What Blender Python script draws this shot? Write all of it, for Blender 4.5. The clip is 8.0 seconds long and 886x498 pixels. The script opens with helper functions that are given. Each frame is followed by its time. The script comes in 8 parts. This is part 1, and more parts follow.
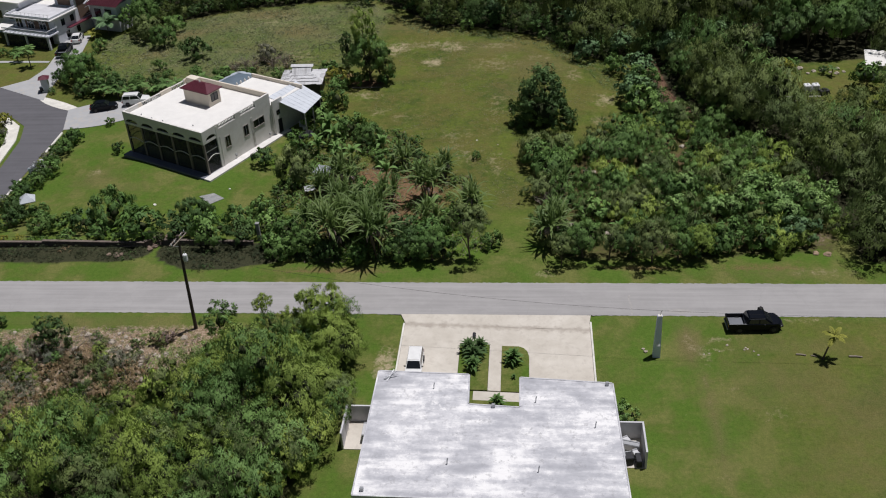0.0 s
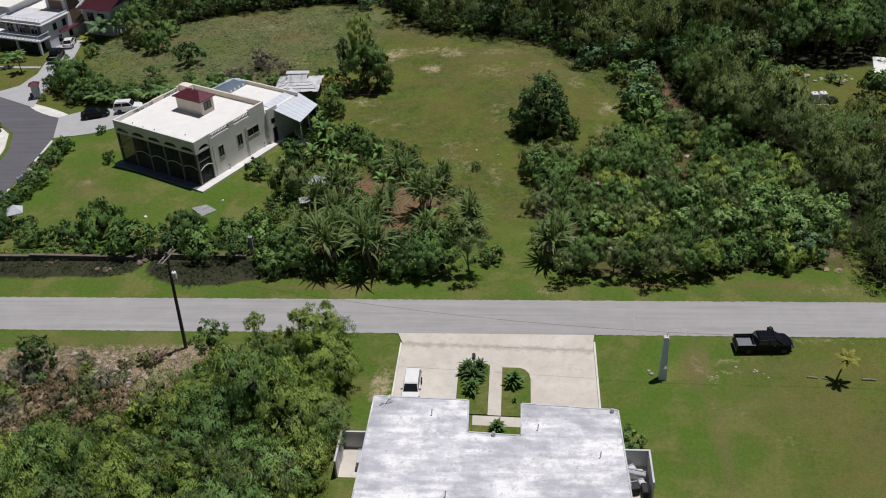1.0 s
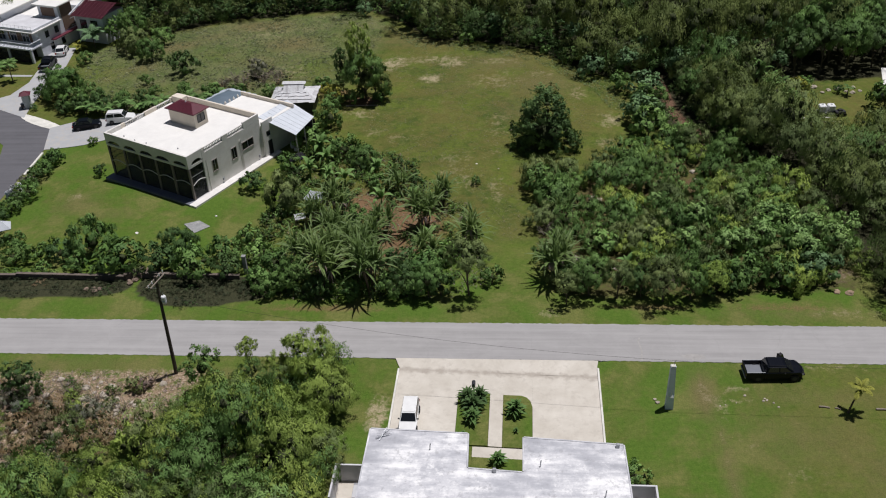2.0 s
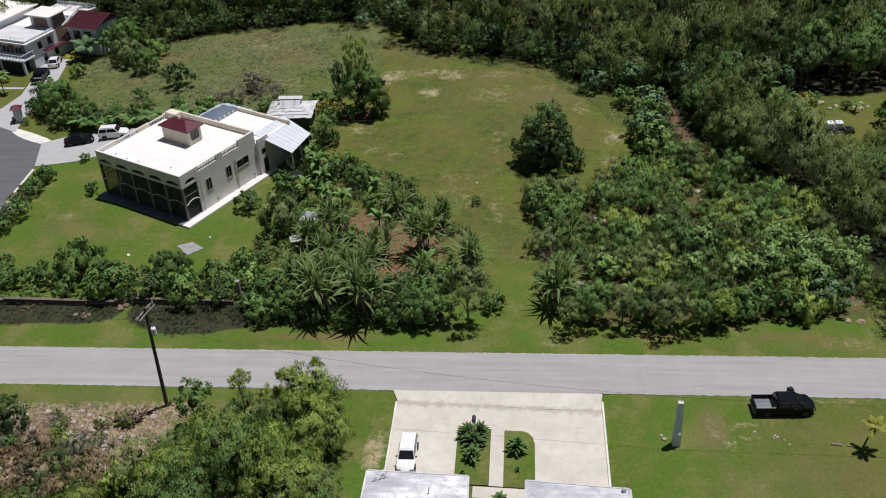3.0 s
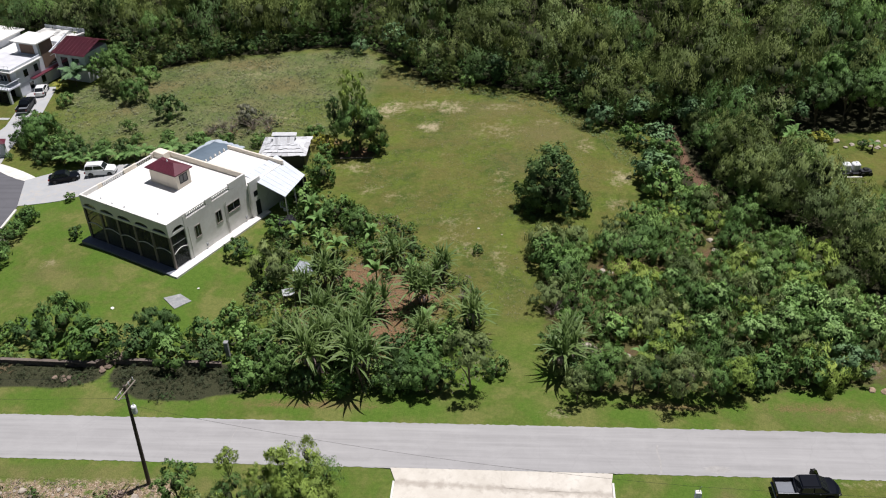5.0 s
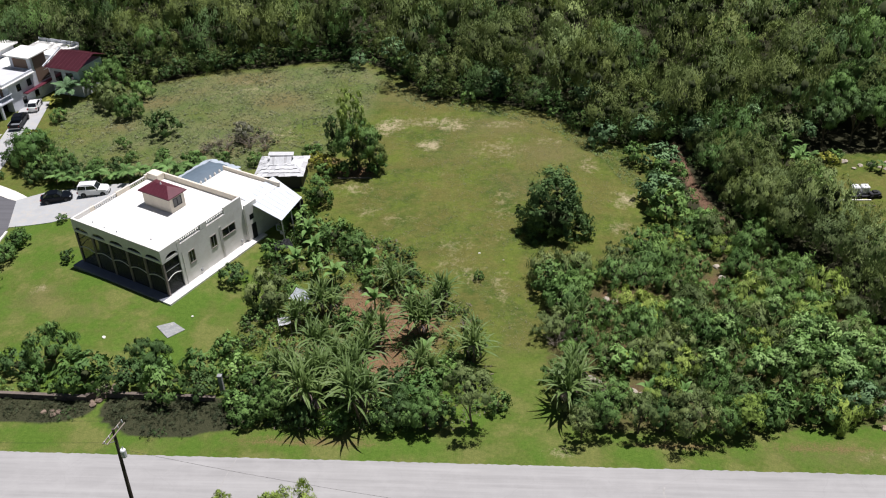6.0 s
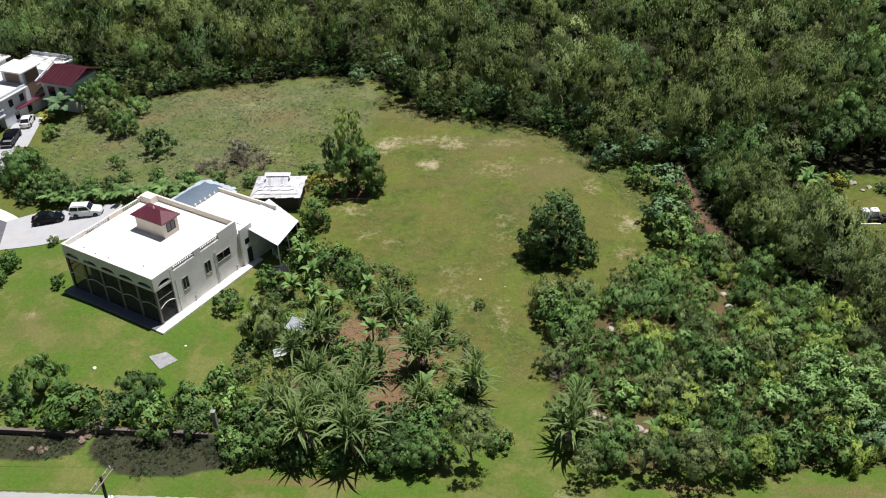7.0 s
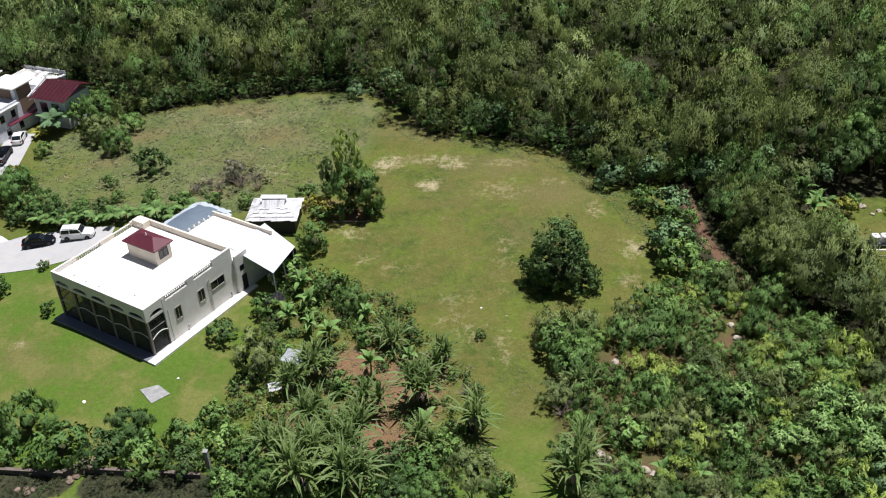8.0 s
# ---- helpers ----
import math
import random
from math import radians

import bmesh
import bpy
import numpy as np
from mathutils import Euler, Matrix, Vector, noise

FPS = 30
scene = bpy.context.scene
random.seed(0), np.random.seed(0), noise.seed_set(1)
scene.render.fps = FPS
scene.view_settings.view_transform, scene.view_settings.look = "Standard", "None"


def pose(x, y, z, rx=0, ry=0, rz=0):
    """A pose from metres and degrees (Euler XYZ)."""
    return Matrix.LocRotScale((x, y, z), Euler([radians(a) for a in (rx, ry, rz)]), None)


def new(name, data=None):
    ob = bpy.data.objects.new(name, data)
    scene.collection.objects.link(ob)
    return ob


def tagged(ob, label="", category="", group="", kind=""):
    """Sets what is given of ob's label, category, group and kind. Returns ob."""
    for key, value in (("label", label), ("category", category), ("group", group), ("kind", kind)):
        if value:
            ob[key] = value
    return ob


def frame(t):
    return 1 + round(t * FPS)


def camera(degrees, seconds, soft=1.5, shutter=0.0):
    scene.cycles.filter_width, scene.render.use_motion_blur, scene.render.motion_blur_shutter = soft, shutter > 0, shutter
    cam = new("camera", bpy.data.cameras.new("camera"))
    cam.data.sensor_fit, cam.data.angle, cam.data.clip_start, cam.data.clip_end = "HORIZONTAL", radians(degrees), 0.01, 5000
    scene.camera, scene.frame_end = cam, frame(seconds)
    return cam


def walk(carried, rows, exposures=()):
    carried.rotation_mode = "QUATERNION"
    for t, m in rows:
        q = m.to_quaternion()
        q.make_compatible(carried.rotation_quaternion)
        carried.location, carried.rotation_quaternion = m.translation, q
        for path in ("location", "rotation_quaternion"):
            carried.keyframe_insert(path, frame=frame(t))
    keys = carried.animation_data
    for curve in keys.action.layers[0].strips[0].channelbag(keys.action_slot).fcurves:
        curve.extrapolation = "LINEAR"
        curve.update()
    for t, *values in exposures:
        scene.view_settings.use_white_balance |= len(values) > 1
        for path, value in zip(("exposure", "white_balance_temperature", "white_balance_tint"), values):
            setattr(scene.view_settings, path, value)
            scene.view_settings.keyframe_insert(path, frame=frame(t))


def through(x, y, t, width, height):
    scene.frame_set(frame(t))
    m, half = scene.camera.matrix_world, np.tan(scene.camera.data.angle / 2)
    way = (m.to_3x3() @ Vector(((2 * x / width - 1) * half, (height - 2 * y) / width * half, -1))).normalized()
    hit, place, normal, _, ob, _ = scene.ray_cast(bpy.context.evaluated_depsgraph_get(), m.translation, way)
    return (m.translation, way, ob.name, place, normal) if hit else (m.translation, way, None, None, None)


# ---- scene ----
cam = camera(49.960, 8.0, soft=1.1)
# seconds, eye x, y, z, pitch, roll, yaw (degrees)
ROWS = [
    (0.0, 1.009, -76.831, 59.159, -33.488, -3.369, 6.132),
    (0.5, 0.909, -75.033, 58.917, -33.498, -3.322, 6.108),
    (1.0, 0.800, -73.229, 58.798, -33.507, -3.275, 6.084),
    (1.5, 0.683, -71.404, 58.807, -33.517, -3.228, 6.059),
    (3.0, 0.294, -65.724, 59.639, -33.546, -3.087, 5.986),
    (3.5, 0.143, -63.791, 60.097, -33.556, -3.040, 5.962),
    (4.0, -0.017, -61.840, 60.619, -33.566, -2.993, 5.938),
    (4.5, -0.193, -59.887, 61.166, -33.575, -2.946, 5.913),
    (6.0, -0.702, -54.067, 62.800, -33.604, -2.805, 5.840),
    (6.5, -0.872, -52.108, 63.329, -33.614, -2.757, 5.816),
    (7.0, -1.039, -50.106, 63.861, -33.624, -2.710, 5.791),
    (7.5, -1.211, -48.056, 64.392, -33.633, -2.663, 5.767),
    (8.0, -1.385, -45.953, 64.919, -33.643, -2.616, 5.743),
]
walk(cam, [(t, pose(x, y, z, 90 + p, 0, h) @ pose(0, 0, 0, 0, 0, r)) for t, x, y, z, p, r, h in ROWS],
     exposures=((0.0, -0.31), (1.5, -0.28), (3.5, -0.02), (4.5, 0.14), (6.5, 0.37), (8.0, 0.47)))
# ---- end of walk ----

# ---- world, sun, exposure ----
SUN_DIR = Vector((0.22, 0.14, 1.0)).normalized()
world = bpy.data.worlds.new("sky")
scene.world = world
world.use_nodes = True
wn = world.node_tree.nodes
sky = wn.new("ShaderNodeTexSky")
sky.sky_type = "NISHITA"
sky.sun_disc = False
sky.sun_elevation = math.asin(SUN_DIR.z)
sky.sun_rotation = math.atan2(SUN_DIR.x, SUN_DIR.y)
wn["Background"].inputs["Strength"].default_value = 0.029
world.node_tree.links.new(sky.outputs["Color"], wn["Background"].inputs["Color"])
sun = new("sun", bpy.data.lights.new("sun", "SUN"))
sun.data.energy, sun.data.angle, sun.data.color = 4.85, radians(0.53), (1.0, 0.970, 0.985)
sun.matrix_world = Matrix.Translation((0, 0, 120)) @ SUN_DIR.to_track_quat("Z", "Y").to_matrix().to_4x4()


# ---- materials ----
def node_mat(name):
    m = bpy.data.materials.new(name)
    m.use_nodes = True
    nt = m.node_tree
    return m, nt, nt.nodes["Principled BSDF"]


def noise_tex(nt, scale, detail=4.0, rough=0.6, coord=None):
    n = nt.nodes.new("ShaderNodeTexNoise")
    n.inputs["Scale"].default_value, n.inputs["Detail"].default_value, n.inputs["Roughness"].default_value = scale, detail, rough
    if coord is not None:
        nt.links.new(coord, n.inputs["Vector"])
    return n.outputs["Fac"]


def ramp(nt, fac, stops):
    r = nt.nodes.new("ShaderNodeValToRGB")
    els = r.color_ramp.elements
    while len(els) < len(stops):
        els.new(0.5)
    for e, (p, c) in zip(els, stops):
        e.position, e.color = p, (*c, 1)
    nt.links.new(fac, r.inputs["Fac"])
    return r.outputs["Color"]


def mixc(nt, fac, a, b, mode="MIX"):
    n = nt.nodes.new("ShaderNodeMix")
    n.data_type, n.blend_type = "RGBA", mode
    for sock, v in ((n.inputs[0], fac), (n.inputs[6], a), (n.inputs[7], b)):
        if isinstance(v, bpy.types.NodeSocket):
            nt.links.new(v, sock)
        elif isinstance(v, (int, float)):
            sock.default_value = v
        else:
            sock.default_value = (*v, 1)
    return n.outputs[2]


def maths(nt, op, a, b=0.0, c=0.0):
    n = nt.nodes.new("ShaderNodeMath")
    n.operation = op
    for sock, v in zip(n.inputs, (a, b, c)):
        if isinstance(v, bpy.types.NodeSocket):
            nt.links.new(v, sock)
        else:
            sock.default_value = v
    return n.outputs[0]


def bump(nt, bsdf, height, strength=0.3, dist=0.02):
    b = nt.nodes.new("ShaderNodeBump")
    b.inputs["Strength"].default_value, b.inputs["Distance"].default_value = strength, dist
    nt.links.new(height, b.inputs["Height"])
    nt.links.new(b.outputs["Normal"], bsdf.inputs["Normal"])


def place_of(nt):
    return nt.nodes.new("ShaderNodeNewGeometry").outputs["Position"]


def surface(name, base, rough=0.7, vary=0.25, big=0.4, fine=12.0, metal=0.0, stain=None, relief=0.15, gloss=0.3):
    """A worn surface: base colour varied at two scales in metres, with stains and fine relief."""
    m, nt, b = node_mat(name)
    pos = place_of(nt)
    lo = tuple(c * (1 - vary) for c in base)
    hi = tuple(min(1, c * (1 + vary * 0.6)) for c in base)
    col = ramp(nt, noise_tex(nt, big, 5, 0.65, pos), [(0.3, lo), (0.7, hi)])
    fi = noise_tex(nt, fine, 3, 0.6, pos)
    col = mixc(nt, maths(nt, "MULTIPLY", fi, 0.35), col, tuple(c * 0.6 for c in base))
    if stain:
        s = ramp(nt, noise_tex(nt, big * 2.3, 6, 0.7, pos), [(0.5, (0, 0, 0)), (0.68, (1, 1, 1))])
        col = mixc(nt, s, col, stain)
    nt.links.new(col, b.inputs["Base Color"])
    b.inputs["Roughness"].default_value, b.inputs["Metallic"].default_value = rough, metal
    b.inputs["Specular IOR Level"].default_value = gloss
    if relief:
        bump(nt, b, fi, relief, 0.02)
    return m


def leaf_mat(name, dark, light, tip=None, shine=0.07, through=0.19):
    """Foliage: each leaf takes its own shade, each plant its own cast."""
    m, nt, b = node_mat(name)
    isl = nt.nodes.new("ShaderNodeNewGeometry").outputs["Random Per Island"]
    mean = tuple((a + b) / 2 for a, b in zip(dark, light))
    stops = [(0.0, tuple(a * 0.05 + b * 0.95 for a, b in zip(dark, mean))), (0.7, tuple(a * 0.55 + b * 0.45 for a, b in zip(mean, light))), (1.0, tuple(a * 0.95 + b * 0.05 for a, b in zip(light, tip or light)))]
    col = ramp(nt, isl, stops)
    info = nt.nodes.new("ShaderNodeObjectInfo").outputs["Random"]
    col = mixc(nt, maths(nt, "MULTIPLY", info, 0.25), col, mixc(nt, 0.5, light, (0.10, 0.10, 0.03)))
    patch = noise_tex(nt, 0.14, 3, 0.6, place_of(nt))
    dim = ramp(nt, patch, [(0.35, (0.72, 0.78, 0.7)), (0.65, (1.12, 1.08, 1.02))])
    col = mixc(nt, 1.0, col, dim, "MULTIPLY")
    own = nt.nodes.new("ShaderNodeAttribute")
    own.attribute_name = "tint"
    cast = ramp(nt, own.outputs["Fac"], [(0.0, (1, 1, 1)), (0.01, (0.58, 0.64, 0.62)), (0.5, (1.0, 1.0, 0.95)), (1.0, (1.38, 1.34, 1.14))])
    col = mixc(nt, 1.0, col, cast, "MULTIPLY")
    col = mixc(nt, 1.0, col, (1.25, 1.16, 1.66), "MULTIPLY")
    nt.links.new(col, b.inputs["Base Color"])
    b.inputs["Roughness"].default_value = 0.55
    b.inputs["Specular IOR Level"].default_value = shine
    tr = nt.nodes.new("ShaderNodeBsdfTranslucent")
    nt.links.new(mixc(nt, 0.2, col, (0.17, 0.26, 0.05)), tr.inputs["Color"])
    mx = nt.nodes.new("ShaderNodeMixShader")
    mx.inputs[0].default_value = through
    nt.links.new(b.outputs[0], mx.inputs[1])
    nt.links.new(tr.outputs[0], mx.inputs[2])
    nt.links.new(mx.outputs[0], nt.nodes["Material Output"].inputs["Surface"])
    return m


LEAF = {
    "dark": leaf_mat("leaf_dark", (0.050, 0.100, 0.030), (0.086, 0.160, 0.044), (0.14, 0.23, 0.07)),
    "mid": leaf_mat("leaf_mid", (0.074, 0.150, 0.036), (0.128, 0.238, 0.056), (0.20, 0.32, 0.09)),
    "olive": leaf_mat("leaf_olive", (0.096, 0.148, 0.044), (0.168, 0.232, 0.070), (0.25, 0.31, 0.12)),
    "bright": leaf_mat("leaf_bright", (0.105, 0.205, 0.046), (0.180, 0.320, 0.078), (0.29, 0.43, 0.15)),
    "blue": leaf_mat("leaf_blue", (0.090, 0.172, 0.062), (0.160, 0.275, 0.104), (0.26, 0.37, 0.18)),
    "grey": leaf_mat("leaf_grey", (0.130, 0.145, 0.088), (0.210, 0.225, 0.135), (0.30, 0.30, 0.20)),
    "yellow": leaf_mat("leaf_yellow", (0.16, 0.19, 0.03), (0.30, 0.32, 0.05), (0.45, 0.42, 0.08)),
    "dry": leaf_mat("leaf_dry", (0.17, 0.135, 0.095), (0.28, 0.23, 0.165), (0.38, 0.32, 0.25), through=0.1),
    "strap": leaf_mat("leaf_strap", (0.078, 0.140, 0.030), (0.160, 0.250, 0.056), (0.42, 0.48, 0.15), shine=0.42, through=0.35),
    "grass": leaf_mat("leaf_grass", (0.170, 0.210, 0.070), (0.230, 0.265, 0.100), (0.32, 0.31, 0.17)),
}
LEAF["deep"] = leaf_mat("leaf_deep", (0.062, 0.094, 0.025), (0.120, 0.168, 0.042), (0.16, 0.215, 0.065))
LEAF["brush"] = leaf_mat("leaf_brush", (0.190, 0.142, 0.064), (0.275, 0.215, 0.105), (0.34, 0.27, 0.15), through=0.2)
LEAF["weed"] = leaf_mat("leaf_weed", (0.150, 0.185, 0.080), (0.220, 0.250, 0.120), (0.28, 0.29, 0.16))
LEAF["fresh"] = leaf_mat("leaf_fresh", (0.180, 0.310, 0.080), (0.275, 0.440, 0.125), (0.36, 0.50, 0.20))
LEAF["blossom"] = leaf_mat("leaf_blossom", (0.12, 0.18, 0.08), (0.62, 0.64, 0.58), (0.8, 0.8, 0.76), through=0.1)
LEAF["hedge"] = leaf_mat("leaf_hedge", (0.034, 0.050, 0.022), (0.062, 0.080, 0.036), (0.10, 0.11, 0.06), through=0.2)
LEAF["lime"] = leaf_mat("leaf_lime", (0.172, 0.256, 0.044), (0.242, 0.340, 0.066), (0.30, 0.40, 0.10), shine=0.05)
# dark green for the crown's inner shade, put in as colour
INNER_SHADE = surface("inner_shade", (0.046, 0.058, 0.022), 0.95, 0.4, 3.0, 12.0)
BARK = surface("bark", (0.13, 0.10, 0.075), 0.9, 0.35, 2.0, 20.0)
DEAD = surface("dead_wood", (0.26, 0.22, 0.18), 0.9, 0.3, 2.0, 20.0)


def lawn_material():
    """Ground: cut lawn, rough field, dry patches, bare soil and shade under woods, mixed by the sheet's own zone
    values.
    """
    m, nt, b = node_mat("ground")
    pos = place_of(nt)

    def zone(n):
        a = nt.nodes.new("ShaderNodeAttribute")
        a.attribute_name = n
        return a.outputs["Fac"]
    f1, f2, f3 = noise_tex(nt, 0.10, 5, 0.65, pos), noise_tex(nt, 0.9, 5, 0.7, pos), noise_tex(nt, 7.0, 4, 0.7, pos)
    lush = ramp(nt, f1, [(0.3, (0.086, 0.128, 0.021)), (0.7, (0.132, 0.172, 0.040))])
    lush = mixc(nt, ramp(nt, f2, [(0.42, (0, 0, 0)), (0.75, (0.6, 0.6, 0.6))]), lush, (0.128, 0.134, 0.043))
    f6 = noise_tex(nt, 0.22, 4, 0.6, pos)
    lush = mixc(nt, ramp(nt, f6, [(0.49, (0, 0, 0)), (0.59, (0.85, 0.85, 0.85))]), lush, (0.086, 0.152, 0.022))
    lush = mixc(nt, ramp(nt, f6, [(0.40, (0.75, 0.75, 0.75)), (0.48, (0, 0, 0))]), lush, (0.168, 0.172, 0.055))
    field = ramp(nt, f1, [(0.38, (0.064, 0.094, 0.020)), (0.5, (0.106, 0.124, 0.028)), (0.62, (0.136, 0.132, 0.037))])
    field = mixc(nt, ramp(nt, f2, [(0.46, (0, 0, 0)), (0.66, (0.7, 0.7, 0.7))]), field, (0.156, 0.158, 0.048))
    f4 = noise_tex(nt, 0.28, 5, 0.7, pos)
    field = mixc(nt, ramp(nt, f4, [(0.49, (0, 0, 0)), (0.61, (0.75, 0.75, 0.75))]), field, (0.128, 0.120, 0.036))
    field = mixc(nt, ramp(nt, f4, [(0.38, (0.8, 0.8, 0.8)), (0.48, (0, 0, 0))]), field, (0.116, 0.148, 0.027))
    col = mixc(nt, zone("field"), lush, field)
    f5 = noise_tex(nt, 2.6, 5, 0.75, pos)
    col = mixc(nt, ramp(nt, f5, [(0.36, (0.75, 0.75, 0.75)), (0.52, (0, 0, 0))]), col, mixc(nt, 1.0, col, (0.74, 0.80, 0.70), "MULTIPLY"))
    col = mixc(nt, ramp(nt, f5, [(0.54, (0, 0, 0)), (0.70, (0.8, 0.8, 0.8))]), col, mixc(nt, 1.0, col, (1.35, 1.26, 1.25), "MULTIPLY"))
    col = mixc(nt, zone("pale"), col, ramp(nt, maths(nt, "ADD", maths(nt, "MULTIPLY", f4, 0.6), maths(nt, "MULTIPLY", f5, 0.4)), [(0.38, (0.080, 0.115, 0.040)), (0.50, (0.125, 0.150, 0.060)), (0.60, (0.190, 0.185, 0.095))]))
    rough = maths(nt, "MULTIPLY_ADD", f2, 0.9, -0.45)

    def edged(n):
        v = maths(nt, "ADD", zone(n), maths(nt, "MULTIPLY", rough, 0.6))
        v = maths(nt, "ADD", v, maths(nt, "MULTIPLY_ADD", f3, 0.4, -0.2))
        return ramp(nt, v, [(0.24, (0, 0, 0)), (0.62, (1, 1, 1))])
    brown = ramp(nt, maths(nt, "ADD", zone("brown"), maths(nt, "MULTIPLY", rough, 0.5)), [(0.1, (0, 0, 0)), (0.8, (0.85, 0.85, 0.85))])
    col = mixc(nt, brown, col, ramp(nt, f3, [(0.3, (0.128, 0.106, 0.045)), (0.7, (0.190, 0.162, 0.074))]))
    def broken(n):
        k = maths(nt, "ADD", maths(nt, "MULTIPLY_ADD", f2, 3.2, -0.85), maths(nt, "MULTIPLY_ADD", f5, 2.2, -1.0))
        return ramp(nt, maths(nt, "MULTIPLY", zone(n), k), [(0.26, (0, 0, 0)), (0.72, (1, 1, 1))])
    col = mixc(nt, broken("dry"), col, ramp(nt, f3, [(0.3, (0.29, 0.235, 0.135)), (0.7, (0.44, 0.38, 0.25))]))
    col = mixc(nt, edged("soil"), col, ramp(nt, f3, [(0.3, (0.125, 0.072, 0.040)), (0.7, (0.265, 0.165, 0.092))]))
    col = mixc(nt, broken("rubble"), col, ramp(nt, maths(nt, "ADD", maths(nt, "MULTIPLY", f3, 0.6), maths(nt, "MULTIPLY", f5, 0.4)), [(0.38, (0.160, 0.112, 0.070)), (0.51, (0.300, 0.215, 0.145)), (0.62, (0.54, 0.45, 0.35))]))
    # leaf litter near black: the shade under woods put into the ground colour
    col = mixc(nt, edged("litter_shade"), col, ramp(nt, f3, [(0.3, (0.022, 0.024, 0.012)), (0.7, (0.056, 0.054, 0.030))]))
    # near-black ground beneath the creeping cover below the garden wall
    col = mixc(nt, edged("dark_bed"), col, ramp(nt, f3, [(0.3, (0.028, 0.032, 0.017)), (0.7, (0.066, 0.066, 0.036))]))
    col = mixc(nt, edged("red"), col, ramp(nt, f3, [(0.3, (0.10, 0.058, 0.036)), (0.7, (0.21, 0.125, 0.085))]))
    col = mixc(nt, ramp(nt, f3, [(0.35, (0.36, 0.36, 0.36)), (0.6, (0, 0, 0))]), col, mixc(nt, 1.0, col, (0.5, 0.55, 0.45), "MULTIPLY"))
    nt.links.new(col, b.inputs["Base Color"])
    b.inputs["Roughness"].default_value = 0.95
    b.inputs["Specular IOR Level"].default_value = 0.1
    bump(nt, b, maths(nt, "ADD", f3, f2), 0.8, 0.12)
    return m


GROUND = lawn_material()


def road_material(name, base, cracks=(0.5, 0.5, 0.5)):
    """Worn road: wheel-dull bands along it, patches, fine grit and crack lines."""
    m, nt, b = node_mat(name)
    pos = place_of(nt)
    sep = nt.nodes.new("ShaderNodeMapping")
    sep.inputs["Scale"].default_value = (0.06, 1.4, 1)
    nt.links.new(pos, sep.inputs["Vector"])
    band = noise_tex(nt, 1.0, 4, 0.6, sep.outputs["Vector"])
    col = ramp(nt, band, [(0.3, tuple(c * 0.82 for c in base)), (0.7, tuple(c * 1.12 for c in base))])
    col = mixc(nt, ramp(nt, noise_tex(nt, 0.35, 6, 0.7, pos), [(0.45, (0, 0, 0)), (0.75, (0.5, 0.5, 0.5))]), col, tuple(c * 1.25 for c in base))
    grit = noise_tex(nt, 25, 3, 0.7, pos)
    col = mixc(nt, maths(nt, "MULTIPLY", grit, 0.4), col, tuple(c * 0.65 for c in base))
    v = nt.nodes.new("ShaderNodeTexVoronoi")
    v.feature = "DISTANCE_TO_EDGE"
    v.inputs["Scale"].default_value = 0.3
    warp = mixc(nt, 0.45, pos, nt.nodes.new("ShaderNodeTexNoise").outputs["Color"])
    nt.links.new(warp, v.inputs["Vector"])
    line = ramp(nt, v.outputs["Distance"], [(0.0, (1, 1, 1)), (0.008, (0, 0, 0))])
    col = mixc(nt, mixc(nt, 1.0, line, cracks, "MULTIPLY"), col, tuple(c * 0.6 for c in base))
    nt.links.new(col, b.inputs["Base Color"])
    b.inputs["Roughness"].default_value = 0.85
    b.inputs["Specular IOR Level"].default_value = 0.25
    bump(nt, b, grit, 0.3, 0.01)
    return m


ROAD = road_material("road_grey", (0.335, 0.325, 0.32), (0.14, 0.14, 0.14))
ASPHALT = road_material("asphalt_dark", (0.120, 0.118, 0.128), (0.2, 0.2, 0.2))
CONC_LIGHT = surface("drive_light", (0.40, 0.405, 0.41), 0.8, 0.10, 0.6, 14, stain=(0.42, 0.39, 0.35))


def drive_material():
    """Pale drive concrete: clouded stains, a dirty run-off band beside the road, tyre marks."""
    m, nt, b = node_mat("drive_concrete")
    pos = place_of(nt)
    big, mid, fine = noise_tex(nt, 0.35, 5, 0.65, pos), noise_tex(nt, 1.3, 6, 0.7, pos), noise_tex(nt, 14, 3, 0.6, pos)
    col = ramp(nt, big, [(0.3, (0.48, 0.44, 0.375)), (0.7, (0.63, 0.59, 0.52))])
    col = mixc(nt, ramp(nt, mid, [(0.52, (0, 0, 0)), (0.72, (0.6, 0.6, 0.6))]), col, (0.40, 0.36, 0.31))
    xyz = nt.nodes.new("ShaderNodeSeparateXYZ")
    nt.links.new(pos, xyz.inputs[0])
    run = maths(nt, "ABSOLUTE", maths(nt, "ADD", xyz.outputs["Y"], maths(nt, "MULTIPLY_ADD", xyz.outputs["X"], 0.045, 2.15)))
    run = maths(nt, "ADD", run, maths(nt, "MULTIPLY_ADD", mid, -1.4, 0.7))
    col = mixc(nt, ramp(nt, run, [(0.05, (0.55, 0.55, 0.55)), (0.5, (0, 0, 0))]), col, (0.26, 0.22, 0.18))
    col = mixc(nt, maths(nt, "MULTIPLY", fine, 0.3), col, (0.36, 0.33, 0.30))
    nt.links.new(col, b.inputs["Base Color"])
    b.inputs["Roughness"].default_value = 0.85
    b.inputs["Specular IOR Level"].default_value = 0.3
    bump(nt, b, fine, 0.15, 0.02)
    return m


CONCRETE = drive_material()
KERB = surface("kerb_white", (0.70, 0.68, 0.62), 0.8, 0.2, 1.0, 10)
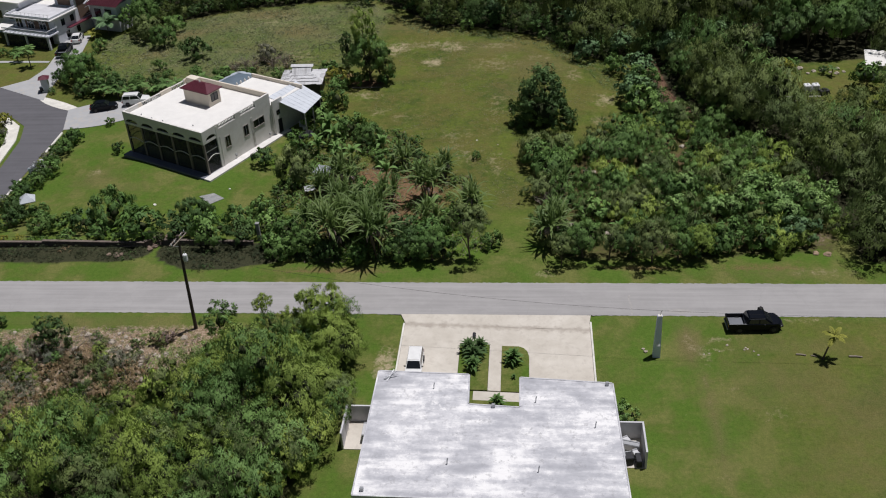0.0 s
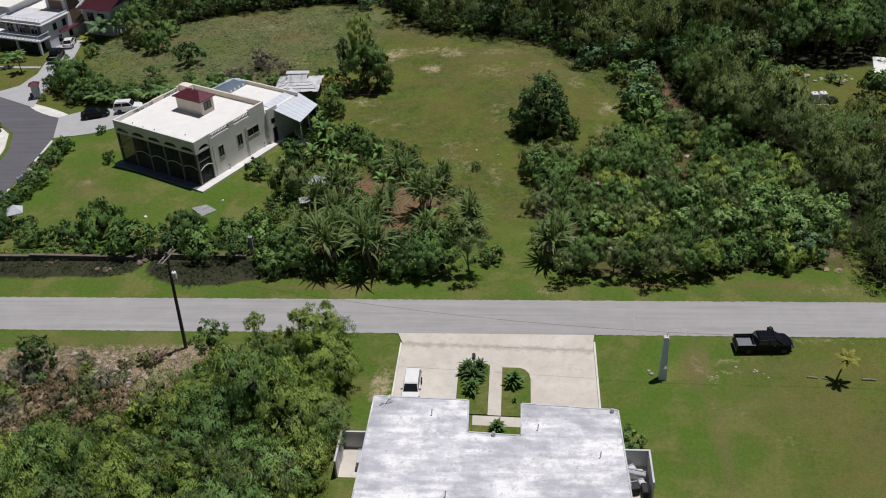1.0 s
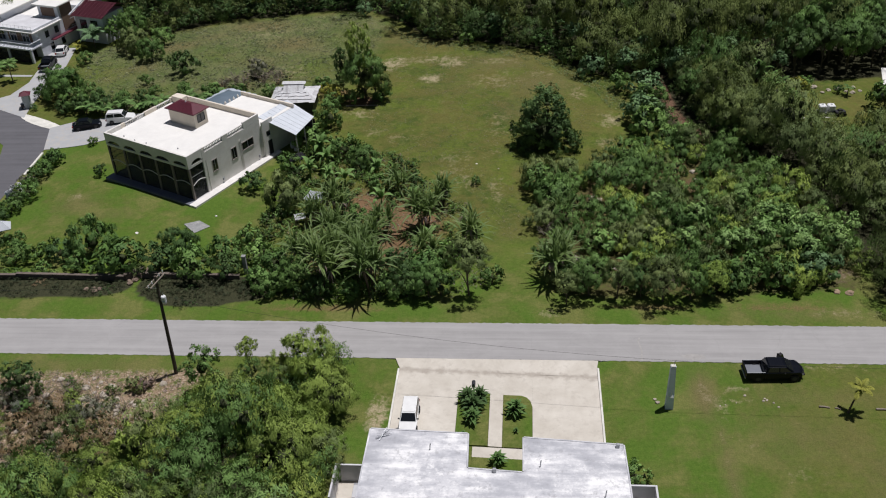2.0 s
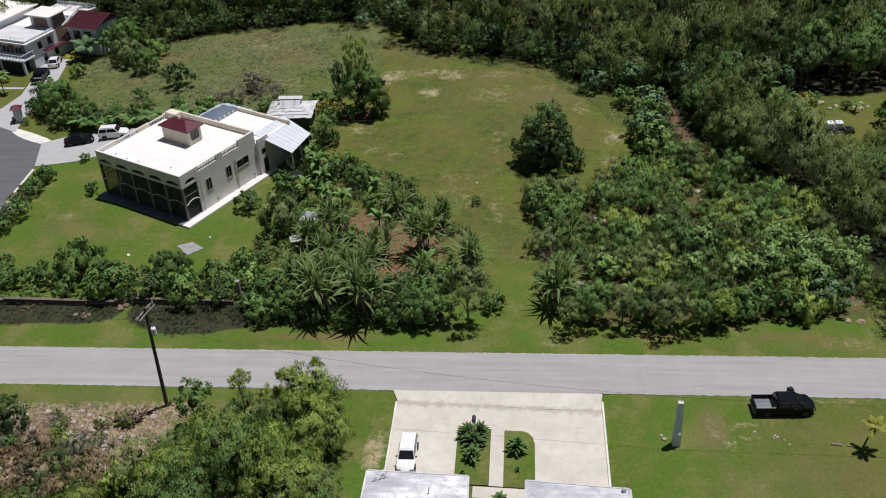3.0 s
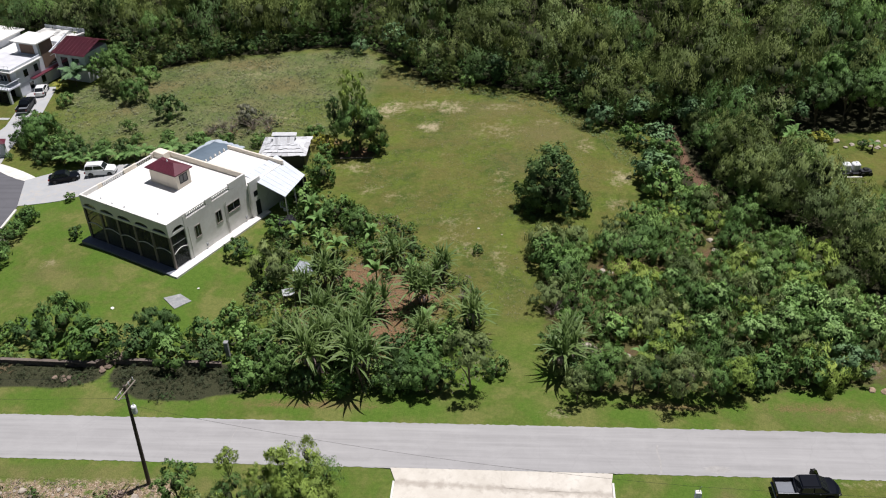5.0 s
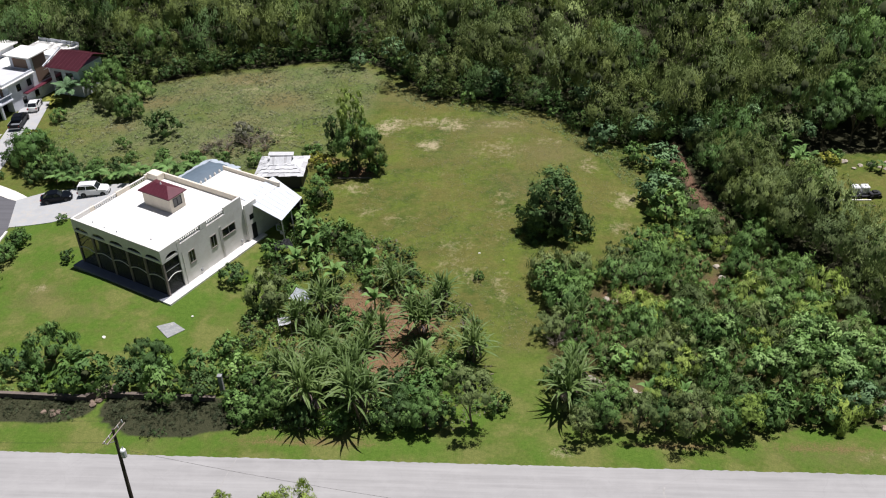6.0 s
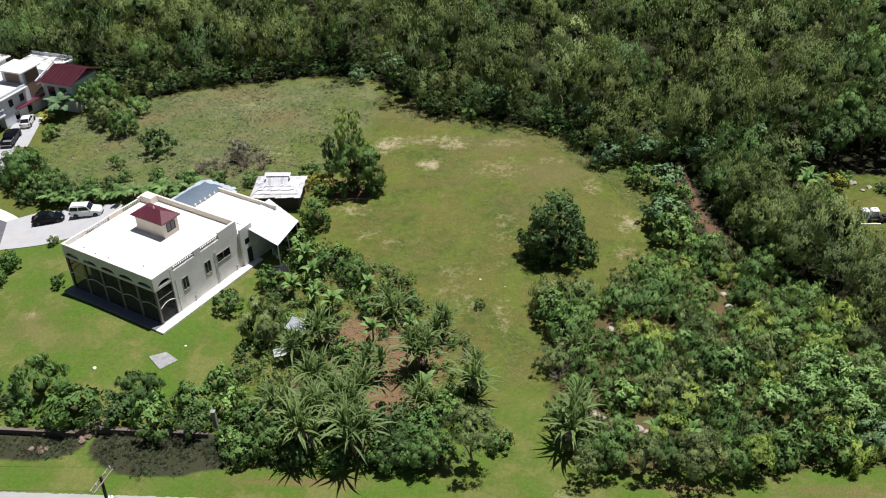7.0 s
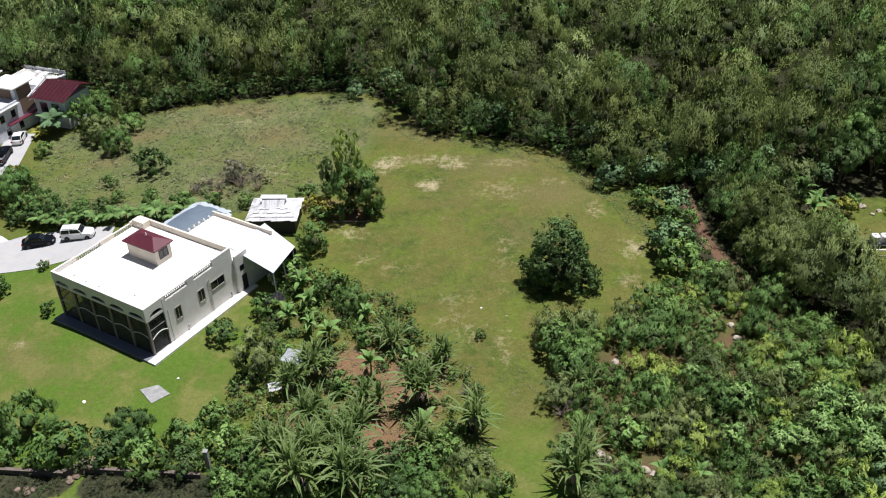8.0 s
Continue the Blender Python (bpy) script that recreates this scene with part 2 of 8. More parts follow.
SEAM = surface("road_seam", (0.36, 0.345, 0.33), 0.9, 0.2, 2.0, 20)


def roof_material():
    """Weathered flat concrete roof: white sealer worn off in streaks that run across the house."""
    m, nt, b = node_mat("roof_concrete")
    tc = nt.nodes.new("ShaderNodeTexCoord").outputs["Object"]
    mp = nt.nodes.new("ShaderNodeMapping")
    mp.inputs["Scale"].default_value = (0.30, 1.1, 1)
    nt.links.new(tc, mp.inputs["Vector"])
    streak = noise_tex(nt, 0.75, 8, 0.66, mp.outputs["Vector"])
    cloud = noise_tex(nt, 0.26, 8, 0.70, tc)
    flake = noise_tex(nt, 1.7, 9, 0.72, tc)
    grain = noise_tex(nt, 9, 4, 0.7, tc)
    xyz = nt.nodes.new("ShaderNodeSeparateXYZ")
    nt.links.new(tc, xyz.inputs[0])
    rib = maths(nt, "SINE", maths(nt, "ADD", maths(nt, "MULTIPLY", xyz.outputs["Y"], 8.6), maths(nt, "MULTIPLY", cloud, 3.0)))
    v = maths(nt, "ADD", maths(nt, "MULTIPLY", streak, 0.55), maths(nt, "MULTIPLY", cloud, 0.55))
    v = maths(nt, "ADD", v, maths(nt, "MULTIPLY", rib, 0.012))
    col = ramp(nt, v, [(0.40, (0.33, 0.335, 0.365)), (0.50, (0.44, 0.445, 0.475)), (0.57, (0.60, 0.60, 0.62)), (0.63, (0.82, 0.815, 0.81))])
    worn = maths(nt, "MULTIPLY", ramp(nt, flake, [(0.55, (0, 0, 0)), (0.60, (1, 1, 1))]), ramp(nt, cloud, [(0.47, (0, 0, 0)), (0.58, (1, 1, 1))]))
    col = mixc(nt, maths(nt, "MULTIPLY", worn, 0.85), col, (0.80, 0.795, 0.79))
    bare = ramp(nt, flake, [(0.36, (0.5, 0.5, 0.5)), (0.44, (0, 0, 0))])
    col = mixc(nt, bare, col, (0.27, 0.27, 0.285))
    col = mixc(nt, maths(nt, "MULTIPLY", grain, 0.2), col, (0.3, 0.29, 0.28))
    nt.links.new(col, b.inputs["Base Color"])
    b.inputs["Roughness"].default_value = 0.8
    bump(nt, b, grain, 0.25, 0.02)
    return m


ROOF_OLD = roof_material()
ROOF_WHITE = surface("roof_white", (0.78, 0.765, 0.73), 0.6, 0.09, 0.6, 10, relief=0.05)
WALL_WHITE = surface("wall_white", (0.72, 0.70, 0.67), 0.75, 0.14, 0.5, 12, stain=(0.60, 0.57, 0.53), relief=0.08)
WALL_CREAM = surface("wall_cream", (0.72, 0.65, 0.55), 0.75, 0.10, 0.5, 12, relief=0.08)
WALL_COOL = surface("wall_cool_white", (0.66, 0.68, 0.73), 0.75, 0.10, 0.5, 12, relief=0.08)
WALL_BROWN = surface("wall_brown", (0.20, 0.135, 0.10), 0.8, 0.15, 0.6, 12, relief=0.08)
WALL_GREY = surface("wall_grey", (0.58, 0.58, 0.60), 0.8, 0.18, 0.6, 12, relief=0.1)
WALL_BEIGE = surface("wall_beige", (0.36, 0.32, 0.29), 0.75, 0.10, 0.5, 12, relief=0.08)
ROOF_RED = surface("roof_red", (0.11, 0.022, 0.036), 0.5, 0.2, 1.0, 10)
CANOPY = surface("canopy_blue", (0.12, 0.16, 0.20), 0.6, 0.15, 0.5, 8)
CANOPY_EDGE = surface("canopy_edge", (0.42, 0.47, 0.52), 0.6, 0.15, 0.5, 8)
METAL_WHITE = surface("metal_white", (0.76, 0.77, 0.78), 0.45, 0.10, 0.7, 12, relief=0.05)
METAL_OLD = surface("metal_old", (0.84, 0.84, 0.85), 0.6, 0.15, 1.2, 10, stain=(0.60, 0.57, 0.54))
SHEET_PALE = surface("sheet_pale", (0.62, 0.625, 0.64), 0.6, 0.18, 1.6, 9, stain=(0.50, 0.48, 0.47))
SHEET_DULL = surface("sheet_dull", (0.48, 0.48, 0.495), 0.65, 0.22, 1.6, 9, stain=(0.36, 0.34, 0.33))
# near black for dark goods; also stands for shade on some walls
DARK = surface("black_and_shade", (0.03, 0.03, 0.035), 0.6, 0.2, 1.0, 10)
WOOD_POLE = surface("pole_wood", (0.075, 0.06, 0.05), 0.85, 0.3, 2.0, 20)
# blue tint in the grey: skylight on the shaded side put into colour
POLE_CONC = surface("pole_concrete", (0.68, 0.72, 0.93), 0.6, 0.06, 1.0, 12)
STEEL = surface("steel_grey", (0.42, 0.43, 0.45), 0.45, 0.15, 2.0, 20, metal=0.6)
SOIL_MOUND = surface("mound_earth", (0.34, 0.25, 0.17), 0.95, 0.3, 1.5, 9)
RIM = surface("rim_grey", (0.045, 0.045, 0.05), 0.5, 0.2, 3, 20)
BLACK_RUBBER = surface("rubber", (0.02, 0.02, 0.02), 0.8, 0.2, 4, 30)
# dark blue-grey: the villa's shadow on the terrace put into its colour
TERRACE_SHADE = surface("terrace_shade", (0.17, 0.18, 0.215), 0.5, 0.15, 0.8, 10, relief=0.05)
COLUMN_BROWN = surface("column_brown", (0.22, 0.185, 0.175), 0.8, 0.2, 1.0, 10)
LEAN_SHEET = surface("lean_to_sheet", (0.60, 0.635, 0.68), 0.5, 0.10, 0.7, 10, relief=0.05)
SLAB_GREY = surface("slab_grey", (0.28, 0.285, 0.285), 0.85, 0.25, 1.2, 10, stain=(0.38, 0.37, 0.35))
STONE = surface("wall_stone", (0.16, 0.13, 0.11), 0.9, 0.35, 1.5, 8)
LIMESTONE = surface("rubble_stone", (0.42, 0.365, 0.30), 0.9, 0.3, 1.5, 8)
TARP = surface("tarp_grey", (0.55, 0.58, 0.62), 0.6, 0.2, 1.2, 8)


def paint(name, col, rough=0.25, coat=0.6, metal=0.0):
    m, nt, b = node_mat(name)
    n = noise_tex(nt, 1.7, 4, 0.6, place_of(nt))
    nt.links.new(ramp(nt, n, [(0.3, tuple(c * 0.88 for c in col)), (0.7, col)]), b.inputs["Base Color"])
    b.inputs["Roughness"].default_value, b.inputs["Coat Weight"].default_value, b.inputs["Metallic"].default_value = rough, coat, metal
    return m


CAR_WHITE = paint("car_white", (0.78, 0.78, 0.77))
CAR_BLACK = paint("car_black", (0.003, 0.004, 0.008), 0.35, 0.0)
CAR_BLACK.node_tree.nodes["Principled BSDF"].inputs["Specular IOR Level"].default_value = 0.18
CAR_GREY = paint("car_grey", (0.19, 0.20, 0.22))
GLASS_DARK = paint("glass_dark", (0.012, 0.014, 0.017), 0.08, 0.3)
LAMP_CLEAR = paint("lamp_clear", (0.22, 0.23, 0.25), 0.2)
LAMP_RED = paint("lamp_red", (0.35, 0.02, 0.02), 0.15)


def screen_material():
    m, nt, b = node_mat("insect_screen")
    b.inputs["Base Color"].default_value = (0.02, 0.022, 0.026, 1)
    b.inputs["Roughness"].default_value = 0.7
    t = nt.nodes.new("ShaderNodeBsdfTransparent")
    mx = nt.nodes.new("ShaderNodeMixShader")
    mx.inputs[0].default_value = 0.4
    nt.links.new(b.outputs[0], mx.inputs[1])
    nt.links.new(t.outputs[0], mx.inputs[2])
    nt.links.new(mx.outputs[0], nt.nodes["Material Output"].inputs["Surface"])
    return m


SCREEN = screen_material()


# ---- building helpers ----
def part(name, bm, material, parent=None, label=""):
    me = bpy.data.meshes.new(name)
    bm.normal_update()
    bm.to_mesh(me)
    bm.free()
    me.materials.append(material)
    ob = new(name, me)
    ob.parent = parent
    if label:
        ob["label"] = label
    return ob


def empty(name, m, label, category, group="", kind=""):
    e = new(name)
    e.empty_display_size = 0.3
    e.matrix_world = m
    return tagged(e, label, category, group, kind)


def add_box(bm, x0, x1, y0, y1, z0, z1, bevel=0.0):
    vs = bmesh.ops.create_cube(bm, size=1.0)["verts"]
    for v in vs:
        v.co = Vector((x0 + (v.co.x + 0.5) * (x1 - x0), y0 + (v.co.y + 0.5) * (y1 - y0), z0 + (v.co.z + 0.5) * (z1 - z0)))
    if bevel:
        es = list({e for v in vs for e in v.link_edges})
        bmesh.ops.bevel(bm, geom=es, offset=bevel, segments=1, affect="EDGES")
    return vs


def box(name, x0, x1, y0, y1, z0, z1, material, parent=None, label="", bevel=0.0):
    bm = bmesh.new()
    add_box(bm, x0, x1, y0, y1, z0, z1, bevel)
    return part(name, bm, material, parent, label)


def add_tube(bm, path, radii, sides=8):
    """A tapered tube along points."""
    rings = []
    n = len(path)
    for i, (p, r) in enumerate(zip(path, radii)):
        d = (Vector(path[min(i + 1, n - 1)]) - Vector(path[max(i - 1, 0)])).normalized()
        q = d.to_track_quat("Z", "Y")
        rings.append([bm.verts.new(Vector(p) + q @ Vector((r * math.cos(a), r * math.sin(a), 0)))
                      for a in (2 * math.pi * k / sides for k in range(sides))])
    for a, b in zip(rings, rings[1:]):
        for k in range(sides):
            bm.faces.new((a[k], a[(k + 1) % sides], b[(k + 1) % sides], b[k]))
    bm.faces.new(rings[0][::-1])
    bm.faces.new(rings[-1])


def tube(name, path, radii, material, parent=None, label="", sides=8):
    bm = bmesh.new()
    add_tube(bm, path, radii, sides)
    return part(name, bm, material, parent, label)


def prism(name, pts, z0, z1, material, parent=None, label=""):
    """A slab with the outline pts."""
    bm = bmesh.new()
    lo = [bm.verts.new((x, y, z0)) for x, y in pts]
    hi = [bm.verts.new((x, y, z1)) for x, y in pts]
    bm.faces.new(hi)
    bm.faces.new(lo[::-1])
    for i in range(len(pts)):
        j = (i + 1) % len(pts)
        bm.faces.new((lo[i], lo[j], hi[j], hi[i]))
    bmesh.ops.recalc_face_normals(bm, faces=bm.faces[:])
    return part(name, bm, material, parent, label)


def quad_plate(bm, pts, t=0.012):
    """A thin plate on four points, proud of the body."""
    p = [Vector(c) for c in pts]
    n = (p[1] - p[0]).cross(p[3] - p[0]).normalized() * t
    a = [bm.verts.new(c + n) for c in p]
    b = [bm.verts.new(c - n) for c in p]
    bm.faces.new(a)
    bm.faces.new(b[::-1])
    for i in range(4):
        bm.faces.new((a[i], b[i], b[(i + 1) % 4], a[(i + 1) % 4]))


def mesh_from(name, verts, quads, materials, slots=None, normals=None):
    """A mesh from arrays of vertices and of faces with equally many corners, fast."""
    me = bpy.data.meshes.new(name)
    nv, nq = len(verts), len(quads)
    me.vertices.add(nv)
    me.vertices.foreach_set("co", np.asarray(verts, dtype=np.float32).ravel())
    corners = np.shape(quads)[1]
    me.loops.add(nq * corners)
    me.loops.foreach_set("vertex_index", np.asarray(quads, dtype=np.int32).ravel())
    me.polygons.add(nq)
    me.polygons.foreach_set("loop_start", np.arange(0, nq * corners, corners, dtype=np.int32))
    for m in materials:
        me.materials.append(m)
    if slots is not None:
        me.polygons.foreach_set("material_index", np.asarray(slots, dtype=np.int32))
    me.update(calc_edges=True)
    if normals is not None:
        me.polygons.foreach_set("use_smooth", np.ones(nq, dtype=bool))
        me.normals_split_custom_set_from_vertices(np.asarray(normals, dtype=np.float32))
    return me


def smooth(a, b, x):
    t = np.clip((x - a) / (b - a), 0, 1)
    return t * t * (3 - 2 * t)


def ground_z(x, y):
    """Height of the land: level by the road, a little lower behind, and lower still to the west."""
    return -0.9 * smooth(9, 24, y) - 1.0 * smooth(-50, -66, x) * smooth(8, 24, y)


def gz(x, y):
    return float(ground_z(np.float64(x), np.float64(y)))


def inside(px, py, poly):
    """Which of the points lie in the polygon."""
    res = np.zeros(np.shape(px), dtype=bool)
    n = len(poly)
    for i in range(n):
        (x1, y1), (x2, y2) = poly[i], poly[(i + 1) % n]
        c = ((y1 > py) != (y2 > py))
        with np.errstate(divide="ignore", invalid="ignore"):
            res ^= c & (px < (x2 - x1) * (py - y1) / (y2 - y1 + 1e-12) + x1)
    return res


def edge_dist(px, py, poly):
    """Signed distance to the polygon's edge: positive inside."""
    d = np.full(np.shape(px), 1e9)
    n = len(poly)
    for i in range(n):
        (x1, y1), (x2, y2) = poly[i], poly[(i + 1) % n]
        dx, dy = x2 - x1, y2 - y1
        t = np.clip(((px - x1) * dx + (py - y1) * dy) / (dx * dx + dy * dy), 0, 1)
        d = np.minimum(d, np.hypot(px - x1 - t * dx, py - y1 - t * dy))
    return np.where(inside(px, py, poly), d, -d)


# ---- plan of the land ----
FOREST = [(-110, 87), (-92, 92), (-75, 91), (-64, 93), (-53, 97), (-46, 97), (-36, 100), (-28.6, 100), (-22, 94), (-15.7, 84.5),
          (-8, 84), (3, 79), (7.6, 73), (13, 68), (19, 71), (30, 66), (38, 65), (53, 67), (66, 72), (70, 140), (-110, 146)]
EAST_WOOD = [(25.2, 65), (25.0, 55), (26.8, 48), (28.8, 41.5), (32.4, 37.4), (35.9, 30.7), (37.0, 23), (36.8, 16.5), (36.4, 9.6), (60, 9.2), (64, 72), (53, 67), (56, 52), (48, 43), (38.5, 43.5), (35, 54), (36.5, 64)]
SCRUB = [(1.2, 38), (1.4, 21), (2.6, 12.5), (4.5, 9.2), (34.6, 11.2), (36.4, 17), (36.6, 23), (35.4, 30.6), (31.8, 37.2), (27, 43), (20, 47), (14, 43), (9, 37)]
GARDEN = [(-31.5, 25), (-31.2, 41), (-28, 46), (-23, 46), (-16.5, 43.5), (-9, 33), (-5, 28.6), (-4, 20.5), (-3, 12.5), (-6, 9.6), (-24, 9), (-30, 12)]
FRONT_WOOD = [(-16.5, -1.5), (-15, -9), (-15.0, -16), (-17.0, -24), (-17.3, -27.5), (-50, -30), (-56, -24), (-46, -18.5), (-36, -15.0), (-30, -9.5), (-24, -3.2)]
RUBBLE = [(-60, -4.0), (-50, -2.9), (-44, -2.6), (-33.6, -2.2), (-30.6, -4.5), (-33, -10), (-40, -13.5), (-48, -17), (-60, -18)]
OVERGROWN = [(-72, 62), (-62, 60), (-50, 57), (-36, 62), (-28, 66), (-25, 78), (-24, 93), (-30, 99), (-46, 96), (-66, 92), (-76, 84)]
TRAIL = [(20.3, 69), (19.4, 65), (20.5, 58), (21.0, 53), (23.0, 48), (24.6, 43), (25.4, 44), (24.0, 50), (22.2, 54), (21.6, 60), (21.0, 68)]
CLEARING = [(36, 52), (39, 44), (48, 44), (55, 54), (53, 65), (40, 64), (37.5, 60)]


DARK_BED_WEST = [(-75, 9.4), (-58, 9.3), (-53.4, 9.2), (-50, 9.5), (-46.5, 9.3), (-43.2, 10.3), (-42.2, 11.6), (-43.6, 13.0), (-75, 13.2)]
DARK_BED_EAST = [(-41.6, 12.6), (-41.2, 10.2), (-38.6, 8.5), (-35.2, 7.8), (-32.0, 8.0), (-29.6, 9.0), (-26.6, 9.4), (-27, 12), (-30, 13.4), (-41.4, 13.4)]


def make_ground():
    xs = np.concatenate([np.array([-3000, -1500, -700, -350, -220, -160]), np.arange(-130, 85, 0.8), np.array([95, 120, 170, 250, 400, 800, 1600, 3000])])
    ys = np.concatenate([np.array([-3000, -1500, -700, -300, -180, -120, -90, -66, -52]), np.arange(-42, 125, 0.8), np.array([135, 160, 220, 350, 700, 1500, 3000])])
    X, Y = np.meshgrid(xs, ys)
    Z = ground_z(X, Y) + 0.05 * np.sin(X * 0.31 + 1.3 * np.sin(Y * 0.17)) * np.cos(Y * 0.23) * smooth(8, 14, Y)
    Z -= 0.02 * (smooth(-0.8, -0.2, Y) * (1 - smooth(6, 6.6, Y)))
    Z -= 0.08 * ((X > -12.4) & (X < 8.2) & (Y < 0.5) & (Y > -30))
    ny, nx = X.shape
    idx = np.arange(nx * ny).reshape(ny, nx)
    quads = np.stack([idx[:-1, :-1], idx[:-1, 1:], idx[1:, 1:], idx[1:, :-1]], -1).reshape(-1, 4)
    me = mesh_from("ground", np.stack([X, Y, Z], -1).reshape(-1, 3), quads, [GROUND])
    x, y = X.ravel(), Y.ravel()

    def soft(poly, w):
        return smooth(-w, w, edge_dist(x, y, poly))

    def blobs(items):
        v = np.zeros_like(x)
        for bx, by, rx, ry, s in items:
            v = np.maximum(v, s * np.exp(-((x - bx) / rx) ** 2 - ((y - by) / ry) ** 2))
        return v
    zones = {}
    zones["field"] = np.maximum(smooth(10, 30, y) * smooth(-34, -26, x), smooth(52, 60, y)) * (1 - 0.5 * soft(OVERGROWN, 3)) + 0.75 * smooth(17, 27, x) * (1 - smooth(-1, 0, y))
    zones["dry"] = 0.95 * blobs([(17.6, -6, 1.1, 3.0, 0.42), (17.1, -12, 0.9, 6, 0.30), (16.8, -21, 0.9, 7, 0.30), (14.6, -15, 0.8, 9, 0.26), (19.5, -3.6, 2.4, 0.7, 0.5), (-14, 76, 7, 2.2, 0.55), (-4, 75, 5, 1.6, 0.5), (3, 70, 3, 2, 0.45), (8, 62, 2, 4, 0.45), (-9, 42, 3.5, 3, 0.40), (-7, 36, 2.4, 3.4, 0.44), (-17, 48, 5, 3, 0.34), (-21.1, 74.6, 2.2, 3.6, 0.8), (-11.6, 74.4, 2.8, 2.0, 0.7), (-14.4, 68.4, 2.2, 2.0, 0.8), (-19, 74, 2, 2.4, 0.42), (12.2, 53, 2.0, 3.2, 0.62), (11, 46, 3, 3, 0.4),
                          (-3.2, 34, 2.0, 6, 0.40), (-9, 38, 3, 3, 0.38), (-3.5, 52, 3, 8, 0.34), (16.5, -4.2, 1.0, 2.4, 0.42), (19, -5.2, 3.5, 0.7, 0.40), (28, -0.7, 8, 0.6, 0.5),
                          (14.8, -14, 0.7, 14, 0.24), (17.2, -22, 0.9, 16, 0.26), (23, -14, 4, 3, 0.30), (19, -10, 2, 3, 0.30), (-12.7, -7.8, 1.0, 2.8, 1.0), (-58, 33, 3, 2, 0.38), (2.5, 7.2, 2.4, 0.8, 0.55), (-24, 56, 4, 3, 0.42), (-21, 50, 3, 3, 0.38), (-4, 44, 3, 5, 0.30), (-12, 60, 4, 4, 0.26), (-46, 88, 12, 8, 0.36),
                          (-38, 72, 8, 5, 0.4), (-4, 67, 8, 6, 0.36), (32, 7.6, 6, 1.4, 0.40)])
    zones["rubble"] = np.maximum(soft(RUBBLE, 1.4) * 0.85, blobs([(-31.8, -3.0, 2.2, 1.3, 1.0), (33.2, 14.6, 1.7, 1.5, 0.9), (-38, -4.4, 7, 1.6, 0.9)]))
    zones["soil"] = np.maximum(soft(SCRUB, 2.0) * 0.40, blobs([(-13.5, 26, 5, 7, 0.85), (-15, 19, 5, 5, 0.75), (-19, 30, 4, 4, 0.75), (-22, 20, 6, 8, 0.5), (8.9, 24.1, 2, 1.8, 0.95), (6, 17.5, 2, 2, 0.6), (-21, 7.8, 10, 0.9, 0.5), (9.1, 32, 1.6, 1.8, 0.95), (9.4, 16, 2, 1.2, 0.8), (21.2, 34.7, 1.6, 2.2, 0.9),
                                                                 (21, 34, 1.6, 2, 0.7), (13, 8.4, 6, 0.8, 0.5), (-24, 60.2, 2.8, 1.7, 0.95), (-29, 63.5, 4, 1.6, 0.6), (26, 8.6, 7, 1, 0.45)]))
    # mask of litter and painted shade where trees and scrub stand
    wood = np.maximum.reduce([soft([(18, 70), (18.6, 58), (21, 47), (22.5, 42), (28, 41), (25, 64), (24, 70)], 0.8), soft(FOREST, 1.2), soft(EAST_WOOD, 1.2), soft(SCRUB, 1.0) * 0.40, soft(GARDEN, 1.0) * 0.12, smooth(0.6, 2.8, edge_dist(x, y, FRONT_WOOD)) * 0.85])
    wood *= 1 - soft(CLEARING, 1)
    zones["litter_shade"] = wood
    zones["brown"] = blobs([(-44, -1.6, 14, 1.2, 0.5), (-30, -2.4, 6, 1.0, 0.45), (-18, 85, 9, 4, 0.6), (3, 66, 6, 5, 0.65), (-5, 74, 8, 4, 0.55), (-1, 57, 5, 5, 0.4), (-10, 66, 6, 5, 0.35), (-57, 31, 4, 3, 0.5), (-51, 28, 4, 2, 0.4),
                            (24, -10, 7, 4, 0.42), (17.2, -15, 0.9, 9, 0.6), (16.4, -4.5, 1.2, 3.5, 0.95), (31, -14, 6, 6, 0.42), (27, -20, 6, 4, 0.35), (26, -4.5, 8, 1.6, 0.4), (20, -24, 6, 5, 0.2), (28, 7.4, 10, 1.2, 0.4), (-47, 92.5, 6, 3, 1.0), (-39.5, 83.6, 5, 4, 0.9), (-61, 85, 5, 3, 0.9), (-44, 76, 6, 3, 0.5), (-64, 77, 3, 3, 0.8), (-55, 88, 5, 3, 0.5)])
    zones["dark_bed"] = np.maximum(soft(DARK_BED_WEST, 0.4), soft(DARK_BED_EAST, 0.4)) * 1.1
    zones["pale"] = soft(OVERGROWN, 2.0) * 0.8 * (1 - 0.85 * blobs([(-34, 72, 5, 7, 1), (-70, 74, 6, 6, 1), (-33, 73, 4, 4, 1), (-60, 66, 6, 3, 0.8), (-52, 80, 4, 3, 0.6), (-30, 88, 3, 6, 0.8)]))
    zones["red"] = soft(TRAIL, 0.7) * 0.85
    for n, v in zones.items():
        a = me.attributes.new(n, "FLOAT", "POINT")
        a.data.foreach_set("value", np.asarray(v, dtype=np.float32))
    me.polygons.foreach_set("use_smooth", np.ones(len(me.polygons), dtype=bool))
    return tagged(new("ground", me), "sunlit lawn, rough field and bare earth, one wide sheet", "ground", kind="structure")


make_ground()


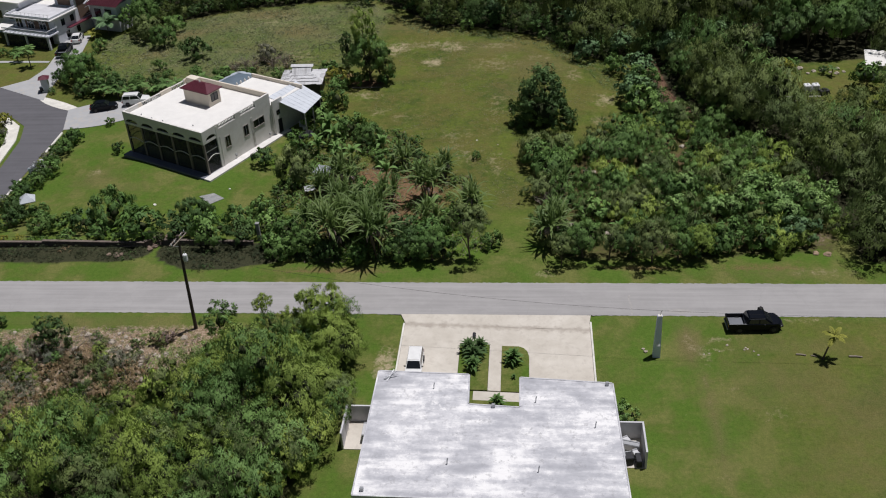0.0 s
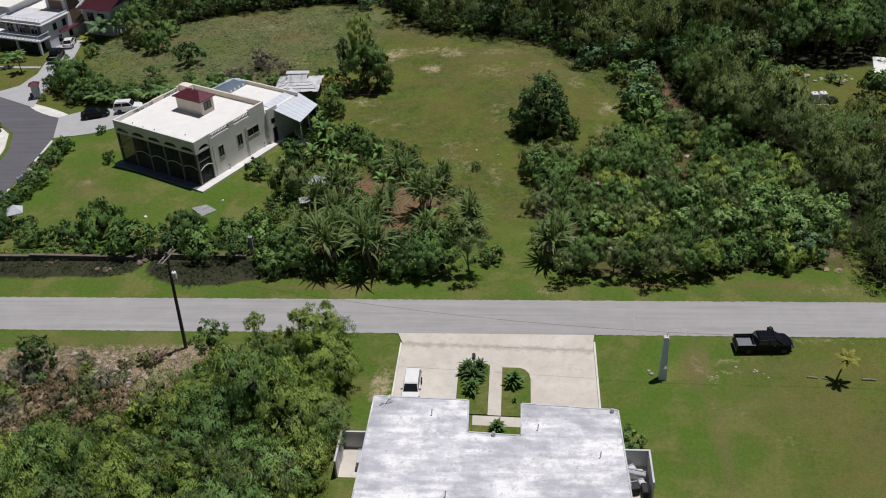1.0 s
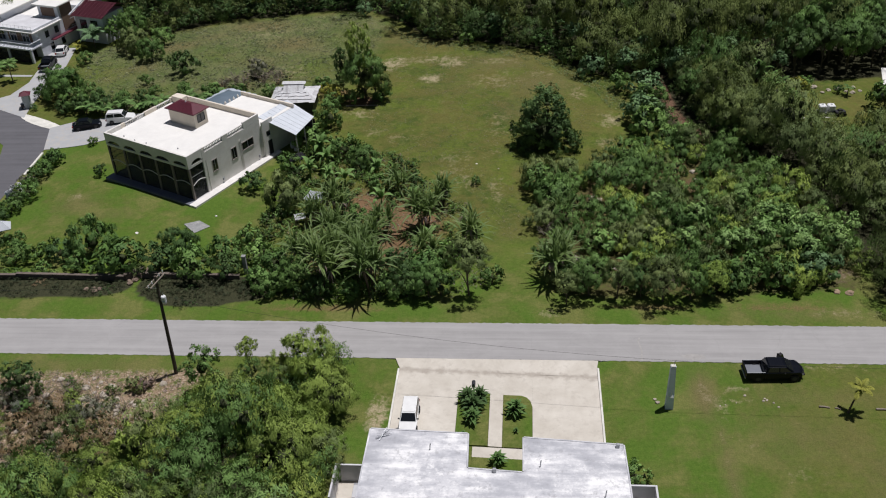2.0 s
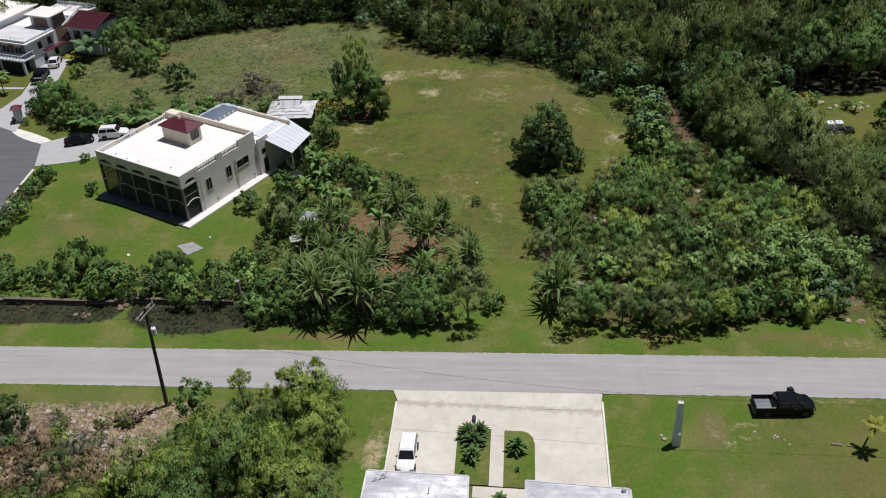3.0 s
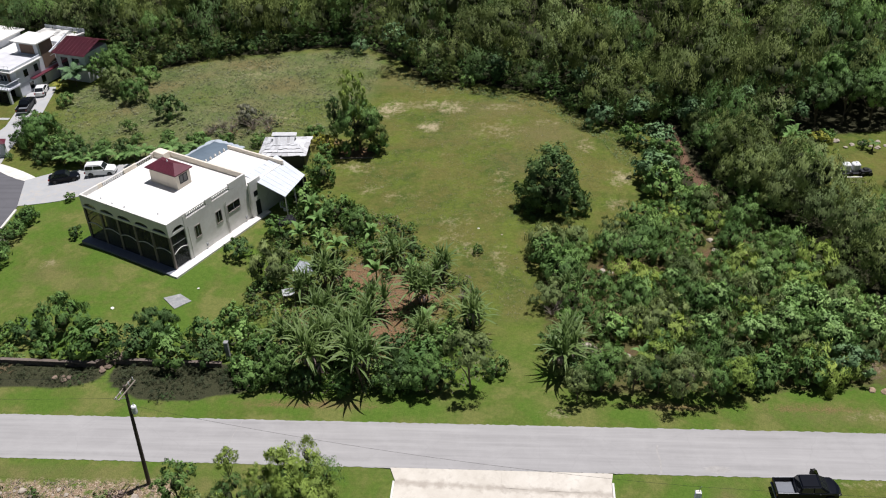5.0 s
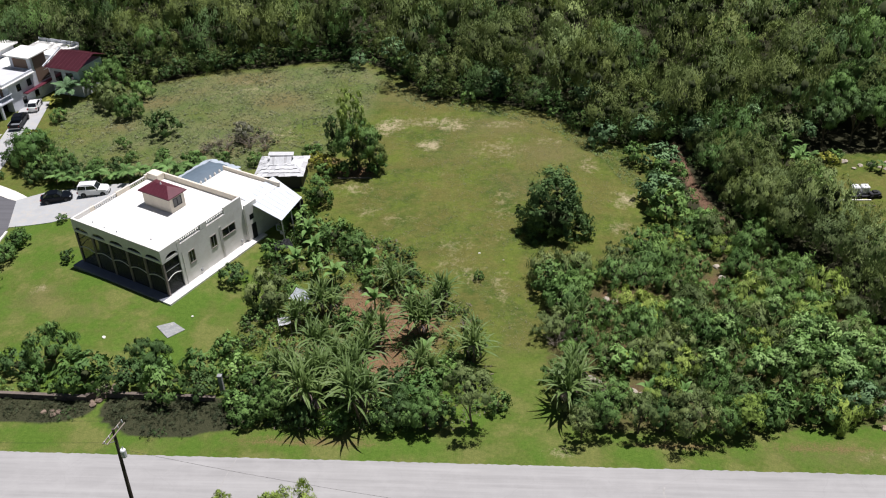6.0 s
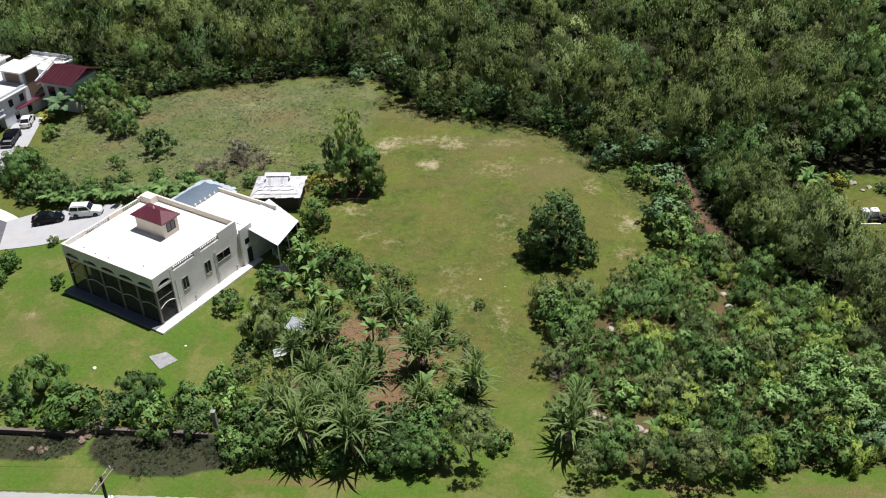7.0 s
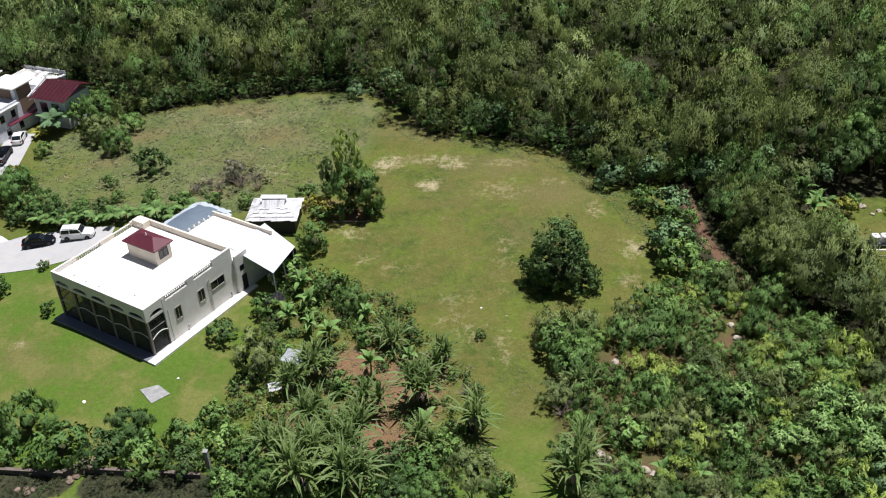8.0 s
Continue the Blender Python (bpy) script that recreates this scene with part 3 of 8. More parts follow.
# ---- roads, drives, kerbs ----
def strip(name, left, right, z0, lift, material, label, category, jitter=0.0, step=1.0, seed=1):
    """A paved strip between two edge lines that lies on the land, with a real thickness."""
    rnd = random.Random(seed)

    def dense(line):
        out = []
        for (x1, y1), (x2, y2) in zip(line, line[1:]):
            n = max(1, int(math.hypot(x2 - x1, y2 - y1) / step))
            out += [(x1 + (x2 - x1) * k / n, y1 + (y2 - y1) * k / n) for k in range(n)]
        return out + [line[-1]]

    def resample(line, n):
        d = dense(line)
        return [d[round(k * (len(d) - 1) / (n - 1))] for k in range(n)]
    n = max(len(dense(left)), len(dense(right)))
    L, R = resample(left, n), resample(right, n)
    bm = bmesh.new()
    rows = []
    for (lx, ly), (rx, ry) in zip(L, R):
        lx, ly = lx + rnd.uniform(-jitter, jitter), ly + rnd.uniform(-jitter, jitter)
        rx, ry = rx + rnd.uniform(-jitter, jitter), ry + rnd.uniform(-jitter, jitter)
        rows.append([bm.verts.new((lx, ly, gz(lx, ly) + z0 - 0.3)), bm.verts.new((lx, ly, gz(lx, ly) + z0 + lift)),
                     bm.verts.new((rx, ry, gz(rx, ry) + z0 + lift)), bm.verts.new((rx, ry, gz(rx, ry) + z0 - 0.3))])
    for a, b in zip(rows, rows[1:]):
        for k in range(3):
            bm.faces.new((a[k], a[k + 1], b[k + 1], b[k]))
    bmesh.ops.recalc_face_normals(bm, faces=bm.faces[:])
    return tagged(part(name, bm, material), label, category, kind="structure")


road = strip("road", [(-260, 5.58), (-90, 5.58), (60, 5.58), (260, 5.58)], [(-260, 0.0), (-90, 0.0), (60, 0.0), (260, 0.0)],
             0.0, 0.012, ROAD, "pale grey worn asphalt road with fine cracks", "road", 0.06, 0.28)


def seam(pts, w):
    bm = bmesh.new()
    rows = [(bm.verts.new((x - w, y, 0.016)), bm.verts.new((x + w, y, 0.016))) for x, y in pts]
    for a, b in zip(rows, rows[1:]):
        bm.faces.new((a[0], a[1], b[1], b[0]))
    return part("seam", bm, SEAM, road, "pale filled crack across the road")


seam([(11.4, 0.1), (11.5, 1.6), (11.3, 2.9), (11.45, 3.5)], 0.08)
seam([(-27.4, 0.1), (-27.1, 2.0), (-26.9, 3.6), (-26.5, 5.4)], 0.035)
bm = bmesh.new()
for k in range(34):
    a, r = k / 34 * 2 * math.pi, 1 + 0.22 * math.sin(k * 2.3) + 0.1 * math.sin(k * 5.1)
    bm.verts.new((16.2 + 1.1 * r * math.cos(a), 0.75 + 0.42 * r * math.sin(a), 0.017))
bm.faces.new(bm.verts)
part("patch", bm, SEAM, road, "pale patch of repaired surface")

strip("side_road", [(-75.5, 5.6), (-73.5, 20), (-72.6, 35), (-73.6, 43.6), (-75.2, 48.5), (-79, 52), (-90, 56), (-130, 64)],
      [(-66, 5.6), (-67.6, 16), (-68.2, 27), (-68.2, 41), (-68.4, 50), (-70.5, 54), (-76, 57.6), (-86, 63), (-130, 74)], 0.0, 0.05, ASPHALT,
      "dark smooth asphalt side road that bends away", "road", 0.02)
strip("villa_drive", [(-68.4, 47.0), (-63, 48.2), (-59.5, 49.6), (-56.6, 52), (-55.0, 54)], [(-70.5, 54.0), (-67.5, 56.0), (-63.0, 57.2), (-58.5, 57.6), (-55.5, 57.6)],
      0.0, 0.08, CONC_LIGHT, "pale concrete forecourt beside the white villa", "driveway")
strip("house_drive", [(-76.2, 57.6), (-77, 62), (-77.4, 67), (-77.6, 76), (-79.5, 86)], [(-86, 63), (-82.4, 66.0), (-81.5, 71), (-82.5, 78), (-84, 86)],
      0.0, 0.08, CONC_LIGHT, "pale concrete drive that rises to the far houses", "driveway")


def kerb_run(pts, material, label, w=0.32, h=0.2):
    e = empty("kerb", Matrix.Identity(4), label, "kerb", kind="structure")
    for (x1, y1), (x2, y2) in zip(pts, pts[1:]):
        L = math.hypot(x2 - x1, y2 - y1)
        bm = bmesh.new()
        add_box(bm, 0.02, L - 0.02, -w / 2, w / 2, -0.2, h, 0.03)
        p = part("kerb_stone", bm, material, e)
        p.matrix_local = Matrix.Translation((x1, y1, gz(x1, y1))) @ Matrix.Rotation(math.atan2(y2 - y1, x2 - x1), 4, "Z")
    return e


kerb_run([(-67.9, 26.4), (-68.0, 29.4), (-68.0, 32.0)], KERB, "white painted kerb beside the asphalt road")
kerb_run([(-67.9, 39.5), (-68.0, 42.8), (-68.1, 46.0)], KERB, "white painted kerb beside the asphalt road")
strip("island_border", [(-73.2, 33), (-73.4, 37), (-74.2, 43.6), (-75.8, 48.3), (-79.2, 51.6), (-84, 53.5)], [(-74.2, 33), (-74.6, 37), (-75.8, 43.0), (-77.2, 47.3), (-80.0, 50.2), (-84, 51.8)],
      0.0, 0.16, KERB, "broad white concrete border round a planted island", "kerb")

strip("corner_apron", [(-77.2, 58.5), (-76.6, 57.6), (-75.4, 56.5), (-73.8, 55.4), (-72.0, 54.4), (-70.2, 53.7), (-68.8, 53.7)], [(-77.4, 59.2), (-76.6, 58.9), (-75.2, 58.3), (-73.6, 57.5), (-72.0, 56.6), (-70.4, 55.6), (-69.0, 54.6)], 0.0, 0.075, KERB, "pale concrete apron curving round the junction corner", "pavement", 0.02, 0.5)


# ---- driveway of the duplex ----
drive = empty("driveway", Matrix.Identity(4), "pale weathered concrete driveway with two planting beds", "driveway", kind="structure")
DZ = 0.05


def slab(pts, label=""):
    return prism("slab", pts, -0.2, DZ, CONCRETE, drive, label)


slab([(-11.95, -0.02), (-2.2, -0.03), (-2.2, -2.0), (-6.0, -1.75), (-10.4, -1.5), (-11.35, -1.5)], "stained apron slab by the road")
slab([(-2.196, -0.03), (7.3, -0.05), (7.12, -1.2), (7.12, -2.3), (2, -2.25), (-2.196, -2.0)])
slab([(-11.35, -1.503), (-10.4, -1.503), (-5.604, -1.772), (-5.604, -15.6), (-11.35, -15.2)])
slab([(-5.6, -1.775), (-2.695, -1.972), (-2.695, -4.85), (-5.6, -4.75)])
slab([(-2.691, -1.973), (-1.526, -2.006), (-1.5, -11.5), (-2.691, -11.4)])
slab([(-1.522, -2.006), (1.116, -2.2), (1.116, -5.15), (0.6, -5.07), (-1.52, -5.0)])
slab([(0.104, -5.056), (0.6, -5.074), (1.116, -5.154), (1.116, -6.5), (0.955, -5.795), (0.605, -5.295)])
slab([(1.12, -2.2), (7.12, -2.304), (7.12, -16.4), (1.12, -15.9)])
slab([(-4.0, -11.5), (0.4, -11.7), (0.4, -12.9), (-4.0, -12.7)], "walkway slab across the beds")


def bed(pts):
    return tagged(prism("planting_bed", pts, -0.1, 0.075, GROUND), "lawn bed cut into the concrete driveway", "planting bed", kind="structure")


bed([(-5.58, -4.77), (-2.73, -4.87), (-2.73, -11.38), (-5.58, -11.3)])
bed([(-1.50, -5.02), (0.1, -5.07), (0.6, -5.3), (0.95, -5.8), (1.1, -6.5), (1.1, -11.6), (-1.48, -11.52)])
bed([(-4.0, -12.72), (0.4, -12.92), (0.4, -14.6), (-4.0, -14.5)])


def edging(x1, y1, x2, y2):
    L = math.hypot(x2 - x1, y2 - y1)
    bm = bmesh.new()
    add_box(bm, 0, L, -0.09, 0.09, -0.2, 0.16, 0.02)
    p = part("edging", bm, KERB, drive, "white edging strip")
    p.matrix_local = Matrix.Translation((x1, y1, 0)) @ Matrix.Rotation(math.atan2(y2 - y1, x2 - x1), 4, "Z")


edging(-11.45, -1.6, -11.45, -15.1)
edging(7.22, -1.2, 7.22, -16.0)


# ---- the duplex ----
def duplex():
    e = empty("duplex_house", Matrix.Identity(4), "low concrete house with a weathered flat roof, notched at the entrance", "house")
    R = [(-11.8, -15.1), (-3.95, -15.45), (-3.85, -19.1), (0.35, -19.4), (0.32, -15.75), (8.05, -16.35), (8.45, -29.4), (-12.0, -29.1)]
    prism("roof", R, 5.12, 5.5, ROOF_OLD, e, "weathered grey and white flat concrete roof")
    W = [(-11.3, -15.7), (-4.4, -16.0), (-4.3, -19.6), (0.8, -19.95), (0.8, -16.3), (7.5, -16.9), (7.9, -28.9), (-11.5, -28.6)]
    n = len(W)
    for i in range(n):
        (x1, y1), (x2, y2) = W[i], W[(i + 1) % n]
        L = math.hypot(x2 - x1, y2 - y1)
        bm = bmesh.new()
        add_box(bm, 0.0, L, -0.1, 0.1, -0.1, 5.118)
        # back and west walls near black: shade under the roof put into colour
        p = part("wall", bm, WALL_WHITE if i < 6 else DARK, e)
        p.matrix_local = Matrix.Translation((x1, y1, 0)) @ Matrix.Rotation(math.atan2(y2 - y1, x2 - x1), 4, "Z")
    # rim along the roof's edge
    for i in range(len(R)):
        (x1, y1), (x2, y2) = R[i], R[(i + 1) % len(R)]
        L = math.hypot(x2 - x1, y2 - y1)
        bm = bmesh.new()
        add_box(bm, 0.06, L - 0.06, -0.07, 0.05, 5.18, 5.545, 0.012)
        p = part("rim", bm, ROOF_OLD, e)
        p.matrix_local = Matrix.Translation((x1, y1, 0)) @ Matrix.Rotation(math.atan2(y2 - y1, x2 - x1), 4, "Z")
    for x, y in ((-6.84, -17.3), (-5.14, -25.8), (1.8, -26.4), (1.63, -18.8), (6.3, -21.6)):
        tube("vent_pipe", [(x, y, 5.4), (x + 0.02, y, 5.85), (x + 0.06, y + 0.06, 6.1)], [0.045, 0.045, 0.05], STEEL, e, "grey vent pipe")
    for x, y in ((7.55, -16.6), (-1.8, -19.42), (-11.3, -28.6)):
        box("outlet_box", x - 0.14, x + 0.14, y - 0.12, y + 0.12, 5.45, 5.82, STEEL, e, "small grey outlet box", 0.02)
    return e
# dark screen between the columns also stands for the porch's bluish shade


duplex()


def roof_aerial():
    e = empty("roof_aerial", Matrix.Translation((-10.7, -16.0, 5.5)), "bent thin steel aerial on a concrete roof", "aerial")
    tube("mast", [(-0.5, -0.3, 0.02), (0.1, 0, 0.25), (0.6, 0.3, 0.5)], [0.03, 0.025, 0.02], STEEL, e)
    for k in range(5):
        z = 0.12 + 0.09 * k
        tube("rod", [(-0.55 + 0.05 * k, -0.2 + 0.1 * k, z), (0.75 - 0.1 * k, 0.25 - 0.05 * k, z + 0.06)], [0.014, 0.014], STEEL, e, sides=5)
    tube("boom", [(-0.2, -0.5, 0.1), (0.3, 0.6, 0.45)], [0.018, 0.018], STEEL, e, sides=5)


roof_aerial()


def yard(name, x0, x1, y0, y1, h, side, label):
    """A small walled utility yard against the house."""
    e = empty(name, Matrix.Identity(4), label, "yard wall")
    box("floor_slab", x0, x1, y0, y1, -0.1, 0.06, CONCRETE, e)
    t = 0.16
    if side < 0:
        box("wall", x0 - t, x0, y0, y1 + t, -0.1, h, WALL_GREY, e, bevel=0.01)
        box("wall", x0 + 0.002, x1, y1, y1 + t, -0.1, h, WALL_GREY, e, bevel=0.01)
    # flat brown panel: the recess's shade put in as colour
    else:
        box("wall", x1, x1 + t, y0, y1 + t, -0.1, h, WALL_GREY, e, bevel=0.01)
        box("wall", x0, x1 - 0.002, y1, y1 + t, -0.1, h, WALL_GREY, e, bevel=0.01)
    return e


yard("utility_yard", -14.8, -11.45, -19.1, -15.7, 1.9, -1, "grey block walls round a small paved utility yard")
yard("utility_yard", 7.7, 10.6, -20.6, -17.2, 1.9, 1, "grey block walls round a cluttered utility yard")


def appliance(x, y, w, d, h, rz, label, tilt=0.0, z=0.06, skin=None):
    e = empty("appliance", pose(x, y, z, tilt, 0, rz), label, "appliance")
    box("body", -w / 2, w / 2, -d / 2, d / 2, 0, h, skin or METAL_WHITE, e, bevel=0.03)
    box("lid", -w / 2 + 0.04, w / 2 - 0.04, -d / 2 + 0.04, d / 2 - 0.1, h, h + 0.03, skin or METAL_OLD, e)
    box("panel", -w / 2 + 0.03, w / 2 - 0.03, d / 2 - 0.09, d / 2, h, h + 0.09, STEEL, e)
    return e


appliance(-12.9, -17.6, 0.8, 1.5, 0.95, 0, "grey worn outdoor machine cabinet on a slab", skin=WALL_GREY)
appliance(8.55, -19.6, 0.95, 1.3, 0.95, 3, "dark grey old washing machine in a yard", skin=STEEL)
appliance(9.2, -20.0, 0.9, 0.8, 0.8, 12, "black discarded cabinet in a yard", skin=DARK)
appliance(8.9, -18.0, 1.5, 0.55, 0.5, 30, "pale grey discarded cabinet lying in a yard", skin=WALL_GREY)
appliance(9.6, -18.5, 1.5, 0.5, 0.7, -14, "grey discarded fridge lying in a yard", z=0.06, skin=STEEL)
appliance(9.95, -19.4, 0.5, 0.6, 0.6, 20, "grey discarded panel box in a yard", skin=WALL_GREY)
appliance(10.1, -20.1, 0.45, 1.0, 0.7, 5, "black discarded casing in a yard", skin=DARK)


# ---- the white villa ----
VB = radians(62.3)
VILLA = Matrix.Translation((-41.0, 30.75, -0.9)) @ Matrix.Rotation(VB - math.pi / 2, 4, "Z")


def arch_panel(bm, x0, x1, z0, zs, zc, z1, y0, y1, n=12):
    """One panel x0..x1, z0..z1 with an arched opening at its foot: springing zs, crown zc."""
    m = 0.3
    mid, half = (x0 + x1) / 2, (x1 - x0) / 2 - m
    arch = []
    for k in range(n + 1):
        x = x0 + m + 2 * half * k / n
        arch.append((x, zs + (zc - zs) * math.sqrt(max(0.0, 1 - ((x - mid) / half) ** 2))))
    pts = [(x0, z0), (x0 + m, z0)] + arch + [(x1 - m, z0), (x1, z0), (x1, z1), (x0, z1)]
    f = [bm.verts.new((x, y0, z)) for x, z in pts]
    g = [bm.verts.new((x, y1, z)) for x, z in pts]
    bm.faces.new(f)
    bm.faces.new(g[::-1])
    for i in range(len(pts)):
        j = (i + 1) % len(pts)
        bm.faces.new((f[j], f[i], g[i], g[j]))
    bmesh.ops.recalc_face_normals(bm, faces=bm.faces[:])


def arc_bar(bm, x0, x1, z0, rise, y, r=0.05, n=8):
    add_tube(bm, [(x0 + (x1 - x0) * k / n, y, z0 + rise * math.sin(math.pi * k / n)) for k in range(n + 1)], [r] * (n + 1), 6)


def railing(parent, x, y0, y1, z0, z1, n):
    e = part("railing", bmesh_rail(x, y0, y1, z0, z1), WALL_WHITE, parent, "white balustrade in the parapet")
    for k in range(n):
        y = y0 + (y1 - y0) * (k + 0.5) / n
        tube("baluster", [(x, y, z0 + 0.08), (x, y, z0 + 0.3), (x, y, z1 - 0.1)], [0.05, 0.075, 0.045], WALL_WHITE, e, sides=6)


def bmesh_rail(x, y0, y1, z0, z1):
    bm = bmesh.new()
    add_box(bm, x - 0.09, x + 0.09, y0, y1, z1 - 0.12, z1, 0.015)
    add_box(bm, x - 0.09, x + 0.09, y0, y1, z0, z0 + 0.09, 0.015)
    return bm


def villa_window(parent, x, y0, y1, z0, z1, name="window"):
    """A window in the wall that faces +x."""
    w = box(name, x - 0.02, x + 0.012, y0, y1, z0, z1, GLASS_DARK, parent, "dark glazed window")
    bm = bmesh.new()
    add_box(bm, x - 0.01, x + 0.05, y0 - 0.08, y0, z0 - 0.08, z1 + 0.08)
    add_box(bm, x - 0.01, x + 0.05, y1, y1 + 0.08, z0 - 0.08, z1 + 0.08)
    add_box(bm, x - 0.01, x + 0.049, y0, y1, z1, z1 + 0.08)
    add_box(bm, x - 0.01, x + 0.07, y0 - 0.1, y1 + 0.1, z0 - 0.12, z0 - 0.001)
    part("window_frame", bm, WALL_BEIGE, w)
    box("mullion", x + 0.012, x + 0.035, (y0 + y1) / 2 - 0.03, (y0 + y1) / 2 + 0.03, z0, z1, STEEL, w)


def villa():
    e = empty("villa", VILLA, "white flat-roofed villa with a dark screened gallery and roof cupola", "house")
    WX, D, TOP, DECK, GD = -14.8, 13.3, 6.4, 5.85, 2.7
    box("terrace", WX - 0.5, -0.002, -1.1, 0.25, -0.3, 0.22, TERRACE_SHADE, e, "raised terrace slab, the house's shade in its blue-grey", 0.02)
    box("terrace", 0.0, 1.15, -1.1, 15.6, -0.3, 0.215, WALL_WHITE, e, "pale paved strip along the wall", 0.02)
    box("floor", WX + 0.05, -0.05, 0.26, D - 0.05, -0.3, 0.2, WALL_GREY, e)
    box("roof", WX + 0.28, -0.28, 0.28, D - 0.28, DECK - 0.3, DECK, ROOF_WHITE, e, "bright white flat roof")
    # side and back walls
    box("wall", -0.26, 0.0, GD, D, 0.2, TOP - 0.75, WALL_WHITE, e, "plain pale side wall")
    box("wall", WX, WX + 0.26, GD, D, 0.2, TOP - 0.75, WALL_WHITE, e)
    box("wall", WX + 0.262, -0.262, D - 0.26, D, 0.2, TOP - 0.75, WALL_WHITE, e)
    # inner wall darker than the white outside: gallery shade as colour
    box("wall", WX + 0.262, -0.262, GD, GD + 0.2, 0.2, DECK - 0.3, WALL_BEIGE, e, "gallery's inner wall, shade put into its darker beige")
    # openings in the gallery wall
    for k in range(5):
        x = WX + 1.2 + k * 2.85
        box("gallery_door", x, x + 1.5, GD - 0.03, GD + 0.02, 0.2, 2.5, GLASS_DARK, e, "dark glazed gallery door")
        box("gallery_window", x - 0.1, x + 1.6, GD - 0.03, GD + 0.02, 3.3, 4.9, GLASS_DARK, e, "dark glazed gallery window")
    # front fascia with arched lights
    nb = 5
    bw = -WX / nb
    for k in range(nb):
        x0 = WX + k * bw
        bm = bmesh.new()
        arch_panel(bm, x0 + 0.001, x0 + bw - 0.001, 4.9, 4.95, 5.42, TOP, 0.0, 0.26)
        part("fascia", bm, WALL_WHITE, e, "white fascia with an arched light")
        box("cross_bar", x0 + 0.002, x0 + bw - 0.002, 0.012, 0.25, 4.6, 4.898, WALL_WHITE, e, "white beam below the arched light")
        box("screen", x0 + 0.17, x0 + bw - 0.17, 0.12, 0.135, 0.22, 4.598, SCREEN, e, "dark insect screen")
        box("arch_screen", x0 + 0.2, x0 + bw - 0.2, 0.14, 0.155, 4.9, 5.45, SCREEN, e)
        bm = bmesh.new()
        arc_bar(bm, x0 + 0.17, x0 + bw - 0.17, 2.35, 0.34, 0.07)
        part("arched_rail", bm, WALL_WHITE, e, "pale curved rail between columns")
    for k in range(nb + 1):
        x = WX + 0.17 + k * (-WX - 0.34) / nb
        # front columns brown, the corner column white
        box("column", x - 0.15, x + 0.15, 0.03, 0.29, 0.2, 4.599, COLUMN_BROWN, e, "square brownish gallery column", 0.02)
    # gallery ends, the bay on each side
    for x0, sgn in ((-0.26, 1), (WX, -1)):
        bm = bmesh.new()
        arch_panel(bm, 0.262, GD - 0.002, 4.9, 4.95, 5.45, TOP, 0, 0.26)
        for v in bm.verts:
            v.co.x, v.co.y = x0 + v.co.y, v.co.x
        bmesh.ops.recalc_face_normals(bm, faces=bm.faces[:])
        part("fascia", bm, WALL_WHITE, e, "white fascia with an arched light")
        box("cross_bar", x0 + 0.012, x0 + 0.25, 0.264, GD - 0.01, 4.6, 4.898, WALL_WHITE, e)
        bm = bmesh.new()
        arc_bar(bm, 0.3, GD - 0.1, 2.2, 0.4, x0 + 0.13 + 0.1 * sgn)
        for v in bm.verts:
            v.co.x, v.co.y = v.co.y, v.co.x
        bmesh.ops.recalc_face_normals(bm, faces=bm.faces[:])
        part("arched_rail", bm, WALL_WHITE, e, "pale curved rail between columns")
        box("handrail", x0 + 0.1, x0 + 0.16, 0.33, GD - 0.02, 3.3, 3.38, STEEL, e)
        if sgn > 0:
            box("screen", x0 + 0.12, x0 + 0.135, 0.3, GD - 0.01, 0.22, 4.598, SCREEN, e)
    box("column", -0.33, 0.03, GD - 0.2, GD + 0.16, 0.21, TOP - 0.2, WALL_WHITE, e, "square gallery column", 0.02)
    # parapets: solid stretches with balustrades between
    for y0, y1, z1 in ((GD, 3.0, 6.4), (6.3, 7.3, 6.4), (10.3, D, 6.55)):
        box("parapet", -0.258, 0.002, y0, y1, TOP - 0.748, z1, WALL_WHITE, e, bevel=0.015)
    railing(e, -0.13, 3.0, 6.3, TOP - 0.75, 6.35, 12)
    railing(e, -0.13, 7.3, 10.3, TOP - 0.75, 6.35, 11)
    for y0, y1, z1 in ((GD, 3.4, 6.4), (6.9, 9.0, 6.4), (11.6, D, 6.5)):
        box("parapet", WX - 0.002, WX + 0.258, y0, y1, TOP - 0.748, z1, WALL_CREAM, e, bevel=0.015)
    railing(e, WX + 0.13, 3.4, 6.9, TOP - 0.75, 6.35, 12)
    railing(e, WX + 0.13, 9.0, 11.6, TOP - 0.75, 6.35, 9)
    box("parapet", WX + 0.26, -0.26, D - 0.262, D - 0.002, TOP - 0.748, 6.6, WALL_CREAM, e, "cream back parapet", 0.015)
    box("stair_head", WX + 0.3, WX + 2.2, D - 1.4, D - 0.3, DECK, 6.75, WALL_CREAM, e, "cream raised corner of the parapet", 0.02)
    # side wall windows and pipes
    villa_window(e, 0.0, 3.95, 4.75, 2.5, 4.0)
    villa_window(e, 0.0, 7.5, 8.35, 2.5, 4.0)
    villa_window(e, 0.0, 9.5, 11.6, 2.9, 3.9)
    for y in (2.95, 9.1, 9.3):
        tube("downpipe", [(0.06, y, 0.2), (0.06, y, 4.6)], [0.04, 0.04], WALL_WHITE, e, sides=6)
    for y in (5.2, 12.2):
        box("wall_unit", 0.002, 0.16, y, y + 0.22, 0.6, 0.95, STEEL, e, "small grey meter box")
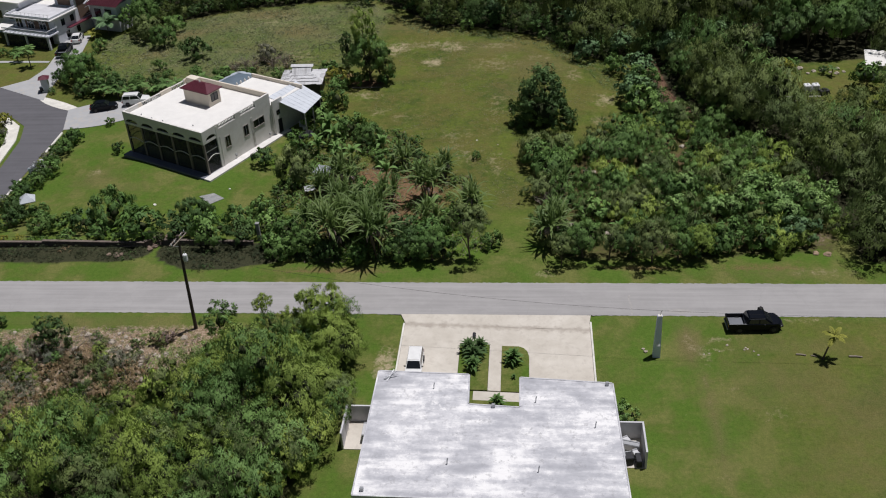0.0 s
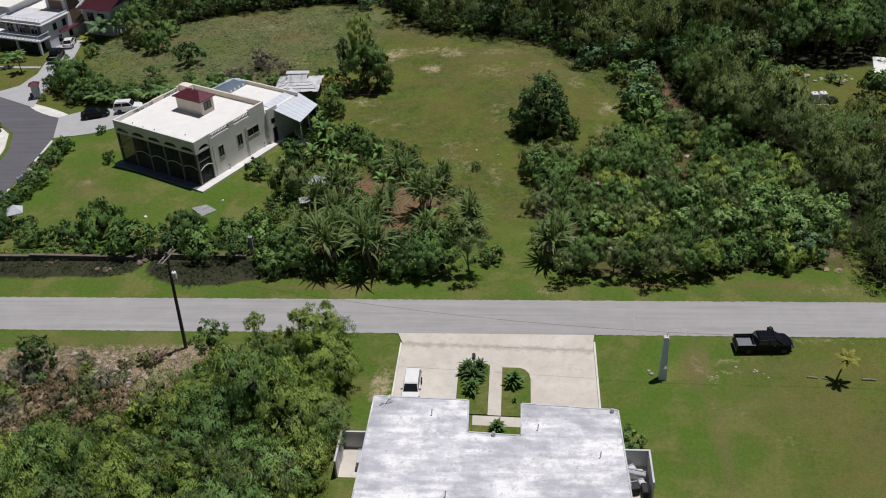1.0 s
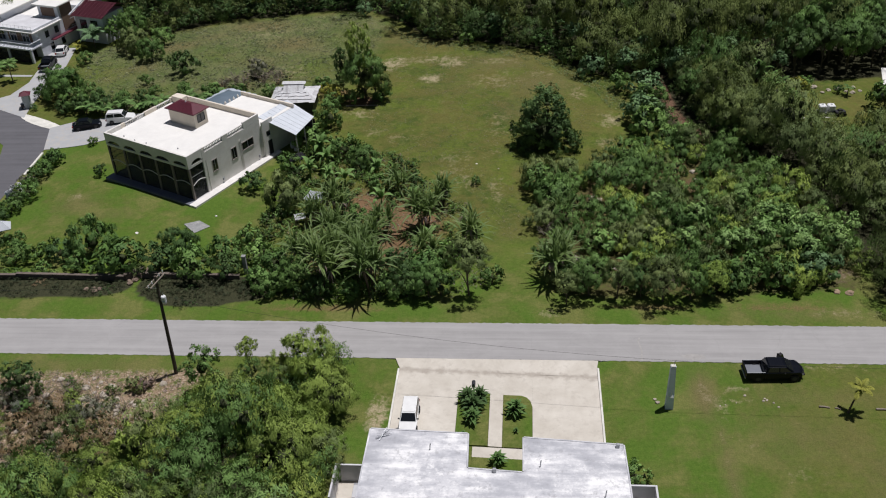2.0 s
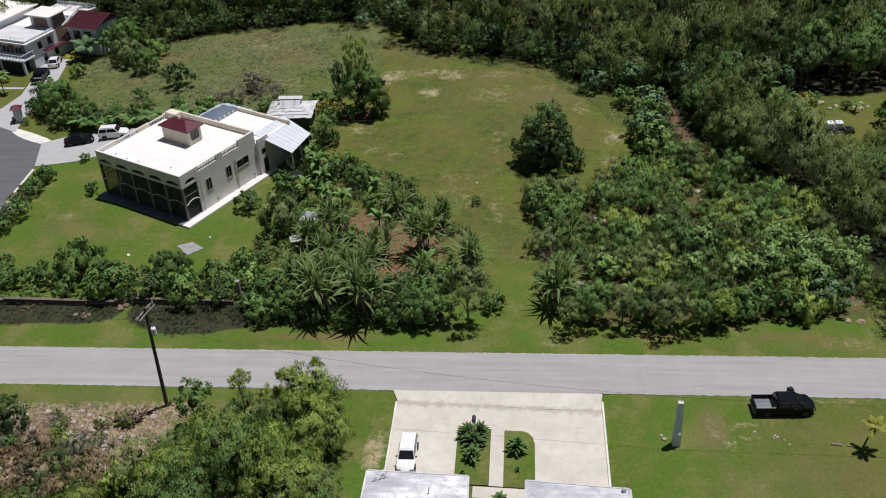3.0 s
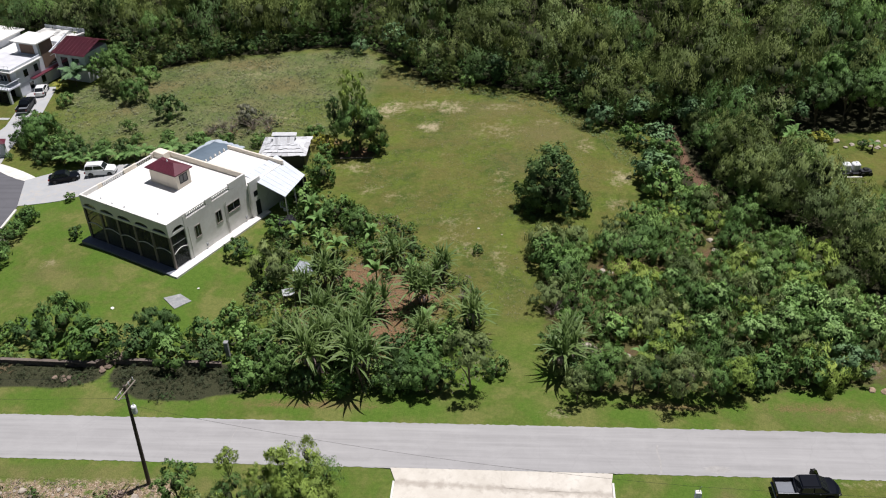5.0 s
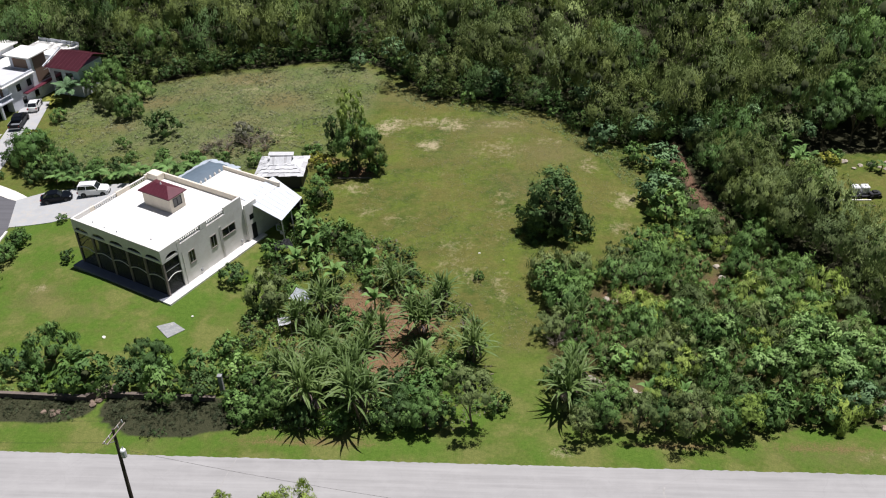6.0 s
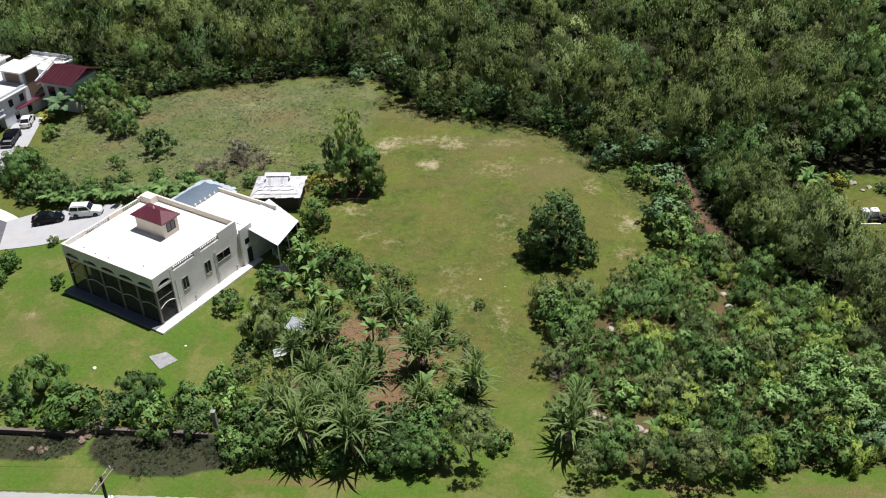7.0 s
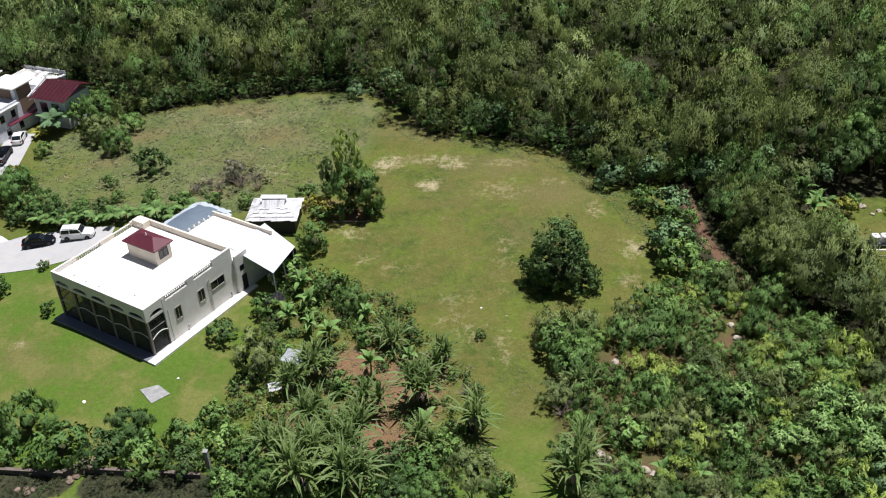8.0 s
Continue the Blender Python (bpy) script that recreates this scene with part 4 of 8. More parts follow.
    # roof cupola
    cu = box("cupola", -10.0, -5.4, 7.2, 9.5, DECK, 8.0, WALL_CREAM, e, "cream stair tower on the roof")
    bm = bmesh.new()
    base = [bm.verts.new(p) for p in ((-10.3, 6.85, 7.98), (-5.1, 6.85, 7.98), (-5.1, 9.85, 7.98), (-10.3, 9.85, 7.98))]
    low = [bm.verts.new((v.co.x, v.co.y, 7.86)) for v in base]
    r1, r2 = bm.verts.new((-8.7, 8.35, 8.75)), bm.verts.new((-6.7, 8.35, 8.75))
    for f in ((base[0], base[1], r2, r1), (base[1], base[2], r2), (base[2], base[3], r1, r2), (base[3], base[0], r1), (low[3], low[2], low[1], low[0])):
        bm.faces.new(f)
    for i in range(4):
        j = (i + 1) % 4
        bm.faces.new((low[i], low[j], base[j], base[i]))
    bmesh.ops.recalc_face_normals(bm, faces=bm.faces[:])
    roof = part("hipped_roof", bm, ROOF_RED, cu, "dark red hipped tile roof")
    for k in range(12):
        y = 6.85 + 1.5 * (k + 0.3) / 12
        z = 7.985 + 0.77 * (k + 0.3) / 12
        i = 1.6 * (k + 0.3) / 12
        box("tile_course", -10.3 + i, -5.1 - i, y, y + 0.05, z, z + 0.025, ROOF_RED, roof)
    tube("finial", [(-7.7, 8.35, 8.7), (-7.7, 8.35, 9.0)], [0.12, 0.05], METAL_WHITE, cu)
    w = box("window", -5.402, -5.388, 7.75, 8.95, 6.5, 7.5, GLASS_DARK, cu, "dark cupola window")
    bm = bmesh.new()
    add_box(bm, -5.4, -5.35, 7.69, 7.75, 6.44, 7.56)
    add_box(bm, -5.4, -5.35, 8.95, 9.01, 6.44, 7.56)
    add_box(bm, -5.4, -5.35, 8.32, 8.38, 6.5, 7.5)
    add_box(bm, -5.4, -5.351, 7.75, 8.95, 7.5, 7.56)
    add_box(bm, -5.4, -5.351, 7.75, 8.95, 6.44, 6.5)
    part("window_frame", bm, DARK, w)
    for x, y in ((-12.4, 1.2), (-10.2, 1.0), (-8.2, 1.1), (-3.4, 1.9)):
        tube("roof_drain", [(x, y, DECK), (x, y, DECK + 0.16)], [0.09, 0.07], STEEL, e)
    # lower wing behind
    box("wing_wall", -9.2, 0.35, D + 0.002, 20.0, 0.0, 4.6, WALL_WHITE, e, "lower white wing")
    box("wing_roof", -8.95, 0.1, D + 0.01, 19.75, 4.6, 4.75, ROOF_WHITE, e, "bright white flat wing roof")
    box("wing_parapet", -9.2, 0.35, 19.76, 20.0, 4.6, 5.25, WALL_CREAM, e, bevel=0.015)
    box("wing_parapet", 0.11, 0.352, D + 0.01, 15.4, 4.6, 5.3, WALL_WHITE, e, bevel=0.015)
    for k in range(7):
        y = 13.9 + k * 0.85
        tube("parapet_knob", [(-9.08, y, 4.6), (-9.08, y, 4.95), (-9.08, y, 5.15)], [0.12, 0.16, 0.06], WALL_WHITE, e, sides=6)
    box("wing_door", 0.352, 0.365, 14.0, 14.8, 0.1, 2.3, DARK, e, "dark side doorway")
    box("wing_window", 0.352, 0.365, 13.9, 14.6, 3.0, 3.7, GLASS_DARK, e)
    return e


villa()


def lean_to():
    e = empty("carport", VILLA, "white sheet-metal lean-to roof beside the villa wing", "carport")
    n = 7
    for k in range(n):
        y0, y1 = 14.75 + 6.2 * k / n, 14.75 + 6.2 * (k + 1) / n - 0.03
        bm = bmesh.new()
        f0, f1 = k / n, (k + 1) / n - 0.005
        xa, xb, ya, yb = 5.3 - 1.33 * f0, 5.3 - 1.33 * f1, 14.25 + 5.5 * f0, 14.25 + 5.5 * f1
        v = [bm.verts.new(c) for c in ((-1.9, y0 + 0.3, 4.86), (xa, ya, 4.15), (xb, yb, 4.15), (-1.9, y1 + 0.3, 4.86))]
        bm.faces.new(v)
        bmesh.ops.recalc_face_normals(bm, faces=bm.faces[:])
        bmesh.ops.solidify(bm, geom=bm.faces[:], thickness=0.05)
        sheet = part("roof_sheet", bm, LEAN_SHEET, e, "blue-white roof sheet")
        bm = bmesh.new()
        add_tube(bm, [(-1.9, y1 + 0.31, 4.87), (xb, yb + 0.01, 4.16)], [0.03, 0.03], 4)
        part("rib", bm, LEAN_SHEET, sheet)
    for x, y in ((5.05, 14.5), (4.4, 17.0), (3.85, 19.4)):
        box("post", x - 0.06, x + 0.06, y - 0.06, y + 0.06, -0.1, 4.12, STEEL, e)
    # near-black wall stands for the shade under the lean-to roof
    box("back_wall", 0.4, 3.7, 20.05, 20.15, -0.1, 3.6, DARK, e, "back wall, the carport's shade put into its dark colour")
    tube("beam", [(5.1, 14.3, 4.06), (3.85, 19.6, 4.06)], [0.06, 0.06], STEEL, e, sides=6)


lean_to()


def canopy():
    e = empty("patio_canopy", VILLA, "blue-grey scalloped fabric canopy behind the villa", "canopy")
    bm = bmesh.new()
    nx, ny = 10, 14
    g = [[None] * (ny + 1) for _ in range(nx + 1)]
    for i in range(nx + 1):
        for j in range(ny + 1):
            x, y = -14.6 + 5.2 * i / nx, 15.2 + 7.4 * j / ny
            z = 3.5 + 0.7 * math.sin(math.pi * i / nx) * math.sin(math.pi * j / ny)
            g[i][j] = bm.verts.new((x, y, z))
    for i in range(nx):
        for j in range(ny):
            bm.faces.new((g[i][j], g[i + 1][j], g[i + 1][j + 1], g[i][j + 1]))
    part("fabric", bm, CANOPY, e)
    bm = bmesh.new()
    for s in range(4):
        n = 40
        prev = None
        for k in range(n + 1):
            f = k / n
            x, y = ((-14.6 + 5.2 * f, 15.2), (-9.4, 15.2 + 7.4 * f), (-9.4 - 5.2 * f, 22.6), (-14.6, 22.6 - 7.4 * f))[s]
            ox, oy = ((0, -1), (1, 0), (0, 1), (-1, 0))[s]
            d = 0.55 + 0.18 * abs(math.sin(f * math.pi * 5))
            a, b = bm.verts.new((x, y, 3.51)), bm.verts.new((x + ox * d, y + oy * d, 3.32))
            c = bm.verts.new((x - ox * 0.5, y - oy * 0.5, 3.62))
            if prev:
                bm.faces.new((prev[0], a, b, prev[1]))
                bm.faces.new((prev[2], c, a, prev[0]))
            prev = (a, b, c)
    part("valance", bm, CANOPY_EDGE, e, "paler scalloped edge")
    for x in (-14.5, -9.5):
        for y in (15.4, 19, 22.5):
            tube("post", [(x, y, -0.2), (x, y, 3.5)], [0.05, 0.05], STEEL, e)


canopy()


def old_shed():
    e = empty("garden_shed", Matrix.Translation((-33.6, 58.0, -0.9)) @ Matrix.Rotation(radians(2), 4, "Z"), "old timber shed under a rusting white metal roof", "shed")
    for x0, x1, y0, y1 in ((-2.9, 2.9, -2.3, -2.15), (-2.9, 2.9, 2.15, 2.3), (-2.9, -2.75, -2.14, 2.14), (2.75, 2.9, -2.14, 2.14)):
        # front wall near black instead of timber: shade under the eave as colour
        box("wall", x0, x1, y0, y1, -0.1, 2.1, DARK if y0 < -2 else WOOD_POLE, e, "dark timber wall, the front one blackened for eave shade")
    rnd = random.Random(7)
    # hipped skirt of narrow overlapping sheets in stepped courses round a raised ridge vent
    eave, top, ze, zt = (3.35, 2.85), (1.55, 0.55), 2.15, 3.05

    def sheets(n, courses, a0, a1, b0, b1):
        a0, a1, b0, b1 = Vector(a0), Vector(a1), Vector(b0), Vector(b1)
        for c in range(courses):
            g0, g1 = c / courses, (c + 1.12) / courses
            l0, r0, l1, r1 = a0.lerp(b0, g0), a1.lerp(b1, g0), a0.lerp(b0, g1), a1.lerp(b1, g1)
            for k in range(n):
                f0, f1 = k / n, (k + 1) / n
                dz = 0.07 * c * 0.3 + rnd.uniform(0.0, 0.06)
                p = [l0.lerp(r0, f0), l0.lerp(r0, f1), l1.lerp(r1, f1), l1.lerp(r1, f0)]
                out = (p[0] - p[3]).normalized() * rnd.uniform(-0.05, 0.12)
                up = Vector((0, 0, dz + 0.07))
                bm = bmesh.new()
                quad_plate(bm, [p[0] + out + up, p[1] + out + up + Vector((0, 0, 0.03)), p[2] + Vector((0, 0, dz + 0.03)), p[3] + Vector((0, 0, dz))], 0.012)
                part("roof_sheet", bm, SHEET_DULL if rnd.random() < 0.2 else SHEET_PALE, e)
    ex, ey = eave
    tx, ty = top
    sheets(8, 4, (-ex, -ey, ze), (ex, -ey, ze), (-tx, -ty, zt), (tx, -ty, zt))
    sheets(8, 2, (ex, ey, ze), (-ex, ey, ze), (tx, ty, zt), (-tx, ty, zt))
    sheets(6, 3, (ex, -ey, ze), (ex, ey, ze), (tx, -ty, zt), (tx, ty, zt))
    sheets(6, 3, (-ex, ey, ze), (-ex, -ey, ze), (-tx, ty, zt), (-tx, -ty, zt))
    box("ridge_vent", -1.5, 1.5, 0.1, 0.5, 2.9, 3.85, SHEET_DULL, e, "raised ridge vent of dull sheet metal", 0.04)
    for k in range(9):
        x0, lip = -1.5 + k * 0.333, 0.05 * (k % 3)
        bm = bmesh.new()
        quad_plate(bm, [(x0, -1.0 - lip, 2.98), (x0 + 0.32, -1.0 - lip, 3.0), (x0 + 0.32, 0.12, 3.82), (x0, 0.12, 3.80)], 0.012)
        part("vent_sheet", bm, SHEET_DULL if k in (1, 6) else SHEET_PALE, e)
    for y0, y1 in ((0.0, 0.34), (0.36, 0.72)):
        bm = bmesh.new()
        quad_plate(bm, [(-1.75, y0, 3.90), (1.75, y0, 3.86), (1.7, y1, 4.02), (-1.7, y1, 4.08)], 0.015)
        part("vent_roof", bm, SHEET_PALE, e, "bent pale sheet over the vent")


old_shed()


# ---- plants ----
def leaf_arrays(c, t, length, width, rng, fold=0.2, flat=0.0, out=None, slip=False):
    """Folded leaves at centres c that point along t; flat turns their faces up."""
    k = len(c)
    t = t / (np.linalg.norm(t, axis=1, keepdims=True) + 1e-9)
    up = rng.normal(size=(k, 3)) * (1 - flat) + np.array([0, 0, 1.0]) * flat if out is None else out + rng.normal(size=(k, 3)) * 0.38
    b = np.cross(t, up)
    b /= np.linalg.norm(b, axis=1, keepdims=True) + 1e-9
    n = np.cross(b, t)
    n *= np.sign(n[:, 2:3] + 1e-6)
    L = (length * rng.uniform(0.6, 1.35, (k, 1))) / 2
    w = (width * rng.uniform(0.6, 1.3, (k, 1))) / 2
    if slip:
        # narrow three-cornered leaflets
        v = np.stack([c - t * L - b * w, c - t * L * 0.5 + b * w, c + t * L], 1).reshape(-1, 3)
        q = np.arange(3 * k).reshape(k, 3)
        back = np.sum(np.cross(v[q[:, 1]] - v[q[:, 0]], v[q[:, 2]] - v[q[:, 0]]) * out, axis=1) < 0
        q[back] = q[back][:, ::-1]
        return v, q, np.repeat(out, 3, axis=0)
    v = np.stack([c - t * L, c + b * w + n * fold * w, c + t * L - n * fold * L, c - b * w + n * fold * w], 1).reshape(-1, 3)
    q = np.arange(4 * k).reshape(k, 4)
    if out is None:
        return v, q
    # leaf faces turned outwards, so that a clump shades as one soft tuft
    g = np.cross(v[q[:, 1]] - v[q[:, 0]], v[q[:, 2]] - v[q[:, 0]])
    back = np.sum(g * out, axis=1) < 0
    q[back] = q[back][:, ::-1]
    return v, q, np.repeat(out, 4, axis=0)


def crown(rng, rx=1.0, ry=1.0, rz=0.85, lobes=13, tufts=7, per=8, leaf=0.14, cone=0.0, lo=-0.35, size=1.0, slim=0.45, rise=0.3, ragged=0.14, core=True, slip=False, stretch=1.0, shell=0.40):
    """Leaves of a crown about the origin: boughs on an egg or cone shape, each bough a leafy mass of tufts, with gaps between."""
    k = (np.arange(lobes) + 0.5 + rng.uniform(-0.4, 0.4, lobes)) / lobes
    if cone:
        k = 1 - (1 - k) ** 0.67
    z = lo + (1 - lo) * np.clip(k, 0.0, 0.985)
    a = np.arange(lobes) * 2.39996 + rng.uniform(-0.45, 0.45, lobes) + rng.uniform(0, 6.28)
    r = (1 - (z - lo) / (1.06 - lo)) ** cone if cone else np.sqrt(1 - z * z)
    s = size * np.sqrt((1 - lo) / lobes) * rng.uniform(0.72, 1.30, lobes)
    reach = 0.74 + rng.uniform(-ragged, ragged, lobes)
    centre = np.stack([rx * r * reach * np.cos(a), ry * r * reach * np.sin(a), rz * z * (reach if not cone else 0.94)], 1)
    shade = rng.uniform(-1, 1, lobes)

    def unit(v):
        return v / (np.linalg.norm(v, axis=-1, keepdims=True) + 1e-9)
    up = np.array([0, 0, 1.0])
    away = unit(centre + up * 0.2)
    d = unit(rng.normal(size=(lobes, tufts, 3)) + away[:, None, :] * 1.0)
    form = rng.uniform(0.72, 1.35, (lobes, 3)) * np.array([1.1, 1.1, 0.95 * stretch])
    knot = centre[:, None, :] + d * form[:, None, :] * (s[:, None] * rng.uniform(shell, 1.02 - 0.1 * shell, (lobes, tufts)))[..., None]
    q = s[:, None] * rng.uniform(0.34, 0.66, (lobes, tufts))
    e = unit(rng.normal(size=(lobes, tufts, per, 3)) + d[:, :, None, :] * 0.9)
    at = knot[:, :, None, :] + e * (q[:, :, None] * rng.uniform(0.25, 1.1, (lobes, tufts, per)))[..., None]
    aim = e * 0.5 + rng.normal(size=e.shape) * 0.45 + up * rise
    nrm = unit(d[:, :, None, :] * 0.78 + e * 0.16 + away[:, None, None, :] * 0.20 + rng.normal(size=e.shape) * 0.10)
    # leaves lie along the face of their tuft
    aim = aim - 0.72 * np.sum(aim * nrm, axis=-1, keepdims=True) * nrm
    v, f, n = leaf_arrays(at.reshape(-1, 3), aim.reshape(-1, 3), leaf, leaf * slim, rng, out=nrm.reshape(-1, 3), slip=slip)
    tone = np.repeat(shade, tufts * per)
    v *= 0.9
    centre, s = centre * 0.9, s * 0.9
    if not core:
        return v, f, np.zeros(len(f)), n, tone

    def lump(c, size3, nu, nv, jag):
        u, w = np.meshgrid(np.arange(nu) * 2 * np.pi / nu, np.linspace(0.1, 2.5, nv))
        b = np.stack([np.sin(w) * np.cos(u), np.sin(w) * np.sin(u), np.cos(w)], -1).reshape(-1, 3)
        p = c + b * size3 * rng.uniform(1 - jag, 1 + jag, (len(b), 1))
        i = np.arange(nu * nv).reshape(nv, nu)
        j = np.roll(i, -1, axis=1)
        return p, np.stack([i[:-1], i[1:], j[1:], j[:-1]], -1).reshape(-1, 4), b
    def facets(g):
        return np.concatenate([g[:, [0, 1, 2]], g[:, [0, 2, 3]]]) if slip else g
    # dark lumps in each bough and the crown's heart: inner shade as colour
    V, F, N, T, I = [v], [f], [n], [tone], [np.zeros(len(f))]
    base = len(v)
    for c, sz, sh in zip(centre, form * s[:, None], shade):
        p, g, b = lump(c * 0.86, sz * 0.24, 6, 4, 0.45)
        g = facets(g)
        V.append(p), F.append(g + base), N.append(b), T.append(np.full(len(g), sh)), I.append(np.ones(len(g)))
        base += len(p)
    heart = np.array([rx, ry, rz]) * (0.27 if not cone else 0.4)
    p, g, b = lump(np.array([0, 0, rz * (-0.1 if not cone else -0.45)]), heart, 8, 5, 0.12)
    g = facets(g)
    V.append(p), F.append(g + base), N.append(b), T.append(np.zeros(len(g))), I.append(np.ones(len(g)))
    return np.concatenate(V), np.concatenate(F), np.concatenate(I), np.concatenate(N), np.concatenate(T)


CROWNS = {}


def crown_mesh(kind, shape, seed):
    key = (kind, shape, seed)
    if key not in CROWNS:
        rng = np.random.default_rng(100 + seed * 7 + len(shape) * 131 + len(kind))
        spec = {"bush": dict(lobes=11, tufts=9, per=11, leaf=0.22, slim=0.5),
                "feather": dict(rz=1.0, slip=True, lobes=18, tufts=11, per=26, leaf=0.17, slim=0.27, rise=1.1, ragged=0.2, stretch=1.15),
                "broad": dict(rz=0.8, lobes=9, tufts=9, per=10, leaf=0.28, slim=0.46, rise=0.0),
                "fine": dict(rz=1.0, slip=True, lobes=26, tufts=13, per=30, leaf=0.098, slim=0.34, rise=1.0, ragged=0.2, stretch=1.15),
                "cone": dict(rz=1.0, lobes=60, tufts=12, per=14, leaf=0.085, cone=0.55, lo=-0.95, slim=0.5, rise=0.1, ragged=0.18, size=1.1),
                "dense": dict(rz=0.95, slip=True, lobes=20, tufts=11, per=26, leaf=0.14, slim=0.30, rise=0.9, ragged=0.2, stretch=1.15),
                "tall": dict(rz=1.35, lobes=22, tufts=9, per=11, leaf=0.17, lo=-0.8, slim=0.45, rise=0.2, ragged=0.2),
                "wisp": dict(rz=1.0, slip=True, lobes=34, tufts=7, per=22, leaf=0.15, slim=0.24, rise=1.2, size=0.8, ragged=0.26, lo=-0.8, core=False),
                "low": dict(rz=0.55, lobes=9, tufts=9, per=10, leaf=0.22, slim=0.45)}[shape]
        v, q, inner, nrm, shade = crown(rng, **spec)
        me = mesh_from("crown", v, q, [LEAF[kind], INNER_SHADE], inner, nrm)
        me.attributes.new("tint", "FLOAT", "FACE").data.foreach_set("value", (0.52 + 0.24 * shade).astype(np.float32))
        CROWNS[key] = me
    return CROWNS[key]


TRUNKS = {}


def trunk_mesh(seed):
    """A unit trunk with limbs, up to z = 1."""
    if seed not in TRUNKS:
        rnd = random.Random(seed)
        bm = bmesh.new()
        bend = (rnd.uniform(-0.08, 0.08), rnd.uniform(-0.08, 0.08))
        add_tube(bm, [(0, 0, -0.06), (bend[0], bend[1], 0.35), (bend[0] * 1.5, bend[1] * 1.5, 0.95)], [0.055, 0.042, 0.02], 7)
        for k in range(5):
            a = k * 1.26 + rnd.uniform(-0.4, 0.4)
            z0 = rnd.uniform(0.2, 0.55)
            r = rnd.uniform(0.3, 0.5)
            add_tube(bm, [(bend[0], bend[1], z0), (r * 0.5 * math.cos(a), r * 0.5 * math.sin(a), z0 + 0.2), (r * math.cos(a), r * math.sin(a), z0 + 0.38)], [0.028, 0.02, 0.008], 5)
        me = bpy.data.meshes.new("trunk")
        bm.to_mesh(me)
        bm.free()
        me.materials.append(BARK)
        TRUNKS[seed] = me
    return TRUNKS[seed]


def plant(name, x, y, r, kind, shape, label, category, group="", tall=1.0, lift=None, seed=0, low=0.0):
    """A tree or bush: crown of radius r, its centre at height lift, on a trunk."""
    rnd = random.Random(int(x * 13 + y * 7) + seed)
    h = lift if lift is not None else r * 0.72
    e = empty(name, Matrix.Translation((x, y, gz(x, y) + low)), label, category, group)
    c = new("crown", crown_mesh(kind, shape, rnd.randrange(3)))
    c.parent = e
    c.matrix_local = Matrix.LocRotScale((0, 0, h), Euler((0, 0, rnd.uniform(0, 6.28))), (r, r * rnd.uniform(0.88, 1.1), r * tall))
    t = new("trunk", trunk_mesh(rnd.randrange(4)))
    t.parent = e
    t.matrix_local = Matrix.LocRotScale((0, 0, 0), Euler((0, 0, rnd.uniform(0, 6.28))), (r * 0.9, r * 0.9, h + r * 0.3))
    return e


BUSH = "leafy green bush with an uneven crown"
# shrubs and small trees along the villa's garden wall
for x, y, r, kind, shape in ((-55.1, 17.1, 1.5, "mid", "bush"), (-52.4, 17.0, 1.8, "dark", "bush"), (-49.2, 18.3, 3.0, "mid", "feather"), (-49.5, 14.4, 1.5, "mid", "bush"),
                             (-44.4, 14.8, 2.5, "mid", "broad"), (-40.3, 15.0, 2.1, "dark", "bush"), (-35.9, 13.6, 2.2, "bright", "broad"), (-38.6, 18.1, 2.4, "dark", "feather"),
                             (-33.2, 17.2, 2.0, "mid", "bush"), (-31.4, 20.3, 1.6, "mid", "broad"), (-28.1, 11.8, 1.5, "bright", "bush"), (-32.2, 13.6, 1.8, "dark", "bush"),
                             (-26.7, 10.0, 1.4, "mid", "broad"), (-24.9, 10.8, 1.7, "mid", "bush"), (-53.5, 14.2, 1.0, "bright", "low"), (-47, 13.9, 1.1, "bright", "low"),
                             (-42.3, 13.8, 0.9, "olive", "low"), (-29.5, 16.5, 1.7, "bright", "broad")):
    plant("bush", x, y, r, kind, shape, "garden shrub behind a low stone wall", "bush", "shrubs along the villa garden", seed=1)
for x, y, r, kind, shape in ((-34.2, 33.7, 1.7, "dark", "bush"), (-56.4, 38.5, 1.0, "dark", "bush"), (-30.6, 38.6, 1.7, "mid", "bush"), (-61.4, 48.2, 0.8, "mid", "bush"),
                             (-65.0, 39.2, 1.5, "mid", "bush"), (-64.2, 33.3, 1.5, "bright", "bush"), (-64.5, 42.8, 1.3, "mid", "broad"), (-66, 28, 1.4, "mid", "bush"),
                             (-65.8, 36.4, 1.2, "grey", "bush"), (-66.6, 24, 1.3, "olive", "bush"), (-60, 21, 1.4, "mid", "bush"), (-63, 19, 1.6, "dark", "bush"), (-58, 16.5, 1.5, "mid", "bush")):
    plant("bush", x, y, r, kind, shape, "clipped round shrub on the villa lawn", "bush", "lawn shrubs", seed=2)
plant("tree", -28.6, 28.0, 2.8, "olive", "feather", "feathery olive-green small tree at the lawn's edge", "tree", lift=2.4, tall=1.1)

